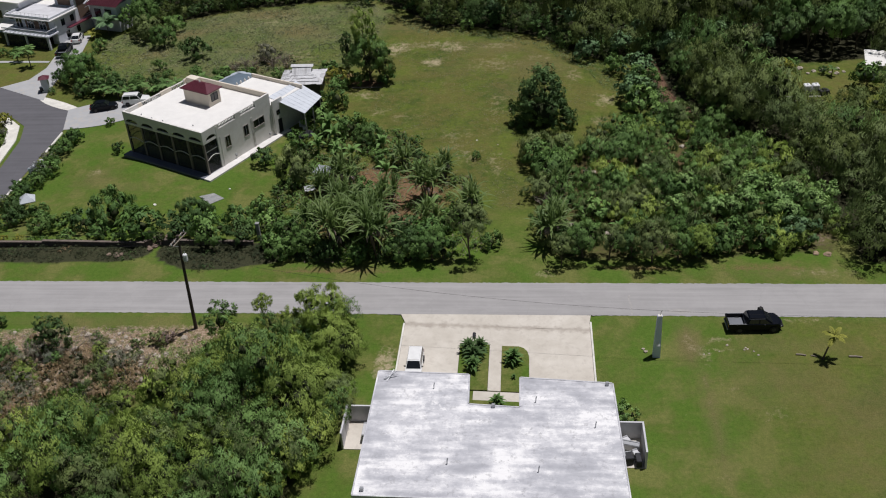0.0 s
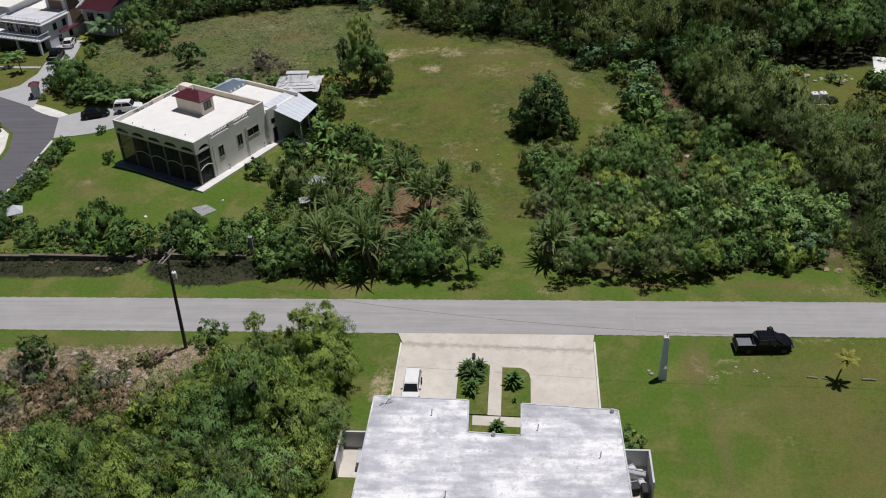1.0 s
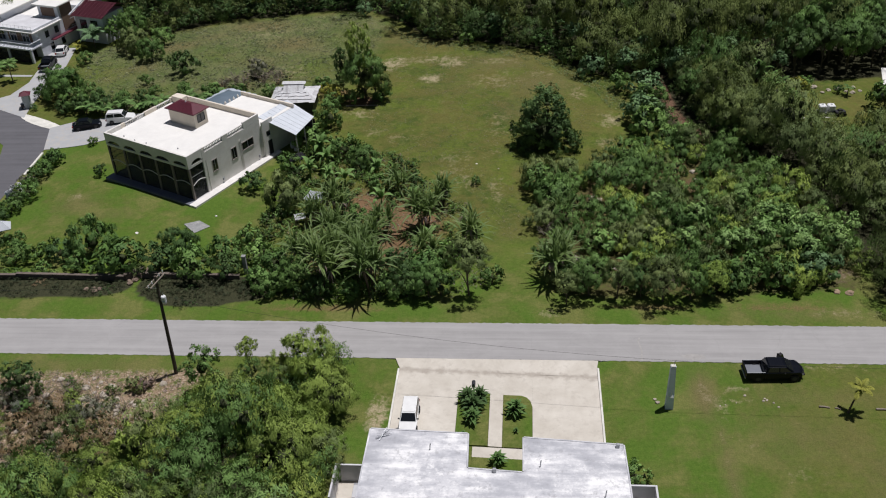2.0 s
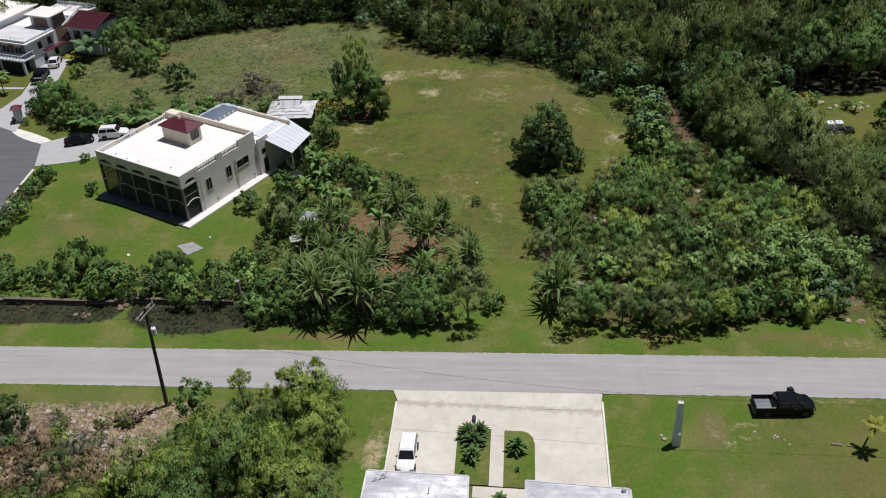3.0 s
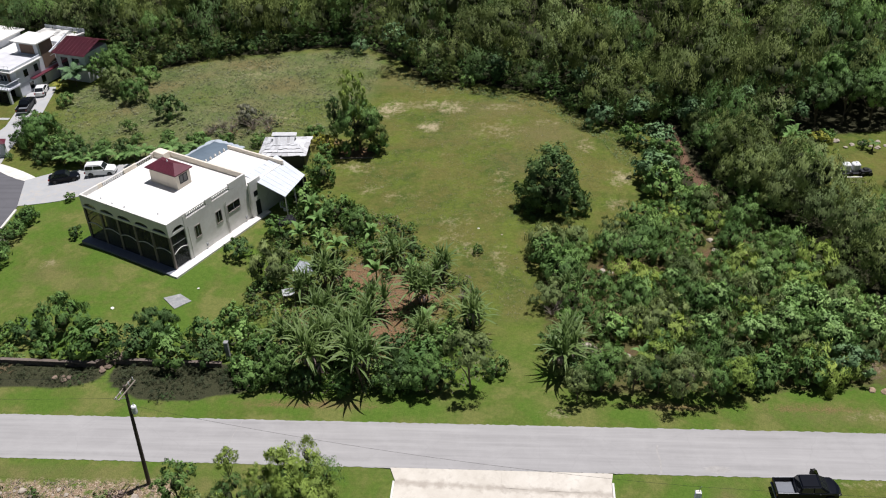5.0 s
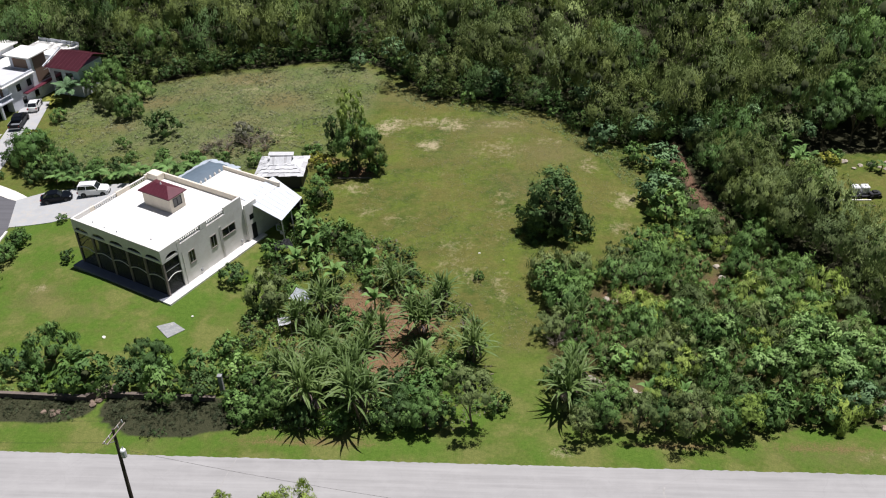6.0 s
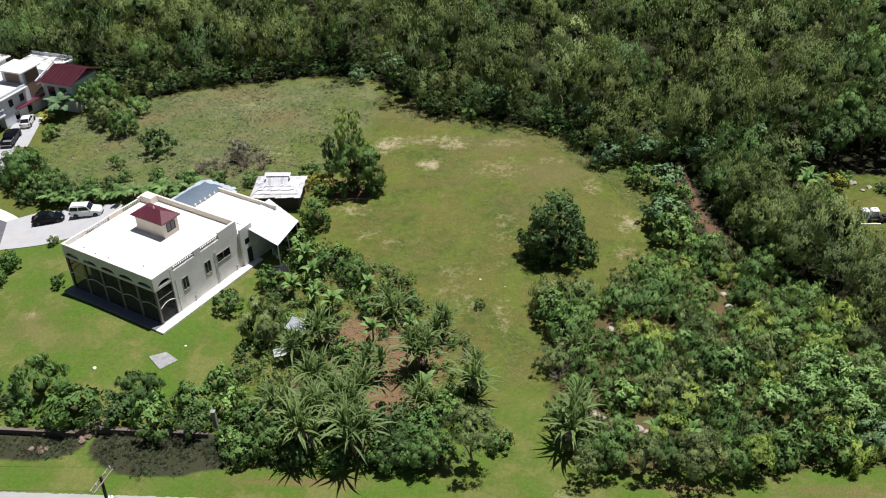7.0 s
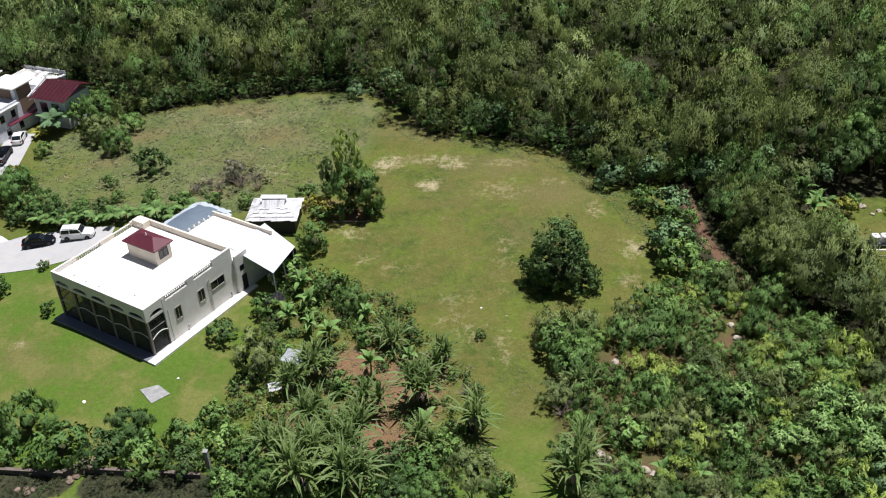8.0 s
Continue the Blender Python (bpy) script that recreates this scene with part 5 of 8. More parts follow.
# kitchen garden
for x, y, r, kind, shape in ((-10.6, 13.7, 2.0, "mid", "broad"), (-8.6, 16.9, 1.7, "bright", "bush"), (-13.3, 15.1, 1.9, "dark", "bush"),
                             (-11.0, 10.3, 1.7, "mid", "broad"), (-13.4, 10.2, 1.6, "bright", "broad"), (-3.1, 12.5, 1.3, "mid", "bush"), (-24.0, 11.5, 1.8, "mid", "bush"),
                             (-21.3, 10.0, 1.6, "dark", "bush"), (-17.9, 9.6, 1.4, "mid", "bush"), (-26.8, 14.6, 1.8, "mid", "broad"), (-20.4, 39.5, 2.0, "mid", "feather"),
                             (-23.8, 42.2, 2.0, "mid", "bush"), (-28.5, 44.6, 2.2, "bright", "broad"), (-27.4, 51.6, 2.3, "mid", "tall"), (-5.8, 35.0, 0.7, "mid", "feather"),
                             (-18.2, 33.7, 1.4, "bright", "bush"), (-19.8, 26.2, 1.4, "mid", "bush"), (-8.3, 10.2, 1.5, "dark", "bush")):
    plant("bush", x, y, r, kind, shape, BUSH, "bush", "kitchen garden bushes", seed=3)

# scrub east of the grass lane
for x, y, r, kind, shape in ((2.2, 33.0, 2.3, "mid", "bush"), (3.6, 30.4, 2.0, "bright", "bush"), (8.8, 19.0, 1.8, "bright", "broad"),
                             (14.2, 20.6, 2.5, "olive", "feather"), (19.2, 23.5, 2.2, "mid", "broad"), (22.7, 18.8, 2.1, "bright", "broad"), (27.0, 20.9, 2.3, "bright", "broad"),
                             (29.8, 17.2, 2.4, "mid", "bush"), (22.8, 12.6, 2.2, "mid", "bush"),
                             (5.2, 12.0, 1.8, "dark", "bush"), (19.9, 11.6, 2.2, "dark", "bush"), (26.4, 12.3, 2.1, "mid", "broad"), (11.0, 24.4, 2.3, "mid", "feather"),
                             (13.6, 38.0, 1.8, "mid", "bush"), (15.8, 43.3, 1.5, "mid", "bush"), (30.6, 13.4, 2.1, "blue", "bush")):
    plant("bush", x, y, r, kind, shape, "wild roadside scrub bush with dense foliage", "bush", "scrub bushes", seed=4)
for x, y, r, kind, shape in ((16.3, 52.0, 2.7, "blue", "broad"), (16.9, 48.0, 2.5, "bright", "broad"), (18.2, 56.5, 2.3, "mid", "bush"), (10.4, 68.8, 2.2, "blue", "broad"), (17.5, 61, 2.4, "blue", "broad"),
                             (14.5, 63.0, 1.9, "mid", "bush"), (19.2, 51, 1.9, "mid", "low"), (21, 45.5, 2.0, "bright", "low"), (-29, 97, 1.6, "blue", "bush"), (3.6, 77.4, 1.0, "mid", "bush"), (-9.5, 82.5, 1.3, "bright", "low")):
    plant("bush", x, y, r, kind, shape, "pale-leaved broad shrub at the field's edge", "bush", "field edge shrubs", seed=5)

for x, y, r, kind, h in ((-5.4, 10.3, 2.3, "olive", 4.9), (4.6, 8.8, 1.4, "olive", 2.6), (7.0, 10.4, 2.1, "mid", 2.5), (9.8, 9.9, 1.9, "olive", 2.9), (12.2, 10.2, 1.7, "dark", 2.3), (14.4, 9.5, 2.4, "olive", 3.0),
                         (17.2, 9.9, 2.1, "mid", 2.4), (19.3, 10.5, 2.0, "lime", 2.4), (-24.2, 11.4, 1.8, "mid", 2.1), (-12.4, 10.1, 1.8, "dark", 2.1), (-9.6, 9.8, 1.9, "mid", 2.3)):
    plant("tree", x, y, r, kind, "dense", "small feathery roadside tree on a short stem", "tree", "roadside trees", lift=h, seed=41)

# trees on the field
plant("tree", 3.1, 45.6, 5.3, "dark", "cone", "dense dark-green conical fruit tree standing alone in the field", "tree", lift=4.0, tall=0.88)
plant("tree", -23.5, 60.8, 3.6, "mid", "fine", "broad dark-green crown of a tree beside the old shed", "tree", lift=3.9, tall=1.15)
plant("tree", -21.9, 60.4, 2.3, "deep", "dense", "round dark-green tree close beside a taller one", "tree", lift=3.0)
plant("bush", -20.9, 60.2, 1.5, "mid", "bush", "low green bush under a field tree", "bush", lift=1.1)
plant("bush", -25.0, 59.8, 1.5, "mid", "bush", "green bush at the foot of a tree", "bush", lift=1.0)
plant("tree", -24.0, 61.0, 2.6, "lime", "wisp", "tall thin feathery tree beside the old shed", "tree", lift=8.2, tall=1.6)
plant("tree", -27.0, 61.6, 1.2, "dark", "tall", "dark creeper-hung dead tree beside the old shed", "tree", lift=5.6, tall=2.1)
plant("bush", -21.5, 59.7, 0.9, "mid", "bush", "small bush at the foot of a tree", "bush", lift=0.8)
plant("bush", -27.6, 60.4, 1.3, "yellow", "broad", "yellow-green bush beside the old shed", "bush", lift=1.6)

# front-left scrub: the trees that stand out
for x, y, r, kind, shape, h in ((-19.0, -4.2, 3.5, "lime", "fine", 2.9), (-17.6, -7.6, 3.1, "lime", "fine", 3.0), (-25.4, -2.6, 1.2, "lime", "fine", 3.2), (-28.9, -5.4, 1.7, "mid", "tall", 3.4),
                                (-46.0, -6.4, 1.7, "dark", "tall", 2.4), (-21.2, -11.5, 3.0, "lime", "fine", 3.0), (-17.8, -13.0, 2.6, "lime", "fine", 2.6), (-25.6, -8.4, 2.6, "olive", "fine", 2.4),
                                (-27.6, -12.8, 2.7, "lime", "fine", 2.4), (-32.6, -13.5, 2.2, "lime", "bush", 1.5), (-50.5, -8.2, 1.4, "mid", "bush", 1.0), (-53.6, -2.6, 0.8, "mid", "bush", 0.6),
                                (-22.6, -3.2, 1.4, "lime", "fine", 1.7), (-17.6, -17.2, 2.2, "lime", "fine", 1.9), (-19.2, -21.4, 2.3, "mid", "fine", 1.8), (-20.4, -25.0, 2.2, "lime", "fine", 1.8)):
    plant("tree", x, y, r, kind, shape, "slender wild tree with feathery olive foliage", "tree", "wild trees beside the duplex", lift=h, seed=6)
plant("bush", 9.3, -15.2, 1.2, "bright", "bush", "bright green shrub at the corner of the house", "bush")


def fill(poly, step, seed, kinds, r0, r1, avoid=(), name="thicket", label="", lift=0.65, tall=(0.8, 1.1), spec=None, keep_off=None, uneven=0.0, clear=0.15, rough=(0.75, 1.35)):
    """Dense growth nobody could count: one object of many uneven crowns, each with its own cast of green."""
    rng = np.random.default_rng(seed)
    xs = [p[0] for p in poly]
    ys = [p[1] for p in poly]
    GX, GY = np.meshgrid(np.arange(min(xs), max(xs), step), np.arange(min(ys), max(ys), step * 0.9))
    GX = GX + (np.arange(GX.shape[0]) % 2)[:, None] * step / 2
    px = GX.ravel() + rng.uniform(-0.45, 0.45, GX.size) * step
    py = GY.ravel() + rng.uniform(-0.45, 0.45, GX.size) * step
    ok = edge_dist(px, py, poly) > 0.5
    for ax, ay, ar in avoid:
        ok &= np.hypot(px - ax, py - ay) > ar
    if keep_off is not None:
        ok &= edge_dist(px, py, keep_off) < -clear
    # low swales and taller groups
    wave = np.sin(px * 0.42 + 2.1 * np.sin(py * 0.27)) * np.cos(py * 0.5 + 1.7 * np.sin(px * 0.21)) + 0.5 * np.sin(px * 1.1 + py * 0.9)
    ok &= wave * uneven > -0.95
    px, py, wave = px[ok], py[ok], wave[ok]
    shapes = [crown(rng, **spec) for _ in range(7)]
    V, Q, S, C, N = [], [], [], [], []
    base = 0
    for x, y, wv in zip(px, py, wave):
        v, q, inner, nrm, shade = shapes[rng.integers(7)]
        r = (r0 + (r1 - r0) * rng.random() ** 1.5) * (1 + 0.22 * uneven * wv)
        a = rng.uniform(0, 6.28)
        c, s = np.cos(a), np.sin(a)
        sz = r * rng.uniform(*tall)
        m = np.array([[c * r, -s * r, 0], [s * r, c * r, 0], [0, 0, sz]])
        h = sz * lift * rng.uniform(*rough) * (1 + 0.45 * uneven * wv)
        N.append(nrm @ np.array([[c, -s, 0], [s, c, 0], [0, 0, 1]]).T)
        V.append(v @ m.T + np.array([x, y, gz(x, y) + h]))
        Q.append(q + base)
        base += len(v)
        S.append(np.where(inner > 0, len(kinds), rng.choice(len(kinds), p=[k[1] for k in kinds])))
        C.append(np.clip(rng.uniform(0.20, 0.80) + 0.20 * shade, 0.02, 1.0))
    me = mesh_from(name, np.concatenate(V), np.concatenate(Q), [LEAF[k[0]] for k in kinds] + [INNER_SHADE], np.concatenate(S), np.concatenate(N))
    me.attributes.new("tint", "FLOAT", "FACE").data.foreach_set("value", np.concatenate(C).astype(np.float32))
    return tagged(new(name, me), label, "thicket", kind="stuff")


FEATHER = dict(slip=True, lobes=11, tufts=9, per=22, leaf=0.22, slim=0.26, rise=1.1)
LEAFY = dict(lobes=10, tufts=8, per=9, leaf=0.21, slim=0.48)
FOREST_EDGE = [(38, 63), (53, 66), (66, 71), (66, 80), (54, 77), (38, 73)]
for x, y in ((40.5, 67.6), (44.5, 68.4), (48.5, 69), (52.6, 70.2), (56.8, 71.4), (61, 73), (38.4, 70.8), (42.4, 71.8), (46.8, 72.6), (51, 73.6), (55.5, 75), (60, 76.8), (64.5, 76.5), (40.6, 75), (45, 76), (49.4, 77), (54, 78.6)):
    plant("tree", x, y, 3.0 + 0.6 * math.sin(x * 2.1), "dark" if int(x) % 3 else "mid", "feather", "tall forest tree shading the edge of the clearing", "tree", "trees at the clearing edge", lift=5.4 + 0.8 * math.sin(y * 5), seed=21)
NEAR_FOREST = [p for p in FOREST if p[1] < 101] + [(68, 92), (30, 92), (-10, 105), (-40, 116), (-80, 112), (-110, 108)]
FAR_FOREST = [(-110, 104.5), (-80, 108.5), (-40, 112.5), (-10, 101.5), (30, 88.5), (68, 88.5), (70, 140), (-110, 146)]
fill(NEAR_FOREST, 4.8, 11, (("deep", 0.62), ("mid", 0.12), ("olive", 0.12), ("dark", 0.14)), 2.5, 4.9, name="forest", label="dense dark-green tropical forest behind the field",
     lift=1.1, tall=(1.0, 1.7), uneven=0.6, rough=(0.45, 1.7), keep_off=FOREST_EDGE, avoid=((-77.5, 93.5, 7.5), (-84, 92, 9)), spec=dict(FEATHER, lobes=6, tufts=17, per=22, leaf=0.115, slim=0.38, size=0.98, lo=-0.1, ragged=0.30, stretch=1.25, shell=0.8))
fill(NEAR_FOREST, 2.7, 23, (("dark", 0.6), ("deep", 0.4)), 1.4, 2.4, name="forest_undergrowth", label="low dark-green undergrowth on the forest floor", lift=0.5, tall=(0.5, 0.9), keep_off=FOREST_EDGE, avoid=((-77.5, 93.5, 7.5), (-84, 92, 9)),
     spec=dict(LEAFY, lobes=5, tufts=4, per=6, leaf=0.42, lo=0.0, core=False))
fill(FAR_FOREST, 5.7, 21, (("deep", 0.64), ("mid", 0.16), ("olive", 0.20)), 2.6, 5.4, name="forest", label="far dense green forest canopy",
     lift=1.15, tall=(1.0, 1.6), uneven=0.6, rough=(0.45, 1.7), spec=dict(FEATHER, lobes=5, tufts=15, per=17, leaf=0.13, slim=0.42, size=0.98, lo=-0.1, ragged=0.30, stretch=1.25, shell=0.8))
LIGHT_FOREST = [(-112, 110), (-68, 104), (-58, 112), (-62, 146), (-112, 146)]
fill(LIGHT_FOREST, 6.4, 22, (("mid", 0.55), ("bright", 0.45)), 3.0, 4.8, name="forest", label="lighter green feathery treetops behind the far houses",
     lift=1.9, tall=(0.9, 1.4), uneven=0.4, spec=dict(FEATHER, lobes=8, tufts=9, per=16, leaf=0.18, ragged=0.25, stretch=1.2))
fill(EAST_WOOD, 3.3, 12, (("olive", 0.52), ("deep", 0.36), ("mid", 0.12)), 2.1, 3.9, name="woodland", label="dense olive-green woodland beside the clearing", lift=1.0, tall=(0.85, 1.4), uneven=0.35, rough=(0.7, 1.25), avoid=((35.2, 61.4, 3.2), (33.6, 58.4, 3.0)), spec=dict(FEATHER, lobes=8, tufts=14, per=22, leaf=0.14, slim=0.32, ragged=0.25, stretch=1.25, shell=0.75))
fill(SCRUB, 2.45, 13, (("mid", 0.34), ("olive", 0.28), ("bright", 0.24), ("lime", 0.14)), 1.15, 2.4, avoid=((9.1, 32, 1.8), (21.2, 34.8, 1.8), (8.9, 24.1, 1.7), (6, 17.8, 1.3), (9.4, 16.0, 1.6), (19.2, 22.4, 1.5), (21.8, 16.2, 1.6), (17.6, 16.6, 1.3), (28.6, 20.4, 1.5), (23.8, 15.8, 1.3), (33.2, 14.6, 1.9), (7.0, 10.0, 1.6), (10, 9.8, 2.0), (14.6, 9.4, 2.2)),
     name="scrub", label="tangled low green scrub beside the road", lift=0.6, uneven=0.35, spec=dict(FEATHER, lobes=9, tufts=9, per=20, leaf=0.25, slim=0.24, rise=1.2, ragged=0.25, stretch=1.2))
fill(GARDEN, 2.0, 14, (("mid", 0.5), ("bright", 0.25), ("dark", 0.25)), 0.65, 1.35, avoid=((-13.5, 26, 3.2), (-15, 19, 2.4), (-19, 30, 2.0), (-26.2, 24.6, 1.4), (-25.3, 29.2, 1.4)),
     name="undergrowth", label="mixed low garden undergrowth", lift=0.5, spec=dict(LEAFY, lobes=7, tufts=6, per=8, leaf=0.23))
fill(FRONT_WOOD, 2.6, 15, (("lime", 0.52), ("olive", 0.14), ("mid", 0.18), ("bright", 0.16)), 1.5, 2.9, name="wild_wood", label="dense feathery olive-green wild growth beside the house", lift=0.95, tall=(0.85, 1.3), uneven=0.3, spec=dict(FEATHER, lobes=9, tufts=13, per=23, leaf=0.14, slim=0.30, ragged=0.25, stretch=1.3, shell=0.75))
BROWN_SCRUB = [(-56, -9), (-50, -7.2), (-44, -6.4), (-38, -7.4), (-34.5, -9), (-35, -16), (-44, -19), (-56, -24)]
fill(BROWN_SCRUB, 1.8, 16, (("brush", 0.50), ("olive", 0.16), ("lime", 0.08), ("grey", 0.26)), 0.8, 1.9, name="dry_scrub", label="brownish half-dry scrub on the rubble bank", lift=0.6, spec=dict(FEATHER, lobes=9, tufts=7, per=14))
FOREST_RIM = [(-75, 90), (-64, 91.5), (-53, 95.5), (-36, 98.5), (-28, 98.6), (-21.5, 92), (-15.7, 82.6), (-8, 82.4), (3, 77.4), (7, 72), (13, 66), (16, 70), (9, 78), (4, 83), (-7, 88), (-15, 88), (-20, 97), (-28, 103.5), (-46, 101), (-64, 96.5), (-76, 95)]
fill(FOREST_RIM, 2.4, 17, (("mid", 0.38), ("deep", 0.42), ("dark", 0.20)), 1.0, 2.3, name="forest_rim", label="low bushes along the forest edge", lift=0.75, spec=dict(LEAFY, lobes=9, per=7, leaf=0.19))
TRAIL_EAST = [(22.6, 66), (22.8, 60), (23.4, 54.5), (24.8, 49.5), (26.8, 43), (31.5, 37), (31, 47), (28, 56), (28, 66)]
fill(TRAIL_EAST, 2.3, 36, (("olive", 0.40), ("deep", 0.35), ("mid", 0.25)), 1.3, 2.6, name="woodland", label="olive-green small trees crowding a red earth trail", lift=1.05, tall=(0.9, 1.4), uneven=0.4, spec=dict(FEATHER, leaf=0.21, stretch=1.2))
TRAIL_SIDE = [(18.6, 70), (18.0, 64), (19.2, 58), (19.4, 52), (21.4, 47.5), (22.8, 42), (28.5, 41), (27.2, 48), (25, 54.5), (25, 64), (24, 69)]
fill(TRAIL_SIDE, 1.5, 18, (("mid", 0.4), ("olive", 0.35), ("dark", 0.25)), 0.5, 1.25, name="trail_bushes", label="low bushes crowding a red earth trail", lift=0.45, tall=(0.5, 0.8), spec=dict(LEAFY, lobes=8, leaf=0.20), keep_off=TRAIL, clear=0.9)
FOREST_FOOT = [(13, 66), (19, 69), (24, 64), (35, 64), (37, 70), (22, 74), (13, 71)]
fill(FOREST_FOOT, 1.9, 19, (("dark", 0.4), ("mid", 0.35), ("olive", 0.25)), 1.1, 2.4, name="forest_rim", label="dark undergrowth along the forest edge", lift=0.8, spec=dict(LEAFY, lobes=9, leaf=0.17), keep_off=TRAIL)
for x, y in ((8.5, 76.5), (15.6, 67.9), (23.4, 66.4), (37.5, 66.5), (18.5, 71.5), (-22.5, 95.0), (-19.6, 93.4), (13.6, 79.5), (9.4, 80.5), (31, 70), (26.5, 67.5), (-5, 86)):
    plant("tree", x, y, 1.7 + 0.5 * math.sin(x * 3), "blue", "broad", "pale blue-green broad-leaved tree at the forest edge", "tree", "pale forest trees", lift=3.6 + 0.8 * math.sin(y), seed=14)
GROUND_COVER = dict(FEATHER, lobes=8, tufts=6, per=14, leaf=0.16, lo=-0.1, rise=0.5, core=False)
for poly, k in ((DARK_BED_WEST, 0), (DARK_BED_EAST, 1)):
    fill(poly, 1.3, 31 + k, (("hedge", 0.88), ("dark", 0.08), ("brush", 0.04)), 0.8, 1.3, name="ground_cover", label="dark creeping ground cover below the garden wall", lift=0.1, tall=(0.35, 0.6), spec=GROUND_COVER)
fill(OVERGROWN, 2.0, 33, (("weed", 0.80), ("grass", 0.20)), 0.6, 1.5, name="weeds", label="knee-high tangled weeds in the overgrown field", lift=0.12, tall=(0.10, 0.22), uneven=0.3, spec=dict(LEAFY, lobes=4, tufts=4, per=6, leaf=0.24, lo=-0.1, core=False))
for x, y, r in ((19.5, 23.6, 1.2), (17.8, 17.8, 1.3), (21.9, 17.3, 1.5), (23.9, 17.2, 1.2), (25.2, 27.3, 1.0), (15.4, 27.3, 0.9), (26.0, 19.5, 1.5), (29.0, 22.0, 1.7), (29.4, 18.6, 1.8), (29.7, 16.5, 1.6), (31.6, 20.4, 1.6), (33.4, 17.6, 1.5), (35.6, 21.8, 1.5), (27.2, 23.8, 1.3)):
    plant("shrub", x, y, r, "fresh", "broad", "pale green broad-leaved shrub on a bare stem among the scrub", "shrub", "pale scrub shrubs", lift=2.7 + 0.3 * math.sin(x * 4), seed=23)


# ---- strap-leaved plants, palms ----
def strap_leaf(seed, length, width, droop, fold=0.35, seg=6):
    """One long arching leaf from the origin, rising along +x."""
    rnd = random.Random(seed)
    bm = bmesh.new()
    rows = []
    a0, twist = radians(62), rnd.uniform(-0.25, 0.25)
    x = z = 0.0
    ang = a0
    for k in range(seg + 1):
        f = k / seg
        w = width / 2 * (0.55 + 0.9 * math.sin(math.pi * min(1, f * 0.85 + 0.12))) * (1 - f ** 3 * 0.92)
        y = twist * f * f * length * 0.4
        rows.append((bm.verts.new((x, y - w, z + fold * w)), bm.verts.new((x, y, z)), bm.verts.new((x, y + w, z + fold * w))))
        x += math.cos(ang) * length / seg
        z += math.sin(ang) * length / seg
        ang -= droop / seg * (0.5 + f)
    for a, b in zip(rows, rows[1:]):
        bm.faces.new((a[0], a[1], b[1], b[0]))
        bm.faces.new((a[1], a[2], b[2], b[1]))
    me = bpy.data.meshes.new("leaf")
    bm.to_mesh(me)
    bm.free()
    return me


def leaf_set(kind, n, length, width, droop, fold=0.35):
    out = []
    for k in range(n):
        me = strap_leaf(k * 17 + len(kind), length * (0.85 + 0.1 * k), width, droop * (0.75 + 0.25 * k), fold)
        me.materials.append(LEAF[kind])
        out.append(me)
    return out


PAND_LEAVES = leaf_set("strap", 4, 2.7, 0.165, 1.25)
PAND_DRY = leaf_set("dry", 2, 1.6, 0.14, 3.2)
BANANA_LEAVES = leaf_set("bright", 3, 2.1, 0.55, 1.9, 0.25)
AGAVE_LEAVES = leaf_set("mid", 3, 0.75, 0.16, 1.7)
CROTON_LEAVES = leaf_set("dark", 3, 0.95, 0.15, 1.7)


def rosette(parent, at, leaves, n, rnd, scale=1.0, tilt=(0.0, 75.0), dry=0):
    """Single leaves set round a head."""
    for k in range(n):
        me = rnd.choice(leaves)
        lf = new("leaf", me)
        lf.parent = parent
        f = k / max(1, n - 1)
        pitch = tilt[0] + (tilt[1] - tilt[0]) * f + rnd.uniform(-10, 10)
        s = scale * rnd.uniform(0.8, 1.15)
        lf.matrix_local = Matrix.LocRotScale(at, Euler((rnd.uniform(-0.15, 0.15), radians(pitch) - 0.5, k * 2.39996 + rnd.uniform(-0.3, 0.3))), (s, s, s))
    for k in range(dry):
        lf = new("dry_leaf", rnd.choice(PAND_DRY))
        lf.parent = parent
        lf["label"] = "withered hanging leaf"
        lf.matrix_local = Matrix.LocRotScale(at, Euler((0, radians(70), rnd.uniform(0, 6.28))), (scale * 0.8,) * 3)


def pandanus(x, y, heads, h, scale, seed, label="clump of screw pines with long arching strap leaves"):
    rnd = random.Random(seed)
    e = empty("screw_pine", Matrix.Translation((x, y, gz(x, y))), label, "screw pine", "screw pines")
    for k in range(heads):
        a = 2 * math.pi * k / heads + rnd.uniform(-0.5, 0.5)
        r = 0.0 if heads == 1 else rnd.uniform(0.5, 1.1) * scale
        top = (r * math.cos(a), r * math.sin(a), h * rnd.uniform(0.6, 1.1))
        tube("trunk", [(r * 0.2 * math.cos(a), r * 0.2 * math.sin(a), -0.1), (r * 0.6 * math.cos(a), r * 0.6 * math.sin(a), top[2] * 0.5), top], [0.11, 0.09, 0.08], BARK, e, sides=6)
        rosette(e, top, PAND_LEAVES, rnd.randint(21, 27), rnd, scale, (-28, 74), 6)
    return e


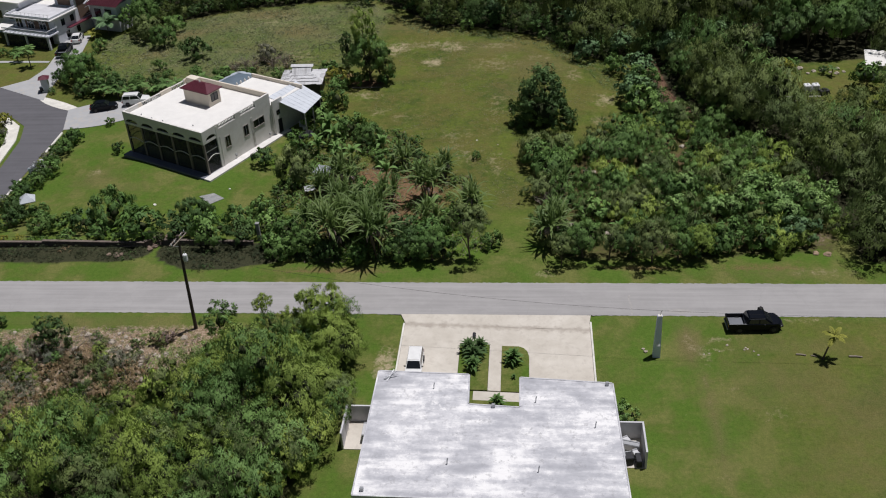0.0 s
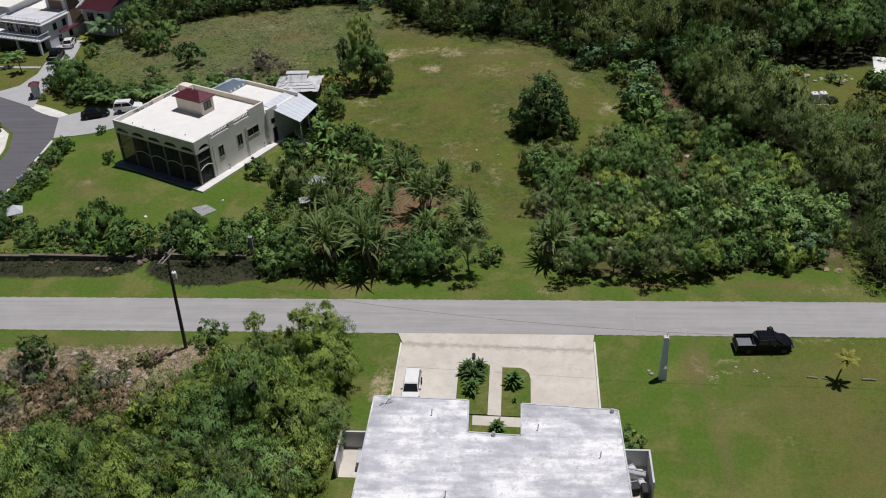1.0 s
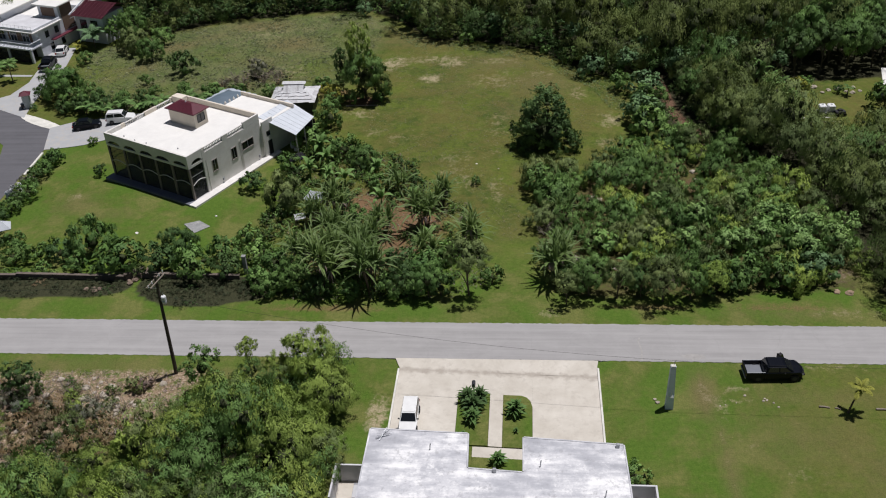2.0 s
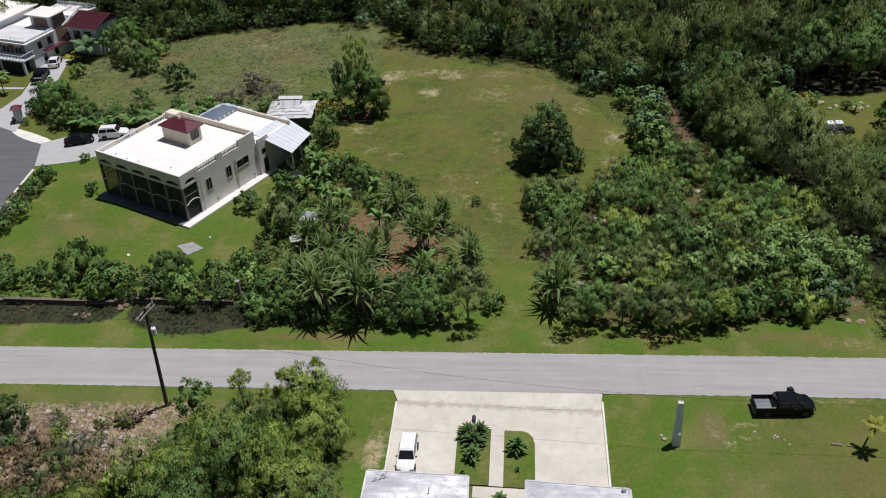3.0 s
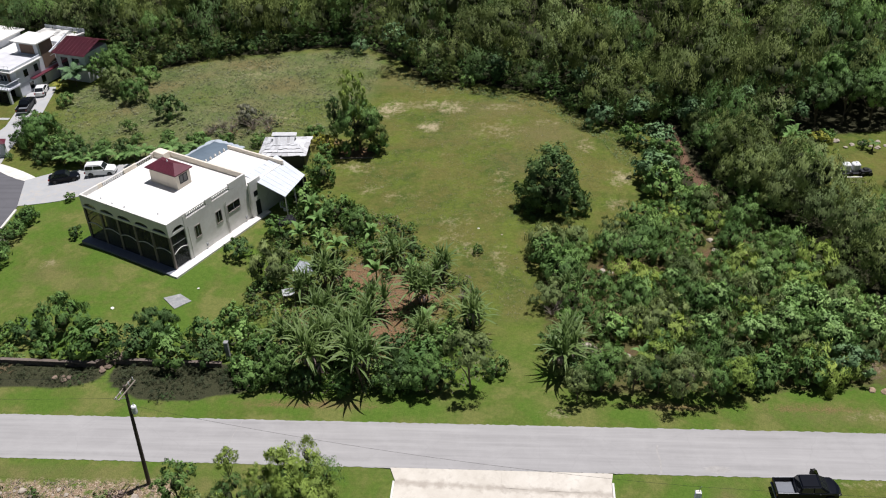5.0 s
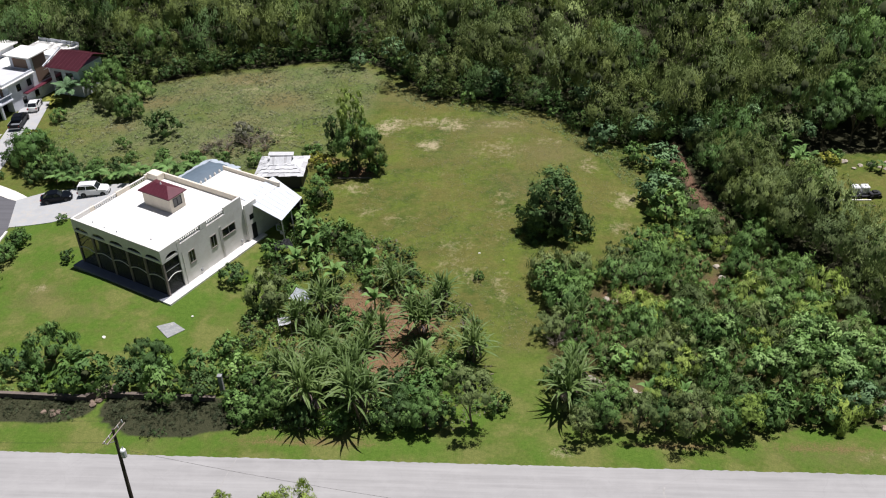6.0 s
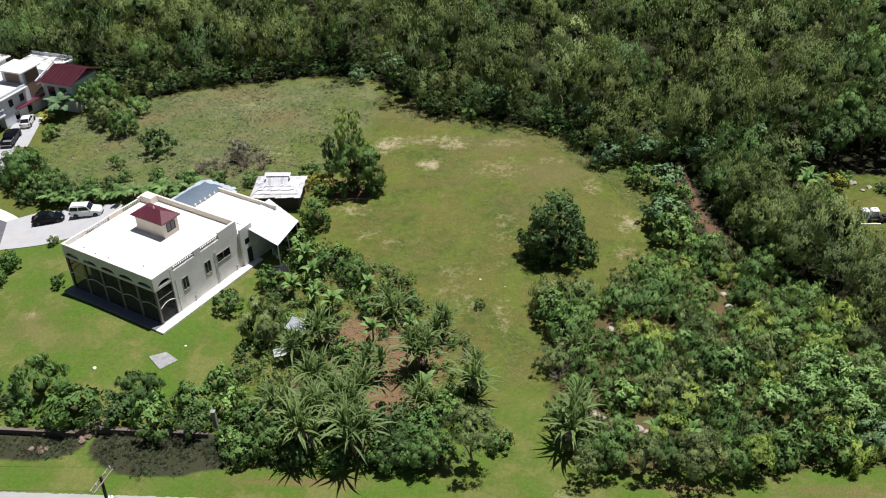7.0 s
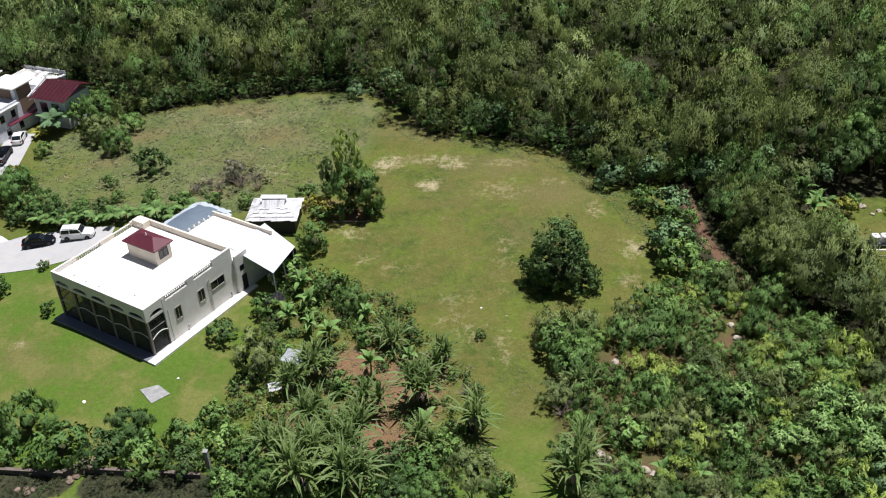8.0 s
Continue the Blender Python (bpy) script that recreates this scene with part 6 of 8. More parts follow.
for i, (x, y, heads, h, sc) in enumerate(((-22.7, 28.0, 4, 2.6, 1.0), (-20.7, 19.4, 4, 3.2, 1.1), (-20.3, 13.9, 5, 4.0, 1.15), (-20.6, 10.9, 4, 4.4, 1.15), (-17.0, 17.6, 4, 3.2, 1.1), (-16.6, 13.2, 5, 3.9, 1.15),
                                          (-15.7, 10.4, 4, 4.0, 1.15), (-11.3, 24.4, 5, 3.2, 1.15), (-9.7, 29.6, 3, 2.4, 0.95), (-5.9, 20.4, 4, 2.8, 1.05), (-23.8, 15.6, 4, 2.6, 1.05), (-15.4, 33.3, 3, 1.9, 0.9),
                                          (-18.6, 15.8, 3, 3.2, 1.0), (-16.2, 22.6, 3, 2.6, 1.0), (-24.6, 25.6, 3, 2.2, 0.9), (-10.6, 17.8, 3, 2.0, 0.9),
                                          (4.9, 26.4, 2, 1.8, 0.8), (4.4, 17.8, 3, 2.0, 0.9), (3.6, 13.6, 4, 2.8, 1.12))):
    pandanus(x, y, heads, h, sc, 40 + i)


def banana(x, y, h, seed, scale=1.0, n=8, label="banana plant with broad bright green leaves"):
    rnd = random.Random(seed)
    e = empty("banana_plant", Matrix.Translation((x, y, gz(x, y))), label, "banana plant", "banana plants")
    tube("stem", [(0, 0, -0.1), (0.04, 0.02, h * 0.5), (0.06, 0.03, h)], [0.13, 0.1, 0.07], LEAF["bright"], e, sides=7)
    rosette(e, (0.06, 0.03, h), BANANA_LEAVES, n, rnd, scale, (-5, 60))
    return e


for i, (x, y, h, sc) in enumerate(((-10.6, 20.4, 1.3, 0.85), (-17.0, 28.5, 1.9, 0.9), (-22.3, 33.6, 1.8, 0.9), (-25.6, 39.0, 1.9, 1.0), (-27.4, 36.6, 1.6, 0.9), (-24.6, 35.0, 1.7, 0.85), (-18.6, 37.2, 1.4, 0.8),
                                   (-13.2, 30.4, 1.2, 0.75), (34.4, 62.6, 3.2, 1.1), (35.9, 61.2, 2.2, 0.95), (35.0, 59.6, 2.2, 1.0), (11.2, 14.6, 1.2, 0.8), (14.4, 14.2, 1.3, 0.8), (-27.0, 42.5, 1.9, 0.95))):
    banana(x, y, h, 90 + i, sc)


def palm_frond(kind, length, leaflets, seed):
    """A feather frond rising along +x."""
    rnd = random.Random(seed)
    bm = bmesh.new()
    pts = []
    ang, x, z = radians(55), 0.0, 0.0
    for k in range(7):
        pts.append((x, 0, z))
        x += math.cos(ang) * length / 6
        z += math.sin(ang) * length / 6
        ang -= 0.28
    add_tube(bm, pts, [0.03, 0.026, 0.022, 0.018, 0.014, 0.01, 0.006], 4)
    for k in range(leaflets):
        f = 0.18 + 0.8 * k / leaflets
        i = min(5, int(f * 6))
        u = f * 6 - i
        p = Vector(pts[i]).lerp(Vector(pts[i + 1]), u)
        ll = length * 0.30 * math.sin(math.pi * (0.2 + 0.75 * f)) * rnd.uniform(0.85, 1.1)
        for sgn in (-1, 1):
            q = p + Vector((ll * 0.5, sgn * ll * 0.75, -ll * 0.25))
            d = Vector((0.042 * length, 0, 0))
            bm.faces.new([bm.verts.new(c) for c in (p - d, p + d, q + d * 0.2, q - d * 0.2)])
    me = bpy.data.meshes.new("frond")
    bm.to_mesh(me)
    bm.free()
    me.materials.append(LEAF[kind])
    return me


FRONDS = {k: [palm_frond(k, 1.0, 16, s) for s in (1, 2)] for k in ("yellow", "mid", "blue", "bright")}


def palm(x, y, h, size, kind, n, seed, label, lean=(0, 0), group="palms"):
    rnd = random.Random(seed)
    e = empty("palm", Matrix.Translation((x, y, gz(x, y))), label, "palm", group)
    top = (lean[0], lean[1], h)
    tube("trunk", [(0, 0, -0.1), (lean[0] * 0.4, lean[1] * 0.4, h * 0.5), top], [0.10, 0.075, 0.06], BARK, e, "slender ringed trunk", 7)
    for k in range(n):
        fr = new("frond", rnd.choice(FRONDS[kind]))
        fr.parent = e
        s = size * rnd.uniform(0.85, 1.1)
        fr.matrix_local = Matrix.LocRotScale(top, Euler((0, radians(rnd.uniform(-20, 35)), k * 2.39996 + rnd.uniform(-0.2, 0.2))), (s, s, s))
    return e


palm(28.3, -6.5, 2.5, 1.35, "yellow", 8, 5, "young coconut palm with yellowing fronds on the lawn", (0.75, 0.3))
for i in range(17):
    palm(-66.5 + i * 1.35, 58.4 + 0.7 * math.sin(i * 2.1) + 0.05 * i, 1.2 + 0.4 * math.sin(i * 1.7), 2.0, "mid" if i % 3 else "bright", 8, 60 + i, "low feathery palm in a row behind the parked cars", group="hedge palms")
palm(-84.5, 71.5, 3.2, 1.9, "bright", 10, 81, "garden palm before the far house")
palm(-90.5, 70.5, 2.8, 1.7, "mid", 10, 82, "garden palm before the far house")
palm(-88, 74, 1.4, 1.6, "bright", 9, 83, "garden palm before the far house")
palm(-76.0, 86.0, 2.4, 3.0, "blue", 20, 84, "silvery blue palm beside the red-roofed house")
palm(-78.2, 84.6, 0.9, 1.7, "yellow", 11, 85, "yellow-green bushy palm beside the drive")
palm(-38.9, 17.2, 2.0, 1.6, "mid", 10, 86, "dark feathery palm in the villa hedge")
palm(-37.3, 16.6, 1.6, 1.5, "mid", 10, 87, "dark feathery palm in the villa hedge")

# planting beds in the driveway
for i, (x, y, n, sc, leaves, nm, lab) in enumerate(((-4.7, -6.0, 20, 1.2, CROTON_LEAVES, "croton", "dark glossy croton in a driveway bed"), (-3.6, -5.8, 18, 1.15, CROTON_LEAVES, "croton", "dark glossy croton in a driveway bed"),
                                                    (-4.1, -7.0, 20, 1.2, CROTON_LEAVES, "croton", "dark glossy croton in a driveway bed"), (-4.2, -8.5, 24, 1.35, AGAVE_LEAVES, "agave", "green rosette plant in a driveway bed"),
                                                    (-0.4, -7.5, 26, 1.55, AGAVE_LEAVES, "agave", "green rosette plant in a driveway bed"), (-0.3, -9.7, 9, 0.5, AGAVE_LEAVES, "agave", "small young rosette plant in a driveway bed"),
                                                    (-4.9, -10.2, 9, 0.5, AGAVE_LEAVES, "agave", "small young rosette plant in a driveway bed"), (-1.8, -13.4, 20, 1.2, AGAVE_LEAVES, "agave", "green rosette plant by the entrance"))):
    e = empty(nm, Matrix.Translation((x, y, 0.075)), lab, "garden plant", "driveway plants")
    rnd = random.Random(i)
    tube("stem", [(0, 0, -0.05), (0, 0, 0.35 * sc)], [0.07, 0.05], BARK, e, sides=6)
    rosette(e, (0, 0, 0.25 * sc), leaves, n * 2 + 10, rnd, sc * (1.25 if nm == "croton" else 1.1), (-28, 62))
    if n > 10:
        rosette(e, (0.1, -0.1, 0.55 * sc), leaves, n, rnd, sc * 0.8, (-30, 40))


# ---- poles and wires ----
def utility_pole():
    e = empty("utility_pole", Matrix.Translation((-32.8, -2.6, 0)), "dark wooden utility pole with crossarms and a pale transformer", "utility pole")
    tube("mast", [(0, 0, -0.4), (0.15, 0.1, 5.5), (0.3, 0.2, 11.2)], [0.19, 0.16, 0.12], WOOD_POLE, e, "dark weathered timber mast", 10)
    for z, off in ((10.75, -0.2), (10.75, 0.2)):
        bm = bmesh.new()
        add_box(bm, off - 0.05, off + 0.05, -1.25, 1.25, z - 0.05, z + 0.05, 0.01)
        p = part("crossarm", bm, DEAD, e, "grey timber crossarm")
        p.matrix_local = Matrix.Translation((0.28, 0.18, 0)) @ Matrix.Rotation(radians(-12), 4, "Z")
    for y in (-1.2, -0.6, 0.6, 1.2):
        tube("insulator", [(0.28 + 0.2 * y, 0.18 + y, 10.8), (0.28 + 0.2 * y, 0.18 + y, 11.05)], [0.06, 0.04], METAL_WHITE, e, sides=6)
    t = tube("transformer", [(0.62, 0.1, 8.3), (0.62, 0.1, 8.4), (0.62, 0.1, 9.0), (0.62, 0.1, 9.1)], [0.21, 0.23, 0.23, 0.17], METAL_WHITE, e, "pale grey round transformer", 14)
    tube("bushing", [(0.62, 0.1, 9.09), (0.66, 0.12, 9.4)], [0.05, 0.03], STEEL, t, sides=6)
    box("bracket", 0.3, 0.42, 0.06, 0.18, 8.5, 8.65, STEEL, e)
    tube("stay_arm", [(0.26, 0.16, 9.9), (0.1, -0.9, 10.7)], [0.03, 0.03], STEEL, e, sides=5)


utility_pole()


def concrete_pole():
    e = empty("concrete_pole", Matrix.Translation((13.1, -6.2, 0)), "pale tapered concrete pole on the lawn, tinted for skylight", "concrete pole")
    bm = bmesh.new()
    vs = add_box(bm, -0.36, 0.36, -0.28, 0.28, -0.3, 4.8)
    for v in vs:
        if v.co.z > 1:
            v.co.x *= 0.62
            v.co.y *= 0.62
    part("shaft", bm, POLE_CONC, e)
    box("cap", -0.19, 0.19, -0.17, 0.17, 4.8, 4.86, KERB, e, "white cap")
    bm = bmesh.new()
    w = [bm.verts.new(c) for c in ((-0.13, -0.26, 1.55), (0.23, -0.26, 1.55), (0.05, -0.24, 2.0), (-0.13, -0.42, 1.5), (0.23, -0.42, 1.5))]
    for f in ((0, 1, 2), (3, 4, 1, 0), (3, 0, 2), (4, 2, 1), (3, 2, 4)):
        bm.faces.new([w[i] for i in f])
    bmesh.ops.recalc_face_normals(bm, faces=bm.faces[:])
    part("plate", bm, METAL_WHITE, e, "white triangular plate on the shaft")
    tube("wire_bracket", [(0.05, 0.05, 4.84), (0.1, 0.08, 5.2), (0.22, 0.1, 5.35)], [0.03, 0.025, 0.02], STEEL, e, sides=6)


concrete_pole()


def wire(a, b, sag, label):
    pts = [Vector(a).lerp(Vector(b), k / 14) - Vector((0, 0, sag * 4 * (k / 14) * (1 - k / 14))) for k in range(15)]
    bm = bmesh.new()
    add_tube(bm, pts, [0.012] * 15, 4)
    ob = part("power_line", bm, BLACK_RUBBER)
    return tagged(ob, label, "power line", "power lines")


wire((13.2, -6.1, 5.3), (75, -7.5, 7.2), 1.0, "thin dark overhead wire from the concrete pole")
wire((-32.3, -1.2, 10.9), (-120, 1.0, 10.8), 1.4, "thin dark overhead wire along the road")
wire((-32.7, -3.6, 10.9), (-120, -1.6, 10.8), 1.4, "thin dark overhead wire along the road")
wire((-32.3, -2.4, 9.0), (13.2, -6.1, 5.3), 1.0, "thin dark service wire between two poles")


# ---- vehicles ----
def body_loft(bm, prof, W, top_in=0.0):
    """Side outline (y, z) swept across the width, with rounded flanks."""
    cols = []
    zs = [p[1] for p in prof]
    lo, hi = min(zs), max(zs)
    for sx, inset in ((-1, 0.06), (-0.95, 0.01), (-0.7, 0.0), (-0.35, 0.0), (0, 0.0), (0.35, 0.0), (0.7, 0.0), (0.95, 0.01), (1, 0.06)):
        col = []
        for y, z in prof:
            k = (z - lo) / (hi - lo)
            x = sx * (W / 2 - top_in * k)
            col.append(bm.verts.new((x, y, z - (inset if z > hi - 0.05 else -inset * 0.5))))
        cols.append(col)
    n = len(prof)
    for a, b in zip(cols, cols[1:]):
        for i in range(n):
            j = (i + 1) % n
            bm.faces.new((a[i], a[j], b[j], b[i]))
    bm.faces.new(cols[0][::-1])
    bm.faces.new(cols[-1])
    bmesh.ops.recalc_face_normals(bm, faces=bm.faces[:])


def wheels(e, ys, W, r):
    for y in ys:
        for s in (-1, 1):
            x = s * (W / 2 - 0.1)
            bm = bmesh.new()
            add_tube(bm, [(x - 0.1, y, r), (x - 0.07, y, r), (x + 0.07, y, r), (x + 0.1, y, r)], [r * 0.9, r, r, r * 0.9], 16)
            w = part("wheel", bm, BLACK_RUBBER, e)
            bm = bmesh.new()
            add_tube(bm, [(x + s * 0.085, y, r), (x + s * 0.115, y, r)], [r * 0.6, r * 0.55], 10)
            part("rim", bm, RIM, w)


def lights_on(e, L, W, z, tail=0.05, nose=0.34):
    for s in (-1, 1):
        box("headlight", s * (W / 2 - 0.3) - 0.17, s * (W / 2 - 0.3) + 0.17, L / 2 - nose, L / 2 - nose + 0.24, z, z + 0.13, LAMP_CLEAR, e, "clear headlight", 0.02)
        box("tail_light", s * (W / 2 - 0.16) - 0.1, s * (W / 2 - 0.16) + 0.1, -L / 2 + tail, -L / 2 + tail + 0.15, z, z + 0.25, LAMP_RED, e, "red tail light", 0.02)
        box("mirror", s * (W / 2 + 0.04) - 0.08, s * (W / 2 + 0.04) + 0.08, 0.70, 0.80, 0.98, 1.10, BLACK_RUBBER, e, "wing mirror", 0.02)


def closed_car(name, m, label, L, W, H, pnt, cab, group="", rails=False):
    """A car facing +y; cab = base rear, base front, roof rear, roof front."""
    e = empty(name, m, label, "car", group)
    belt = H * 0.62
    h = L / 2
    bm = bmesh.new()
    body_loft(bm, [(-h, 0.28), (-h - 0.02, 0.55), (-h + 0.06, belt), (cab[0], belt + 0.02), (cab[1], belt + 0.02), (h - 0.25, belt - 0.12), (h - 0.03, belt - 0.24), (h, 0.4), (h - 0.1, 0.24), (-h + 0.1, 0.24)], W)
    for v in bm.verts:
        k = max(0.0, (abs(v.co.y) - (h - 0.95)) / 0.95)
        v.co.x *= 1 - 0.12 * k * k
        v.co.y -= math.copysign(0.30 * k * (abs(v.co.x) / (W / 2)) ** 2, v.co.y)
    part("body", bm, pnt, e, "painted body")
    b = W / 2 - 0.07
    t = W / 2 - 0.2
    z0, z1 = belt + 0.0, H
    bm = bmesh.new()
    v = [bm.verts.new(c) for c in ((-b, cab[0], z0), (b, cab[0], z0), (b, cab[1], z0), (-b, cab[1], z0), (-t, cab[2], z1), (t, cab[2], z1), (t, cab[3], z1), (-t, cab[3], z1))]
    for f in ((4, 5, 6, 7), (0, 1, 5, 4), (1, 2, 6, 5), (2, 3, 7, 6), (3, 0, 4, 7)):
        bm.faces.new([v[i] for i in f])
    bmesh.ops.recalc_face_normals(bm, faces=bm.faces[:])
    bmesh.ops.bevel(bm, geom=[ed for ed in bm.edges if min(u.co.z for u in ed.verts) > z1 - 0.01], offset=0.07, segments=2, affect="EDGES")
    part("cabin", bm, pnt, e, "painted roof and pillars")

    def at(base, roof, f):
        return base + (roof - base) * f
    for nm, y0, y1, lab in (("windscreen", cab[1], cab[3], "dark raked windscreen"), ("rear_window", cab[0], cab[2], "dark rear window")):
        bm = bmesh.new()
        quad_plate(bm, [(-at(b, t, 0.08) + 0.05, at(y0, y1, 0.08), at(z0, z1, 0.08)), (at(b, t, 0.08) - 0.05, at(y0, y1, 0.08), at(z0, z1, 0.08)),
                        (at(b, t, 0.88) - 0.05, at(y0, y1, 0.88), at(z0, z1, 0.88)), (-at(b, t, 0.88) + 0.05, at(y0, y1, 0.88), at(z0, z1, 0.88))], 0.02)
        part(nm, bm, GLASS_DARK, e, lab)
    mid = (cab[2] + cab[3]) / 2
    for s in (-1, 1):
        for ya, yb, yc, yd in ((at(cab[0], cab[2], 0.12) + 0.12, mid - 0.05, mid - 0.05, at(cab[0], cab[2], 0.85) + 0.12), (mid + 0.05, at(cab[1], cab[3], 0.12) - 0.12, at(cab[1], cab[3], 0.85) - 0.12, mid + 0.05)):
            bm = bmesh.new()
            xl, xh = s * at(b, t, 0.12), s * at(b, t, 0.85)
            quad_plate(bm, [(xl, ya, at(z0, z1, 0.12)), (xl, yb, at(z0, z1, 0.12)), (xh, yc, at(z0, z1, 0.85)), (xh, yd, at(z0, z1, 0.85))], 0.016)
            part("side_window", bm, GLASS_DARK, e, "dark side window")
        if rails:
            tube("roof_rail", [(s * (t - 0.08), cab[2] + 0.2, H + 0.03), (s * (t - 0.08), cab[3] - 0.2, H + 0.03)], [0.025, 0.025], STEEL, e, sides=6)
    wheels(e, (-L * 0.29, L * 0.31), W, 0.33)
    lights_on(e, L, W, 0.58)
    box("bumper", -W / 2 + 0.42, W / 2 - 0.42, h - 0.12, h + 0.01, 0.3, 0.46, BLACK_RUBBER, e, "dark front grille", 0.02)
    return e


closed_car("parked_car", pose(-9.66, -8.6, DZ, 0, 0, 180), "small white hatchback car parked on the driveway", 4.2, 1.6, 1.48, CAR_WHITE, (-1.95, 1.05, -1.7, 0.35))
closed_car("parked_suv", pose(-59.7, 55.2, gz(-59.7, 55.2) + 0.08, 0, 0, -82), "white off-road estate car parked behind the villa", 4.35, 1.78, 1.72, CAR_WHITE, (-2.05, 0.9, -1.85, 0.35), "cars at the villa", True)
closed_car("parked_sedan", pose(-64.6, 53.9, gz(-64.6, 53.9) + 0.08, 0, 0, -72), "black saloon car parked behind the villa", 4.2, 1.7, 1.42, CAR_BLACK, (-1.65, 0.9, -0.95, 0.25), "cars at the villa")
closed_car("parked_sedan", pose(-81.0, 83.6, gz(-81.0, 83.6) + 0.08, 0, 0, 12), "white saloon car parked beside the far house", 4.2, 1.7, 1.42, CAR_WHITE, (-1.8, 0.95, -1.1, 0.25))


def pickup(m, label, door_open):
    e = empty("pickup_truck", m, label, "pickup truck")
    L, W = 5.3, 1.88
    h = L / 2
    bm = bmesh.new()
    body_loft(bm, [(-0.9, 0.42), (-0.9, 1.1), (1.2, 1.14), (1.7, 1.12), (h - 0.45, 1.06), (h - 0.15, 0.95), (h, 0.78), (h, 0.5), (h - 0.08, 0.38), (-0.85, 0.38)], W)
    for v in bm.verts:
        k = max(0.0, (v.co.y - (h - 1.1)) / 1.1)
        v.co.x *= 1 - 0.14 * k * k
        v.co.y -= 0.42 * k * (abs(v.co.x) / (W / 2)) ** 2
    part("body", bm, CAR_BLACK, e, "glossy black body")
    # load bed: floor, sides, tailgate
    for x0, x1, y0, y1, z0, z1, mt, nm, lab in ((-W / 2 + 0.1, W / 2 - 0.1, -h + 0.1, -0.92, 0.62, 0.68, CAR_GREY, "bed_floor", "grey lined load bed"), (-W / 2, -W / 2 + 0.12, -h, -0.92, 0.42, 1.1, CAR_BLACK, "bed_side", ""),
                                                (W / 2 - 0.12, W / 2, -h, -0.92, 0.42, 1.1, CAR_BLACK, "bed_side", ""), (-W / 2 + 0.122, W / 2 - 0.122, -h, -h + 0.09, 0.45, 1.09, CAR_BLACK, "tailgate", ""),
                                                (-W / 2 + 0.122, W / 2 - 0.122, -1.02, -0.92, 0.6, 1.08, CAR_BLACK, "bed_front", "")):
        box(nm, x0, x1, y0, y1, z0, z1, mt, e, lab, 0.02)
    for s in (-1, 1):
        box("bed_rail", s * (W / 2 - 0.06) - 0.03, s * (W / 2 - 0.06) + 0.03, -h + 0.05, -0.96, 1.1, 1.13, STEEL, e, "pale bed rail")
    b, t, z0, z1 = W / 2 - 0.05, W / 2 - 0.22, 1.06, 1.64
    cab = (-0.95, 1.62, -0.72, 0.80)
    bm = bmesh.new()
    v = [bm.verts.new(c) for c in ((-b, cab[0], z0), (b, cab[0], z0), (b, cab[1], z0), (-b, cab[1], z0), (-t, cab[2], z1), (t, cab[2], z1), (t, cab[3], z1), (-t, cab[3], z1))]
    for f in ((4, 5, 6, 7), (0, 1, 5, 4), (1, 2, 6, 5), (2, 3, 7, 6), (3, 0, 4, 7)):
        bm.faces.new([v[i] for i in f])
    bmesh.ops.recalc_face_normals(bm, faces=bm.faces[:])
    bmesh.ops.bevel(bm, geom=[ed for ed in bm.edges if min(u.co.z for u in ed.verts) > z1 - 0.01], offset=0.1, segments=3, affect="EDGES")
    part("cab", bm, CAR_BLACK, e, "black crew cab")
    for nm, y0, y1 in (("windscreen", 1.62, 0.80), ("rear_window", -0.95, -0.72)):
        bm = bmesh.new()
        f0, f1 = 0.1, 0.9
        quad_plate(bm, [(-b + 0.1, y0 + (y1 - y0) * f0, z0 + 0.07), (b - 0.1, y0 + (y1 - y0) * f0, z0 + 0.07), (t - 0.05, y0 + (y1 - y0) * f1, z0 + 0.53), (-t + 0.05, y0 + (y1 - y0) * f1, z0 + 0.53)], 0.02)
        part(nm, bm, GLASS_DARK, e, "tinted glass")
    for s in (-1, 1):
        for ya, yb, yc, yd in ((-0.78, 0.2, 0.2, -0.6), (0.3, 1.32, 0.74, 0.3)):
            bm = bmesh.new()
            xl, xh = s * (b - 0.015), s * (t + 0.03)
            quad_plate(bm, [(xl, ya, z0 + 0.07), (xl, yb, z0 + 0.07), (xh, yc, z0 + 0.5), (xh, yd, z0 + 0.5)], 0.016)
            part("side_window", bm, GLASS_DARK, e, "tinted glass")
    if door_open:
        bm = bmesh.new()
        add_box(bm, -0.04, 0.04, -1.05, 0.0, 0.45, 1.08, 0.015)
        for p in ((0.0, -0.95, 1.08), (0.0, -0.1, 1.08)):
            add_tube(bm, [p, (0.06, -0.6 if p[1] < -0.5 else -0.4, 1.52)], [0.025, 0.02], 5)
        d = part("open_door", bm, CAR_BLACK, e, "front door standing wide open")
        d.matrix_local = Matrix.Translation((-W / 2 - 0.01, 1.22, 0)) @ Matrix.Rotation(radians(-62), 4, "Z")
        bm = bmesh.new()
        quad_plate(bm, [(0.01, -0.92, 1.1), (0.01, -0.12, 1.1), (0.05, -0.4, 1.48), (0.05, -0.6, 1.48)], 0.01)
        part("door_glass", bm, GLASS_DARK, d)
    wheels(e, (-1.55, 1.68), W, 0.39)
    lights_on(e, L, W, 0.68, -0.014, 0.46)
    box("bumper", -W / 2 + 0.42, W / 2 - 0.42, h - 0.12, h + 0.03, 0.42, 0.6, BLACK_RUBBER, e, "", 0.02)
    box("bumper", -W / 2 + 0.05, W / 2 - 0.05, -h - 0.1, -h, 0.42, 0.56, STEEL, e, "", 0.02)
    return e


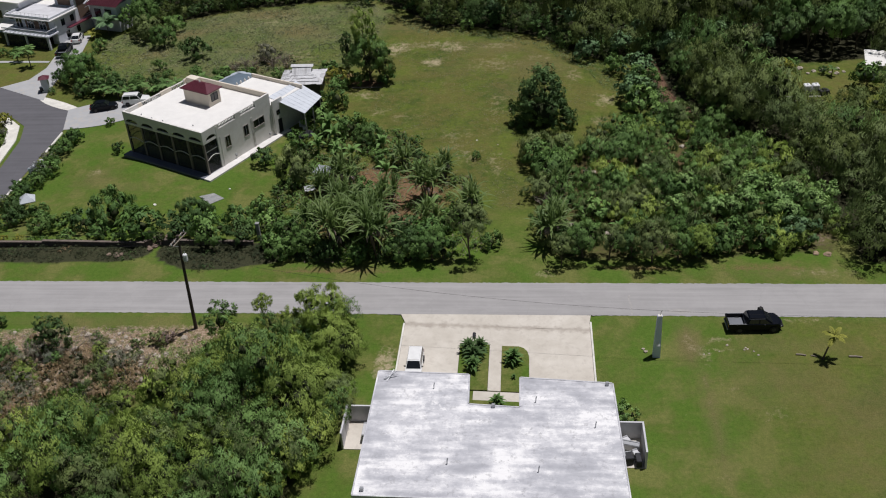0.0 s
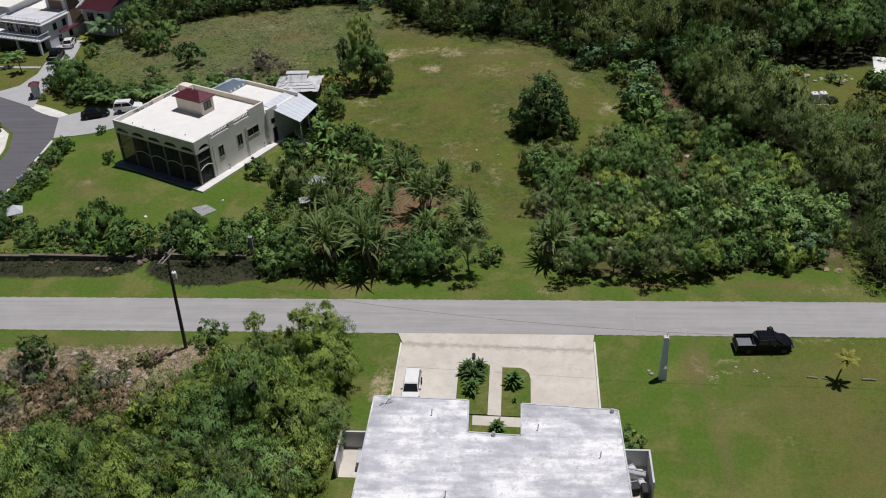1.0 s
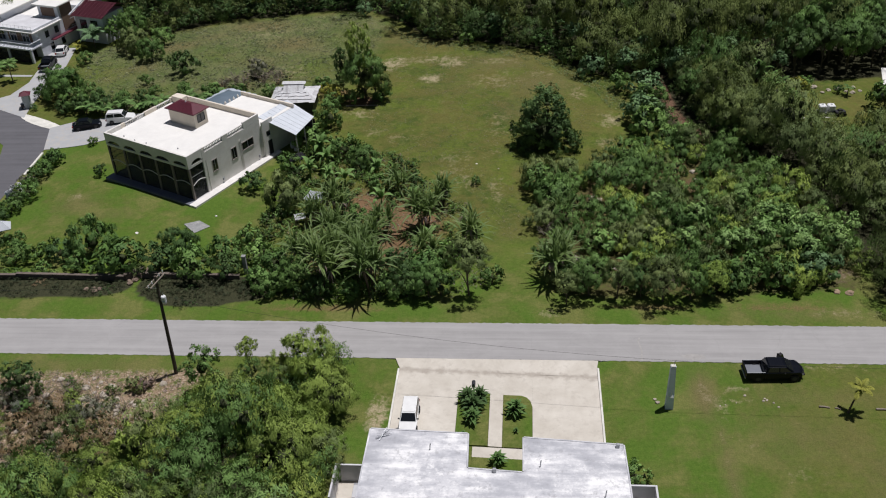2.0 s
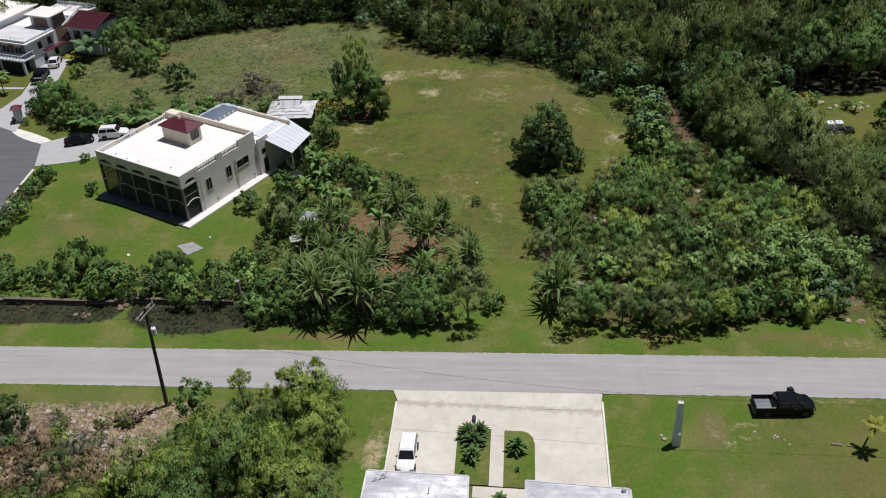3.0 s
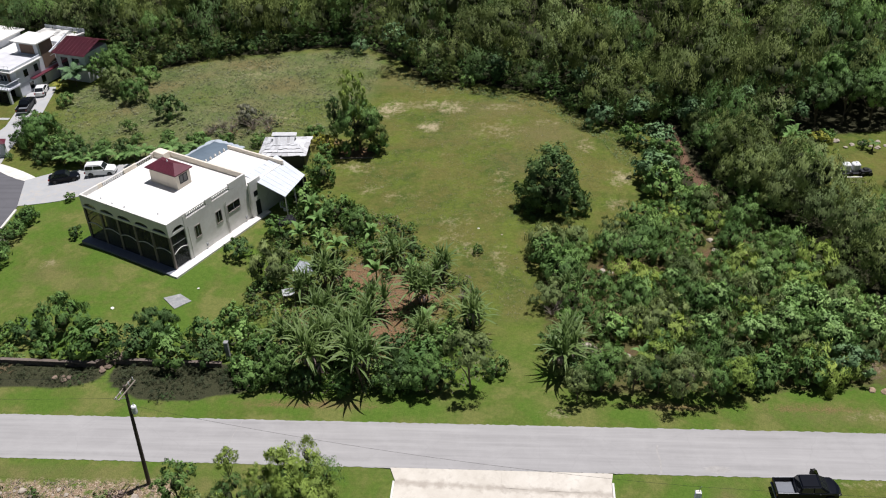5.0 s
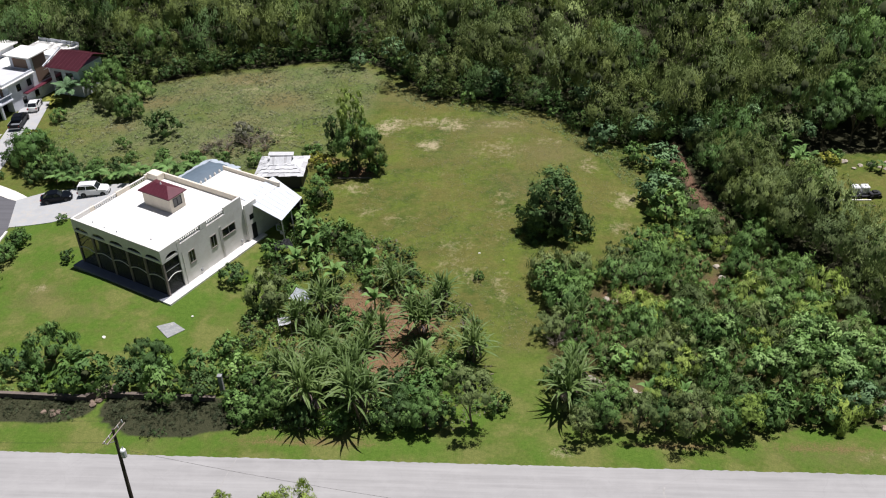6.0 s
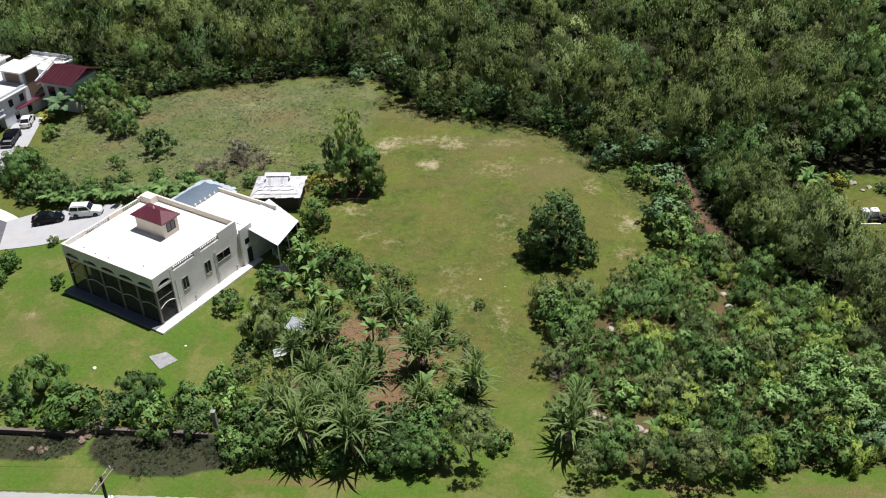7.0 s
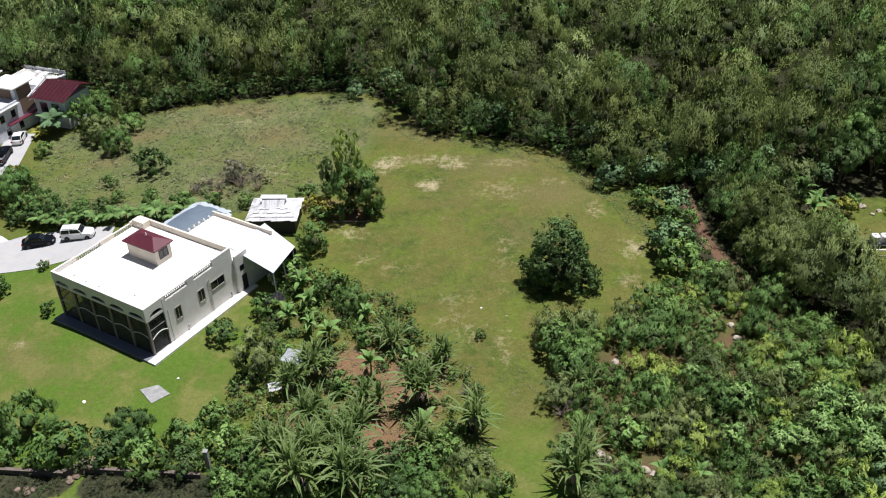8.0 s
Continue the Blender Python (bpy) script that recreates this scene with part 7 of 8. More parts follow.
pickup(pose(22.95, -1.75, 0.0, 0, 0, -88), "black crew-cab pickup parked on the verge with a door open", True)
pickup(pose(-80.9, 77.6, gz(-80.9, 77.6) + 0.08, 0, 0, 8), "black pickup parked on the drive of the far house", False)


# ---- far houses ----
def far_house():
    e = empty("two_storey_house", Matrix.Translation((-83.7, 82.0, -1.95)) @ Matrix.Rotation(radians(-18), 4, "Z"), "white two-storey house with a balcony, roof terrace and brown roof tower", "house")
    box("wall", -9.5, 0.0, 0.0, 11.0, -0.2, 4.85, WALL_COOL, e, "white plastered walls")
    roof = box("roof_slab", -10.2, 0.55, -1.6, 5.7, 4.85, 5.05, ROOF_WHITE, e, "bright white roof slab with deep eaves", 0.02)
    box("terrace_floor", -9.5, -0.15, -0.9, 5.58, 5.05, 5.07, WALL_GREY, roof, "pale grey roof terrace")
    for x0, x1, y0, y1 in ((-9.9, 0.25, -1.3, -1.1), (-9.9, -9.7, -1.09, 5.6), (0.05, 0.25, -1.09, 5.6)):
        box("parapet", x0, x1, y0, y1, 5.05, 5.45, WALL_COOL, e, "low white parapet", 0.015)
    for k in range(12):
        x = -9.6 + k * 0.87
        tube("rail_post", [(x, -1.2, 5.45), (x, -1.2, 5.95)], [0.025, 0.025], METAL_WHITE, e, sides=5)
    tube("terrace_rail", [(-9.8, -1.2, 5.95), (0.15, -1.2, 5.95)], [0.03, 0.03], METAL_WHITE, e, "thin white terrace rail", 5)
    box("balcony", -9.9, 0.5, -3.0, -0.002, 2.35, 2.6, WALL_COOL, e, "white balcony slab", 0.02)
    for x in (-9.6, -4.8, 0.25):
        box("column", x - 0.2, x + 0.2, -2.9, -2.5, -0.2, 2.35, WALL_COOL, e, "white square column", 0.02)
    for x0, x1 in ((-9.38, -5.02), (-4.58, 0.03)):
        box("porch_screen", x0, x1, -2.72, -2.70, -0.1, 2.33, SCREEN, e, "dark porch screen that also carries the porch shade")
    rail = box("balcony_rail", -9.9, 0.5, -2.98, -2.88, 3.42, 3.52, WALL_COOL, e, "white balcony rail")
    for k in range(34):
        x = -9.85 + k * 0.312
        box("baluster", x - 0.045, x + 0.045, -2.96, -2.9, 2.6, 3.42, WALL_COOL, rail)
    box("balcony_rail", 0.4, 0.5, -2.87, -0.002, 3.42, 3.52, WALL_COOL, e)
    # brown recess with white French doors behind the balcony
    box("recess", -6.9, -1.5, -0.04, -0.002, 2.6, 4.84, WALL_BROWN, e, "brown plastered recess behind the balcony")
    for x0, x1 in ((-6.3, -5.0), (-3.6, -2.2), (-9.0, -7.6)):
        w = box("french_door", x0, x1, -0.075, -0.042, 2.62, 4.45, GLASS_DARK, e, "glazed door in a white frame")
        for a in (x0 - 0.1, (x0 + x1) / 2 - 0.05, x1):
            box("door_frame", a, a + 0.1, -0.1, -0.076, 2.62, 4.55, WALL_COOL, w)
        box("door_frame", x0, x1, -0.099, -0.076, 4.45, 4.55, WALL_COOL, w)
    for x0, x1 in ((-8.4, -6.0), (-4.2, -1.4)):
        box("porch_door", x0, x1, -0.03, 0.005, 0.0, 2.1, GLASS_DARK, e, "dark porch door")
    for y0, z0 in ((1.6, 3.0), (4.0, 3.0), (8.2, 3.0), (2.2, 0.6), (5.0, 0.6)):
        w = box("window", -0.02, 0.012, y0, y0 + 0.9, z0, z0 + 1.2, GLASS_DARK, e, "dark side window")
        box("window_sill", 0.0, 0.08, y0 - 0.08, y0 + 0.98, z0 - 0.1, z0, WALL_COOL, w)
        box("window_head", 0.0, 0.05, y0 - 0.08, y0 + 0.98, z0 + 1.2, z0 + 1.28, WALL_COOL, w)
    box("side_canopy", 0.002, 0.9, 2.6, 9.2, 2.3, 2.42, ROOF_RED, e, "dark red side canopy")
    box("garage_door", 0.002, 0.03, 6.6, 8.9, 0.0, 2.1, METAL_WHITE, e, "pale garage door")
    # roof tower
    box("back_roof", -9.4, -0.12, 5.72, 10.95, 4.852, 4.95, ROOF_WHITE, e, "white rear roof")
    box("tower", -4.6, -0.1, 5.9, 9.2, 4.96, 7.2, WALL_COOL, e, "white roof tower")
    box("tower_side", -0.098, 0.04, 6.4, 9.18, 2.7, 7.19, WALL_BROWN, e, "brown tower wall")
    box("tower_recess", -3.9, -0.9, 5.86, 5.898, 5.2, 6.8, WALL_BROWN, e, "brown panel standing for the tower's shaded recess")
    box("tower_roof", -5.2, 0.4, 5.2, 9.8, 7.2, 7.42, ROOF_WHITE, e, "white tower roof slab", 0.02)
    # lower terrace roof and the higher wing to the west
    box("terrace_roof", -13.6, -9.92, -2.2, 2.0, 2.4, 2.6, ROOF_WHITE, e, "white side terrace roof")
    box("side_wall", -17.5, -9.6, 2.05, 12.0, -0.2, 6.3, WALL_COOL, e, "plastered west wing")
    box("side_roof", -18.2, -8.9, 1.4, 12.6, 6.3, 6.52, ROOF_WHITE, e, "white roof slab of the west wing", 0.02)
    for x0 in (-15.6, -12.8):
        box("window", x0, x0 + 1.3, 2.02, 2.052, 3.0, 4.5, GLASS_DARK, e, "dark window")


far_house()


def red_house():
    e = empty("red_roofed_house", Matrix.Translation((-80.7, 89.4, -1.95)) @ Matrix.Rotation(radians(-18), 4, "Z"), "pale house under a dark red sloping roof", "house")
    box("wall", 0.5, 6.6, 0.4, 6.2, -0.2, 5.0, WALL_COOL, e, "pale plastered walls")
    bm = bmesh.new()
    b = [bm.verts.new(c) for c in ((0.1, -0.2, 4.95), (7.1, -0.2, 4.95), (7.1, 4.3, 6.35), (0.1, 4.3, 6.35), (0.1, 7.2, 5.2), (7.1, 7.2, 5.2))]
    for f in ((b[0], b[1], b[2], b[3]), (b[3], b[2], b[5], b[4])):
        bm.faces.new(f)
    bmesh.ops.solidify(bm, geom=bm.faces[:], thickness=0.12)
    bmesh.ops.recalc_face_normals(bm, faces=bm.faces[:])
    roof = part("pitched_roof", bm, ROOF_RED, e, "dark red metal roof")
    for k in range(9):
        x = 0.5 + k * 0.8
        tube("roof_rib", [(x, -0.2, 5.02), (x, 4.3, 6.42)], [0.03, 0.03], ROOF_RED, roof, sides=4)
    bm = bmesh.new()
    quad_plate(bm, [(-0.15, -0.3, 5.1), (0.08, -0.3, 5.1), (0.08, 4.4, 6.6), (-0.15, 4.4, 6.6)], 0.1)
    part("verge", bm, WALL_COOL, e, "white verge along the roof edge")
    for x in (1.4, 3.8):
        w = box("window", x, x + 1.5, 0.375, 0.402, 2.4, 4.2, GLASS_DARK, e, "dark window")
        box("window_frame", x - 0.1, x + 1.6, 0.36, 0.374, 4.2, 4.32, WALL_COOL, w)
    box("white_roof", -9.0, -0.2, 2.6, 9.0, 5.0, 5.25, ROOF_WHITE, e, "white flat rear roof")
    box("rear_wall", -8.8, -0.3, 2.8, 8.8, -0.2, 5.0, WALL_COOL, e)
    for x0, x1, y0, y1 in ((-9.0, -0.2, 2.6, 2.75), (-9.0, -0.2, 8.85, 9.0)):
        box("parapet", x0, x1, y0, y1, 5.25, 5.8, WALL_COOL, e, "white parapet")


red_house()
strip("garden_path", [(-100, 74.9), (-90, 74.5), (-82.2, 74.1)], [(-100, 74.1), (-90, 73.7), (-82.2, 73.4)], 0.0, 0.06, CONC_LIGHT, "narrow pale concrete path across the house lawn", "path")
for i in range(9):
    plant("bush", -97.5 + i * 1.35, 77.4 - 0.12 * i, 0.85 + 0.2 * math.sin(i * 2.3), "dark" if i % 2 else "mid", "bush", "dark clipped hedge bush before the far house", "bush", "hedge before the far house", seed=71)


# ---- garden wall, post, slab, small garden things ----
def garden_wall(pts, h):
    e = empty("garden_wall", Matrix.Identity(4), "low dark stone garden wall with a pale coping", "garden wall")
    rnd = random.Random(3)
    blocks = []
    for s in range(5):
        bm = bmesh.new()
        add_box(bm, -0.29, 0.29, -0.15, 0.15, -0.11, 0.11, 0.03)
        for v in bm.verts:
            v.co += Vector((rnd.uniform(-0.02, 0.02), rnd.uniform(-0.03, 0.03), rnd.uniform(-0.015, 0.015)))
        me = bpy.data.meshes.new("stone")
        bm.to_mesh(me)
        bm.free()
        me.materials.append(STONE)
        blocks.append(me)
    for (x1, y1), (x2, y2) in zip(pts, pts[1:]):
        L = math.hypot(x2 - x1, y2 - y1)
        a = math.atan2(y2 - y1, x2 - x1)
        core = bmesh.new()
        add_box(core, 0, L, -0.1, 0.1, -0.7, h - 0.03)
        c = part("core", core, STONE, e, "mortared core")
        z0 = min(gz(x1, y1), gz(x2, y2))
        c.matrix_local = Matrix.Translation((x1, y1, z0)) @ Matrix.Rotation(a, 4, "Z")
        for row in range(int(h / 0.24)):
            n = int(L / 0.62)
            for k in range(n):
                f = (k + 0.5 + 0.5 * (row % 2)) / (n + 0.5)
                if row < int(h / 0.24) - 2 and k % 2:
                    continue
                st = new("stone", rnd.choice(blocks))
                st.parent = e
                st.matrix_local = Matrix.Translation((x1 + (x2 - x1) * f, y1 + (y2 - y1) * f, z0 + 0.12 + row * 0.24)) @ Matrix.Rotation(a + rnd.uniform(-0.04, 0.04), 4, "Z")
        cap = bmesh.new()
        add_box(cap, 0, L, -0.2, 0.2, h - 0.03, h + 0.05, 0.02)
        c = part("coping", cap, STONE, e, "pale coping")
        c.matrix_local = Matrix.Translation((x1, y1, z0)) @ Matrix.Rotation(a, 4, "Z")


garden_wall([(-70, 13.2), (-56, 13.1), (-43.4, 12.7)], 0.75)
garden_wall([(-43.4, 12.7), (-41.6, 14.3)], 0.9)
garden_wall([(-41.6, 13.4), (-30.6, 13.1)], 0.6)

e = empty("stone_post", Matrix.Translation((-30.2, 14.3, gz(-30.2, 14.3))), "pale weathered concrete post in the hedge", "post")
box("shaft", -0.2, 0.2, -0.2, 0.2, -0.2, 2.3, SLAB_GREY, e, bevel=0.03)
box("cap", -0.24, 0.24, -0.24, 0.24, 2.3, 2.4, SLAB_GREY, e, bevel=0.03)

p = prism("cistern_cover", [(-40.9, 25.5), (-39.2, 26.3), (-37.5, 25.0), (-39.0, 23.5)], -0.95, -0.84, SLAB_GREY)
tagged(p, "flat grey concrete cover slab on the lawn", "concrete slab")


def stone(x, y, r, seed, mat_, label, name="rock", group="", z=None):
    rnd = random.Random(seed)
    bm = bmesh.new()
    bmesh.ops.create_icosphere(bm, subdivisions=2, radius=r)
    o = Vector((rnd.uniform(0, 50), rnd.uniform(0, 50), 0))
    for v in bm.verts:
        v.co *= 1 + 0.5 * noise.noise(v.co * (1.1 / r) + o)
        v.co.z *= 0.62
    ob = part(name, bm, mat_)
    ob.location = (x, y, (gz(x, y) if z is None else z) + r * 0.18)
    ob.rotation_euler = (0, 0, rnd.uniform(0, 6))
    return tagged(ob, label, "rock", group)


stone(-46.1, 23.5, 0.2, 1, KERB, "white painted stone on the lawn")
stone(-37.4, 27.4, 0.16, 2, KERB, "small white stone on the lawn")
stone(-6.0, 40.4, 0.15, 3, KERB, "small white stone on the field")
stone(12.0, -5.2, 0.16, 4, LIMESTONE, "pale stone on the lawn")
stone(12.2, -5.6, 0.2, 5, LIMESTONE, "pale stone on the lawn")
for i in range(9):
    rnd = random.Random(i + 31)
    stone(17.5 + rnd.uniform(0, 7.5), -5.2 + rnd.uniform(-0.9, 0.7), rnd.uniform(0.05, 0.13), 60 + i, LIMESTONE, "small pale stone in the worn grass", group="stones in the grass")
rr = random.Random(77)
for i in range(95):
    x, y = rr.uniform(-56, -30), rr.uniform(-11, -3.2)
    if i % 3 == 0:
        x, y = -40 + rr.gauss(0, 2.2), -7 + rr.gauss(0, 1.2)
    if not bool(inside(np.float64(x), np.float64(y), RUBBLE)):
        continue
    stone(x, y, rr.uniform(0.10, 0.38), 200 + i, LIMESTONE, "pale limestone rubble block on bare earth", group="rubble blocks")
for i, (x, y, r) in enumerate(((9.9, 15.8, 0.5), (8.9, 16.2, 0.4), (10.6, 15.3, 0.35), (6.0, 17.8, 0.45), (6.6, 17.1, 0.4), (8.9, 32.3, 0.35), (8.4, 31.4, 0.4), (9.4, 31.2, 0.3), (21.4, 38.0, 0.4), (21.7, 35.6, 0.5), (33.2, 11.0, 0.4), (32.0, 11.2, 0.34), (-3.1, 39, 0.12))):
    stone(x, y, r, 400 + i, SOIL_MOUND if x > 30 else LIMESTONE, "pale limestone boulder among the scrub", group="scrub boulders")


def log(x, y, L, r, rz, mat_=DEAD):
    e = tube("log", [(-L / 2, 0, r), (0, 0.04, r), (L / 2, 0, r * 0.9)], [r, r * 0.95, r * 0.8], mat_)
    e.matrix_world = pose(x, y, gz(x, y), 0, 0, rz)
    return tagged(e, "bleached log lying on the grass", "log", "logs on the grass")


log(26.5, -5.9, 0.9, 0.08, -8)
log(31.4, -6.1, 1.2, 0.09, -4)
log(27.6, -6.05, 0.5, 0.06, -24)
log(-1.6, 50, 0.8, 0.08, 60)


def mailbox():
    e = empty("mailbox", Matrix.Translation((-4.2, -4.6, 0.05)), "dark letter box on a short post by the drive", "mailbox")
    box("post", -0.06, 0.06, -0.06, 0.06, 0, 0.75, WOOD_POLE, e)
    bm = bmesh.new()
    pts = [(-0.16, 1.05), (0.16, 1.05), (0.16, 1.3)] + [(0.16 * math.cos(a), 1.3 + 0.14 * math.sin(a)) for a in (0.5, 1.0, 1.57, 2.1, 2.6)] + [(-0.16, 1.3)]
    f = [bm.verts.new((x, -0.28, z)) for x, z in pts]
    g = [bm.verts.new((x, 0.28, z)) for x, z in pts]
    bm.faces.new(f)
    bm.faces.new(g[::-1])
    for i in range(len(pts)):
        j = (i + 1) % len(pts)
        bm.faces.new((f[i], g[i], g[j], f[j]))
    bmesh.ops.recalc_face_normals(bm, faces=bm.faces[:])
    bmesh.ops.translate(bm, verts=bm.verts[:], vec=(0, 0, -0.3))
    part("box", bm, DARK, e, "rounded dark metal box")
    box("door", -0.14, 0.14, -0.295, -0.281, 0.77, 1.06, STEEL, e)


mailbox()


def shelter(x, y, w, d, h, rz, mat_, label):
    """A small garden lean-to: four stakes and a sagging sheet."""
    e = empty("garden_shelter", pose(x, y, gz(x, y), 0, 0, rz), label, "shelter", "garden shelters")
    for sx in (-1, 1):
        for sy in (-1, 1):
            tube("stake", [(sx * w / 2 * 0.9, sy * d / 2 * 0.9, -0.1), (sx * w / 2 * 0.9, sy * d / 2 * 0.9, h - 0.1 + 0.1 * sy)], [0.04, 0.035], DEAD, e, sides=5)
    bm = bmesh.new()
    n = 8
    gr = [[bm.verts.new((w * (i / n - 0.5), d * (j / n - 0.5), h + 0.12 * (j / n) + 0.05 * math.sin(i * 2.1 + j) - 0.12 * math.sin(math.pi * i / n) * math.sin(math.pi * j / n))) for j in range(n + 1)] for i in range(n + 1)]
    for i in range(n):
        for j in range(n):
            bm.faces.new((gr[i][j], gr[i + 1][j], gr[i + 1][j + 1], gr[i][j + 1]))
    bmesh.ops.solidify(bm, geom=bm.faces[:], thickness=0.03)
    part("sheet", bm, mat_, e, "sagging sheet roof")


shelter(-26.2, 24.7, 1.3, 1.2, 1.6, 20, METAL_WHITE, "small shelter under a white sheet in the garden")
shelter(-25.2, 29.4, 2.4, 2.0, 1.6, -15, TARP, "low garden shelter under a grey tarpaulin")
shelter(-29.6, 39.4, 2.2, 1.8, 1.7, 30, DARK, "low garden shelter under dark sheeting")


def barrel(x, y, mat_, label, h=0.9, r=0.3):
    e = empty("barrel", Matrix.Translation((x, y, gz(x, y))), label, "barrel")
    tube("drum", [(0, 0, 0), (0, 0, h * 0.33), (0, 0, h * 0.36), (0, 0, h * 0.66), (0, 0, h)], [r, r, r * 1.06, r, r * 0.98], mat_, e, sides=14)
    tube("lid", [(0, 0, h), (0, 0, h + 0.04)], [r * 0.9, r * 0.85], STEEL, e, sides=14)


BLUE = surface("drum_blue", (0.10, 0.26, 0.42), 0.5, 0.15, 1, 10)
barrel(-34.0, 45.2, BLUE, "blue plastic drum beside the villa wing", 1.0, 0.32)
barrel(-31.6, 45.4, TARP, "grey drum beside the carport")
barrel(-30.9, 44.6, METAL_WHITE, "white tub beside the carport", 0.5, 0.35)
bm = bmesh.new()
add_tube(bm, [(-34.2 + 0.9 * math.cos(a * 0.35) + 0.16 * a, 43.6 - 0.10 * a + 0.5 * math.sin(a * 0.4), -0.87) for a in range(14)], [0.03] * 14, 5)
tagged(part("garden_hose", bm, surface("hose", (0.42, 0.38, 0.10), 0.6)), "yellow garden hose lying on the lawn", "hose")


# tumbled red-brown stones at the break in the garden wall
RED_STONE = surface("red_stone", (0.21, 0.155, 0.120), 0.9, 0.3, 2.0, 9)
for i, (x, y, r, z) in enumerate(((-42.6, 12.0, 0.34, 0.0), (-42.3, 12.7, 0.38, 0.15), (-42.0, 13.4, 0.36, 0.3), (-41.7, 14.1, 0.36, 0.42), (-41.4, 14.8, 0.34, 0.5), (-42.9, 12.5, 0.26, 0.1), (-42.5, 13.3, 0.3, 0.25))):
    stone(x, y, r, 700 + i, RED_STONE, "red-brown stone tumbled at the wall's end", group="tumbled wall stones", z=gz(x, y) + z * 0.4)
for i, (x, y) in enumerate(((-45.6, 10.9), (-46.4, 11.0), (-47.1, 10.8), (-46.0, 10.4))):
    stone(x, y, 0.3, 720 + i, RED_STONE, "reddish stone lying in the ground cover", group="stones below the wall")


# ---- eastern clearing ----
def water_tank(x, y):
    e = empty("water_tank", pose(x, y, gz(x, y) + 0.35, 0, 0, 4), "white caged plastic water tank on a trailer", "water tank", "water tanks")
    box("bottle", -0.5, 0.5, -0.5, 0.5, 0.12, 1.05, METAL_WHITE, e, "white plastic bottle", 0.12)
    box("pallet", -0.56, 0.56, -0.56, 0.56, 0.0, 0.11, STEEL, e)
    for k in range(4):
        a = -0.53 + k * 0.353
        for y0 in (-0.53, 0.53):
            tube("cage_bar", [(a, y0, 0.1), (a, y0, 1.1)], [0.014, 0.014], STEEL, e, sides=4)
    tube("filler_cap", [(0, 0, 1.05), (0, 0, 1.12)], [0.14, 0.13], STEEL, e, sides=10)


water_tank(41.3, 54.4)
water_tank(42.5, 54.5)
e = empty("trailer", pose(42.3, 54.3, gz(42.3, 54.3), 0, 0, 4), "flat dark trailer carrying water tanks", "trailer")
box("deck", -1.7, 1.0, -0.75, 0.75, 0.22, 0.34, DARK, e, bevel=0.02)
for x in (-0.6, 0.6):
    for y in (-0.8, 0.8):
        tube("wheel", [(x, y - 0.08, 0.27), (x, y + 0.08, 0.27)], [0.27, 0.27], BLACK_RUBBER, e, sides=14)
e = empty("engine_cart", pose(43.6, 53.9, gz(43.6, 53.9), 0, 0, 10), "black motor cart beside the water tanks", "cart")
box("body", -0.7, 0.7, -0.45, 0.45, 0.3, 0.75, DARK, e, bevel=0.06)
box("seat", -0.3, 0.3, -0.3, 0.3, 0.75, 0.95, BLACK_RUBBER, e, bevel=0.05)
for x in (-0.5, 0.5):
    for y in (-0.5, 0.5):
        tube("wheel", [(x, y - 0.09, 0.28), (x, y + 0.09, 0.28)], [0.28, 0.28], BLACK_RUBBER, e, sides=12)
e = box("timber_beam", -2.4, 2.4, -0.1, 0.1, 0.0, 0.16, KERB)
e.matrix_world = pose(40.6, 53.0, gz(40.6, 53), 0, 0, 1)
tagged(e, "long white painted beam lying on the grass", "beam")
e = box("timber_beam", -2.0, 2.0, -0.06, 0.06, 0.0, 0.1, DEAD)
e.matrix_world = pose(41.2, 51.8, gz(41.2, 52), 0, 0, -1)
tagged(e, "weathered timber beam lying on the grass", "beam")
for i, (x, y) in enumerate(((43.2, 61.4), (44.2, 62.2), (45.6, 62.4), (46.6, 61.7), (47.4, 61.2), (42.4, 63.2), (48.6, 61.8), (47.9, 63))):
    stone(x, y, 0.28 + 0.1 * (i % 3), 500 + i, LIMESTONE, "grey garden stone at the edge of the clearing", group="clearing stones")
plant("bush", 39.4, 61.6, 1.5, "yellow", "bush", "yellow-green shrub at the edge of the clearing", "bush", seed=8)
plant("bush", 37.4, 59.2, 1.5, "olive", "feather", "olive shrub at the edge of the clearing", "bush", seed=8)
plant("bush", 36.4, 57.6, 1.5, "mid", "feather", "green shrub at the edge of the clearing", "bush", seed=8)
palm(37.0, 61.6, 1.8, 1.7, "mid", 10, 98, "dark feathery palm at the edge of the clearing")
plant("bush", 41.2, 63.4, 1.1, "bright", "bush", "bright shrub at the edge of the clearing", "bush", seed=8)
plant("bush", 45.4, 61.2, 0.8, "dark", "feather", "small dark shrub in the clearing", "bush", seed=8)
plant("tree", 50.2, 56.0, 2.4, "mid", "bush", "green tree beside the pale shed", "tree", lift=2.0)
plant("bush", 37.2, 55.4, 1.8, "bright", "feather", "bright feathery bush at the edge of the clearing", "bush", seed=9)
palm(46.4, 60.4, 1.2, 1.0, "mid", 8, 99, "small dark palm in the clearing")


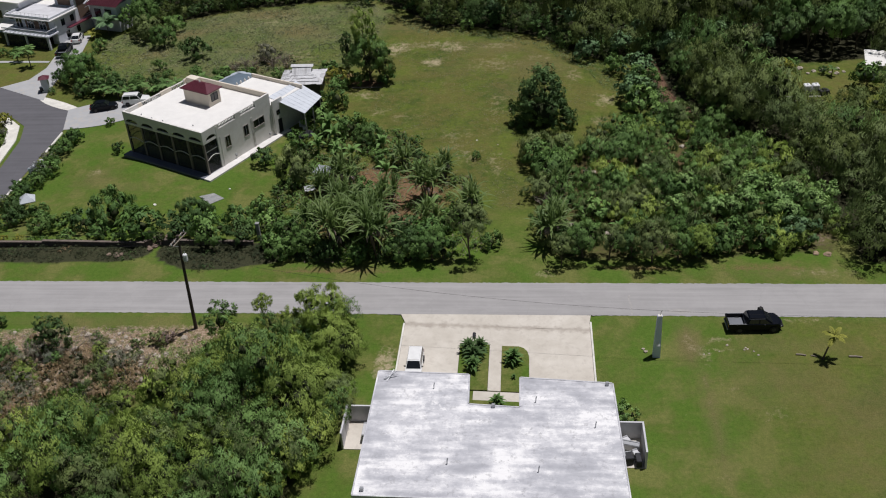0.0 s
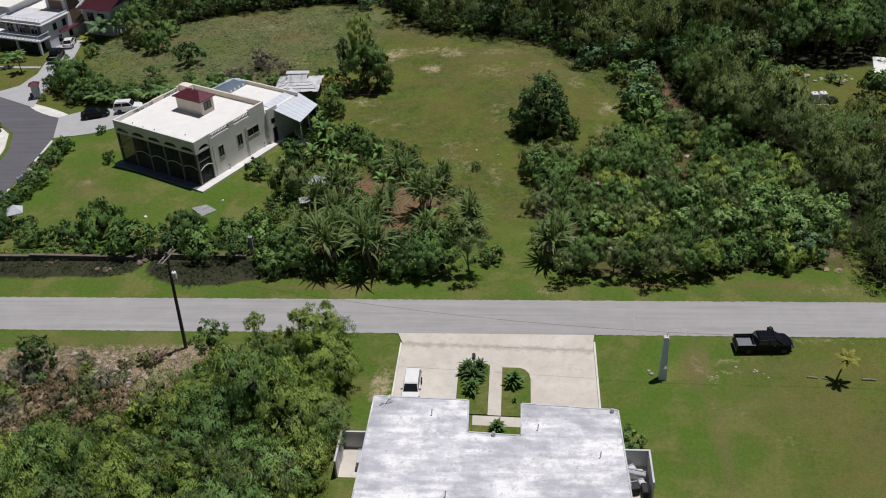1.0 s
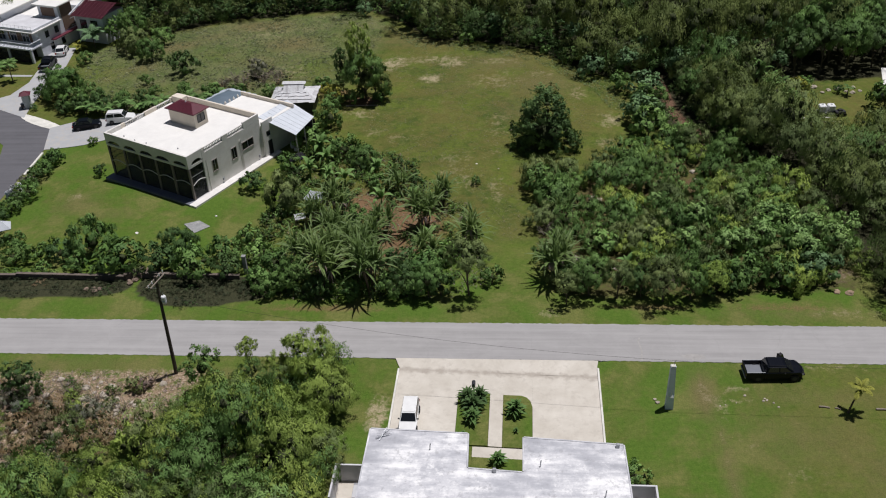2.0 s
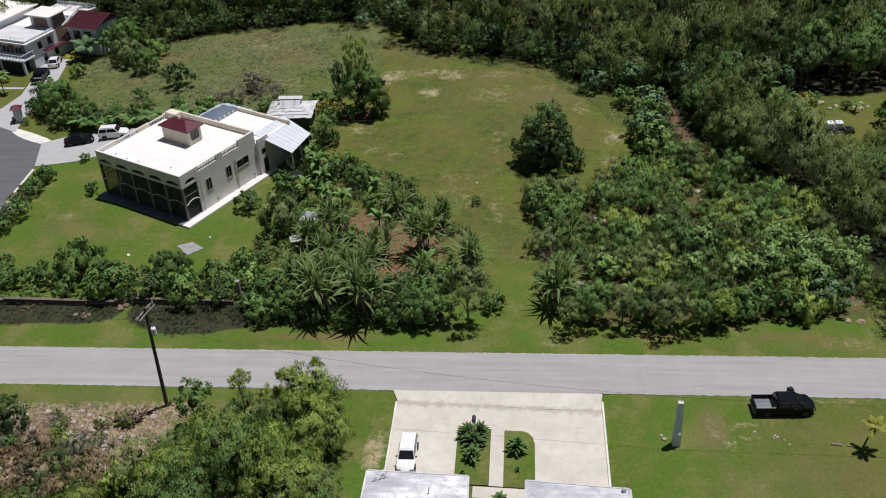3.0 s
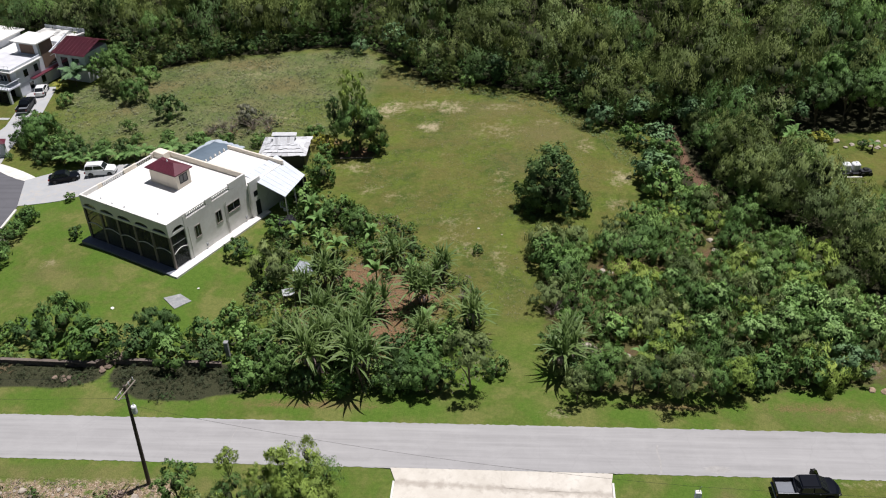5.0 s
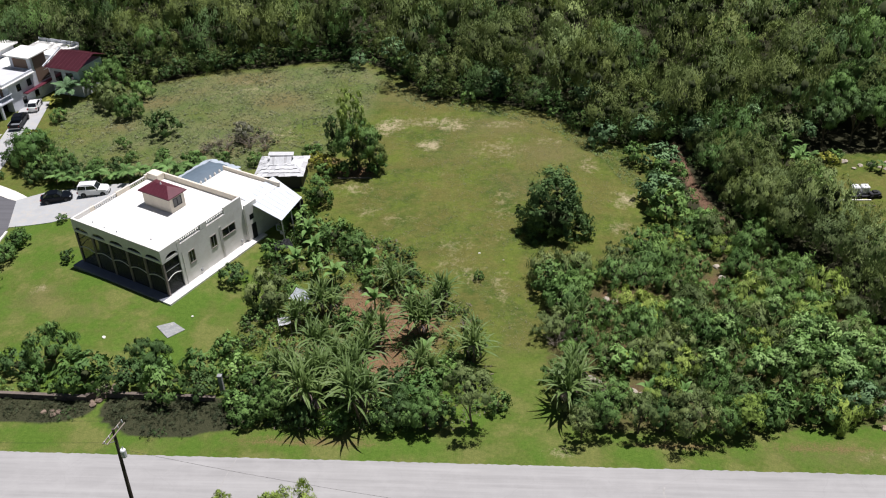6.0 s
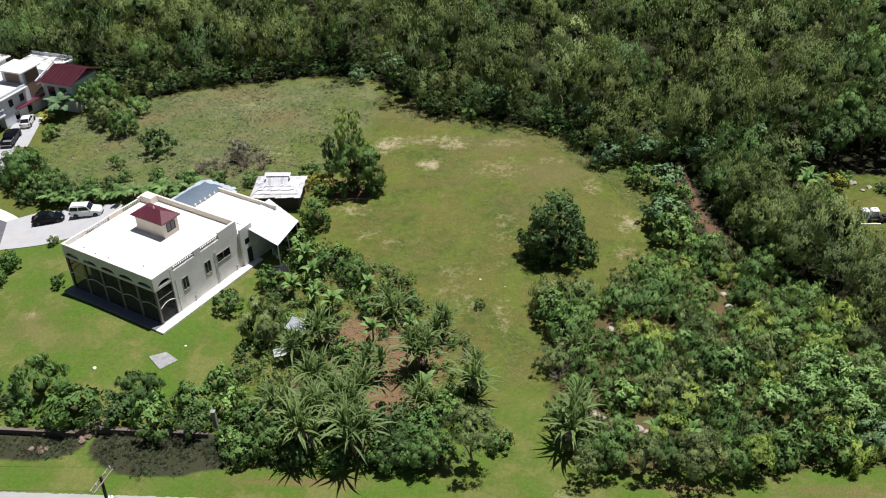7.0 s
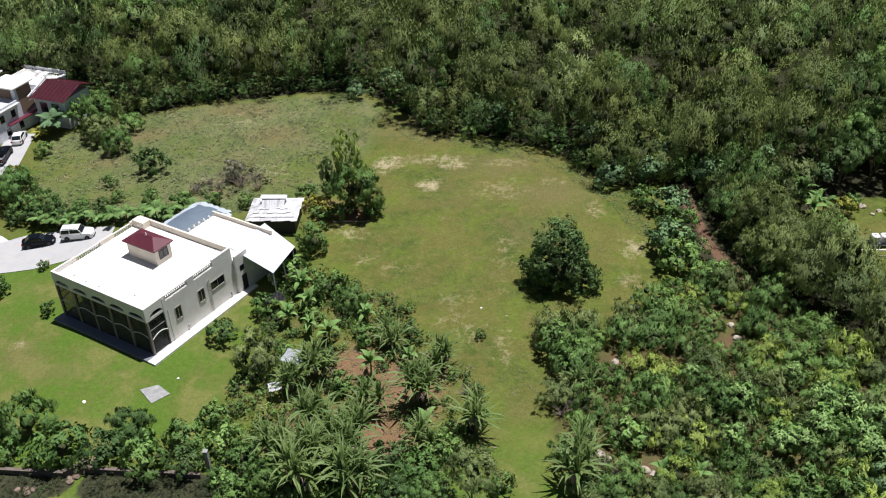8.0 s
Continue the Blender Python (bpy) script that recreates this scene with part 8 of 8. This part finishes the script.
def clearing_shed():
    e = empty("pale_shed", pose(53.6, 60.3, gz(53, 60), 0, 0, -12), "pale shed with a white roof beside the forest", "shed")
    box("wall", -2.4, 2.4, -2.0, 2.0, -0.2, 2.4, surface("wall_pale_blue", (0.50, 0.58, 0.64), 0.8, 0.12, 0.6, 12), e, "pale blue wall")
    bm = bmesh.new()
    quad_plate(bm, [(-2.8, -2.4, 2.45), (2.8, -2.4, 2.45), (2.8, 2.4, 2.95), (-2.8, 2.4, 2.95)], 0.05)
    part("roof", bm, ROOF_WHITE, e, "white sheet roof")


clearing_shed()


# ---- dead shrubs, creeping mats, tufts of grass ----
def dead_shrub(x, y, r, seed):
    rnd = random.Random(seed)
    bm = bmesh.new()
    for k in range(26):
        a, t = rnd.uniform(0, 6.28), rnd.uniform(0.2, 1.2)
        p1 = Vector((0.4 * r * math.cos(a) * t, 0.4 * r * math.sin(a) * t, r * 0.5))
        p2 = p1 + Vector((0.6 * r * math.cos(a + rnd.uniform(-0.8, 0.8)), 0.6 * r * math.sin(a + rnd.uniform(-0.8, 0.8)), r * rnd.uniform(0.2, 0.6)))
        add_tube(bm, [(0, 0, -0.05), p1, p2], [0.035, 0.02, 0.008], 4)
    ob = part("dead_shrub", bm, DEAD)
    ob.location = (x, y, gz(x, y))
    return tagged(ob, "leafless bleached shrub with bare twigs", "dead shrub", "dead shrubs")


for i, (x, y, r) in enumerate(((3.0, 24.6, 1.8), (4.4, 23.8, 1.5), (2.6, 23.2, 1.4), (3.6, 25.6, 1.5), (5.2, 16.2, 1.3), (6.8, 14.6, 1.2), (16.0, 12.2, 1.2), (-42.6, 69, 2.4), (-40.8, 67.4, 2.0), (-44, 66.8, 1.8), (-45.6, 68.2, 1.6), (-39.4, 69.2, 1.7), (-43.2, 70.8, 1.6), (-38.2, 66.8, 1.4), (-46.8, 66.2, 1.3), (-48, -7.6, 1.8), (-50.5, -9.0, 1.6), (-39, -6.8, 1.3), (-36.0, -8.0, 1.4), (8.2, 14.0, 1.3), (7.2, 15.4, 1.2), (-7.0, 25.8, 1.1))):
    dead_shrub(x, y, r, 600 + i)
plant("bush", -42.0, 69.6, 1.6, "grey", "feather", "half-bare grey bush in the overgrown field", "bush", lift=1.8, seed=11)

for x, y, r, kind, shape in ((-71.8, 63.4, 3.7, "mid", "fine"), (-69.0, 60.4, 2.2, "mid", "bush"), (-73.5, 64.5, 2.2, "mid", "bush"), (-66.8, 62.6, 2.0, "mid", "feather"), (-55.0, 72.0, 2.4, "dark", "bush"), (-63.4, 79.6, 2.5, "mid", "feather"),
                             (-67.2, 83.0, 2.8, "olive", "feather"), (-63.6, 86.8, 2.0, "bright", "feather"), (-69.4, 87.4, 2.2, "mid", "bush"), (-74.6, 78.6, 1.4, "mid", "bush"), (-76.3, 72.0, 1.2, "yellow", "bush"),
                             (-47.6, 61.6, 1.6, "mid", "broad"), (-52.0, 62.6, 1.5, "mid", "bush"), (-43.4, 62.4, 1.3, "mid", "broad"), (-38.6, 62.4, 1.2, "bright", "bush"), (-57.5, 64, 1.2, "mid", "low"), (-60.4, 68.6, 1.3, "mid", "low"),
                             (-29.8, 62.0, 1.2, "yellow", "bush"), (-28.2, 59.6, 1.3, "bright", "bush"), (-30.6, 64.4, 1.4, "mid", "bush"), (-78.0, 43.0, 1.4, "yellow", "low"), (-79.5, 47, 1.6, "yellow", "low"), (-81.5, 40.5, 1.5, "mid", "low"), (-82.5, 49, 1.2, "bright", "low")):
    plant("bush", x, y, r, kind, shape, "bush in the overgrown field behind the villa", "bush", "field bushes", seed=12)

def tufts(poly, n, seed, kinds, h0, h1, name, label, avoid=()):
    """Uncountable blades and weeds."""
    rng = np.random.default_rng(seed)
    xs = [p[0] for p in poly]
    ys = [p[1] for p in poly]
    px, py = rng.uniform(min(xs), max(xs), n * 2), rng.uniform(min(ys), max(ys), n * 2)
    ok = edge_dist(px, py, poly) > 0.1
    patch = np.sin(px * 0.5 + 2 * np.sin(py * 0.31)) + np.cos(py * 0.43 + 1.5 * np.sin(px * 0.23)) + rng.normal(size=px.size) * 0.7
    ok &= patch > -1.3
    for ax, ay, ar in avoid:
        ok &= np.hypot(px - ax, py - ay) > ar
    px, py = px[ok][:n], py[ok][:n]
    k = 5
    bx = np.repeat(px, k) + rng.normal(size=len(px) * k) * 0.12
    by = np.repeat(py, k) + rng.normal(size=len(px) * k) * 0.12
    h = rng.uniform(h0, h1, bx.size)
    t = np.stack([rng.normal(size=bx.size), rng.normal(size=bx.size), np.full(bx.size, 0.7)], 1)
    c = np.stack([bx, by, ground_z(bx, by) + h * 0.42], 1)
    v, q = leaf_arrays(c, t, 1.0, 0.2, rng, flat=0.7)
    v = v.reshape(-1, 4, 3)
    v = c[:, None, :] + (v - c[:, None, :]) * h[:, None, None]
    me = mesh_from(name, v.reshape(-1, 3), q, [LEAF[a] for a, _ in kinds], rng.choice(len(kinds), size=len(q), p=[b for _, b in kinds]))
    return tagged(new(name, me), label, "grass", kind="stuff")


tufts(OVERGROWN, 7000, 51, (("grass", 0.8), ("grey", 0.2)), 0.12, 0.32, "tall_grass", "tall pale overgrown grass and weeds")
FIELD_RIM = [(-24, 93.5), (-15.7, 84.2), (3, 79), (13, 67), (15.5, 56), (12.5, 56), (10, 64), (2, 74), (-8, 79.5), (-17, 80), (-24, 89)]
tufts(FIELD_RIM, 6000, 53, (("grass", 0.6), ("blue", 0.2), ("mid", 0.2)), 0.14, 0.36, "weeds", "pale weeds along the forest edge")
FIELD = [(-25, 74), (-19, 80), (-8, 80), (2, 73), (9, 64), (12, 54), (9, 46), (1, 39), (0.5, 22), (-3.5, 22), (-5, 30), (-12, 40), (-22, 49), (-23, 57)]
tufts(FIELD, 5200, 56, (("grass", 0.55), ("weed", 0.30), ("dry", 0.15)), 0.07, 0.20, "field_grass", "short uneven grass tufts on the mown field")
tufts(RUBBLE, 2600, 54, (("dry", 0.55), ("grass", 0.3), ("olive", 0.15)), 0.10, 0.34, "dry_weeds", "dry brown weeds on the rubble bank")
tufts(GARDEN, 3500, 55, (("dry", 0.4), ("grass", 0.3), ("mid", 0.3)), 0.12, 0.36, "garden_weeds", "weeds and dead leaves between the garden plants")
plant("tree", -68.6, 86.6, 3.3, "mid", "fine", "tall leafy tree beside the overgrown field", "tree", lift=4.2, seed=15)
plant("tree", -72.6, 88.6, 2.3, "mid", "bush", "green tree beside the red-roofed house", "tree", lift=2.6, seed=15)
plant("tree", -70.4, 91.6, 2.4, "mid", "feather", "green tree beside the red-roofed house", "tree", lift=2.6, seed=15)

BRUSH_PILE = [(-48, 65), (-44, 64), (-38, 65), (-36.5, 68), (-38, 71.5), (-43, 72.5), (-47.5, 70)]
fill(BRUSH_PILE, 1.3, 61, (("brush", 0.5), ("dry", 0.3), ("grey", 0.2)), 0.4, 1.1, name="brush_pile", label="tangled brown dry brush in the overgrown field", lift=0.5, tall=(0.5, 1.0), spec=dict(FEATHER, lobes=7, tufts=6, per=12, leaf=0.15))


def gate_pillar(x, y):
    e = empty("gate_pillar", pose(x, y, gz(x, y), 0, 0, 20), "grey stone gate pillar under a red hipped cap", "gate pillar")
    box("shaft", -0.55, 0.55, -0.55, 0.55, -0.1, 2.3, LEAN_SHEET, e, "pale blue-grey plastered shaft", 0.03)
    box("plinth", -0.65, 0.65, -0.65, 0.65, -0.1, 0.35, WALL_GREY, e, "", 0.03)
    bm = bmesh.new()
    b = [bm.verts.new(c) for c in ((-0.85, -0.85, 2.3), (0.85, -0.85, 2.3), (0.85, 0.85, 2.3), (-0.85, 0.85, 2.3))]
    tip = bm.verts.new((0, 0, 2.85))
    for k in range(4):
        bm.faces.new((b[k], b[(k + 1) % 4], tip))
    bm.faces.new(b[::-1])
    part("cap", bm, ROOF_RED, e, "red hipped cap")


gate_pillar(-77.2, 61.4)
for x, y, r, kind in ((-76.2, 64.6, 1.3, "dark"), (-75.0, 67.4, 1.6, "mid"), (-74.4, 70.6, 1.3, "mid"), (-75.6, 60.2, 0.6, "mid"), (-70.2, 58.6, 1.3, "dark"), (-67.6, 59.4, 1.6, "dark"), (-64.4, 59.6, 1.7, "dark"), (-61.2, 60.2, 1.6, "mid"), (-58.2, 60.6, 1.5, "dark")):
    plant("bush", x, y, r, kind, "feather", "dark hedge bush beside a pale drive", "bush", "hedge along the drives", lift=r * 0.9, seed=31)

# brown brush and small weeds scattered over the rubble bank
rr = random.Random(91)
for i in range(16):
    x, y = rr.uniform(-53, -34), rr.uniform(-8.5, -4.2)
    plant("bush", x, y, rr.uniform(0.35, 0.95), rr.choice(("brush", "brush", "olive", "dry", "mid")), rr.choice(("feather", "low", "bush")), "small straggling bush on the rubble bank", "bush", "rubble bank bushes", seed=i)
for i in range(7):
    dead_shrub(rr.uniform(-52, -36), rr.uniform(-10, -5), rr.uniform(0.9, 1.7), 660 + i)


# hedge and small things along the villa's west kerb
for x, y, r, kind in ((-65.7, 44.8, 0.9, "mid"), (-65.5, 42.8, 1.0, "dark"), (-65.3, 40.8, 1.1, "mid"), (-65.2, 37.2, 1.2, "dark"), (-65.0, 35.0, 1.2, "mid"), (-64.9, 31.4, 1.2, "dark"), (-65.0, 29.6, 1.3, "mid"), (-65.3, 27.2, 1.2, "dark"), (-65.0, 25.2, 1.3, "mid"), (-64.7, 22.6, 1.5, "dark"), (-62.4, 20.2, 1.4, "dark"), (-58.6, 18.6, 1.3, "mid")):
    plant("bush", x, y, r, kind, "bush", "dark hedge bush along a white kerb", "bush", "kerbside hedge", lift=r * 0.8, seed=51)
plant("bush", -65.9, 33.4, 1.2, "blossom", "bush", "round bush covered in white blossom beside the kerb", "bush", lift=1.0, seed=52)
barrel(-67.2, 33.7, surface("drum_pale_blue", (0.30, 0.45, 0.52), 0.5, 0.15, 1, 10), "pale blue plastic drum beside the kerb", 0.9, 0.4)
for x, y, r in ((-56.3, 13.9, 0.6), (-58.0, 14.1, 0.5), (-59.7, 14.5, 0.6), (-54.8, 13.8, 0.5), (-52.0, 13.7, 0.5), (-49.3, 13.7, 0.6), (-61.6, 14.4, 0.6)):
    plant("bush", x, y, r, "yellow" if int(x) % 2 else "bright", "low", "low yellow-green plant behind the garden wall", "bush", "low border plants", seed=53)
for x, y, r, kind in ((-78.4, 49.2, 1.3, "yellow"), (-80.0, 48.4, 1.4, "yellow"), (-79.4, 46.4, 1.1, "grey"), (-77.0, 45.2, 0.9, "grey"), (-76.0, 42.4, 0.8, "olive"), (-77.8, 42.6, 1.0, "olive"), (-76.4, 39.2, 0.8, "grey"), (-75.6, 36.4, 0.7, "olive")):
    plant("bush", x, y, r, kind, "low", "low shrub on the planted island", "bush", "island shrubs", seed=54)


def garden_umbrella(x, y):
    e = empty("garden_umbrella", pose(x, y, gz(x, y), 0, 0, 25), "white square garden umbrella standing open on the lawn", "umbrella")
    tube("pole", [(0, 0, -0.1), (0, 0, 2.55)], [0.03, 0.03], STEEL, e, sides=8)
    box("foot", -0.3, 0.3, -0.3, 0.3, 0.0, 0.1, SLAB_GREY, e, "", 0.02)
    bm = bmesh.new()
    b = [bm.verts.new(c) for c in ((-0.95, -0.95, 1.7), (0.95, -0.95, 1.7), (0.95, 0.95, 1.7), (-0.95, 0.95, 1.7))]
    low = [bm.verts.new((v.co.x, v.co.y, 1.6)) for v in b]
    tip = bm.verts.new((0, 0, 2.6))
    for k in range(4):
        bm.faces.new((b[k], b[(k + 1) % 4], tip))
        bm.faces.new((low[k], low[(k + 1) % 4], b[(k + 1) % 4], b[k]))
    part("canopy", bm, TARP, e, "white fabric canopy")
    for a in range(4):
        c, d = 0.95 * (1 if a in (1, 2) else -1), 0.95 * (1 if a in (2, 3) else -1)
        tube("rib", [(0, 0, 2.61), (c, d, 1.71)], [0.015, 0.012], METAL_WHITE, e, sides=5)


garden_umbrella(-62.8, 23.6)
barrel(-77.7, 61.0, DARK, "dark bin beside the gate pillar", 0.9, 0.4)

log(-23.9, 58.5, 4.6, 0.09, 2)
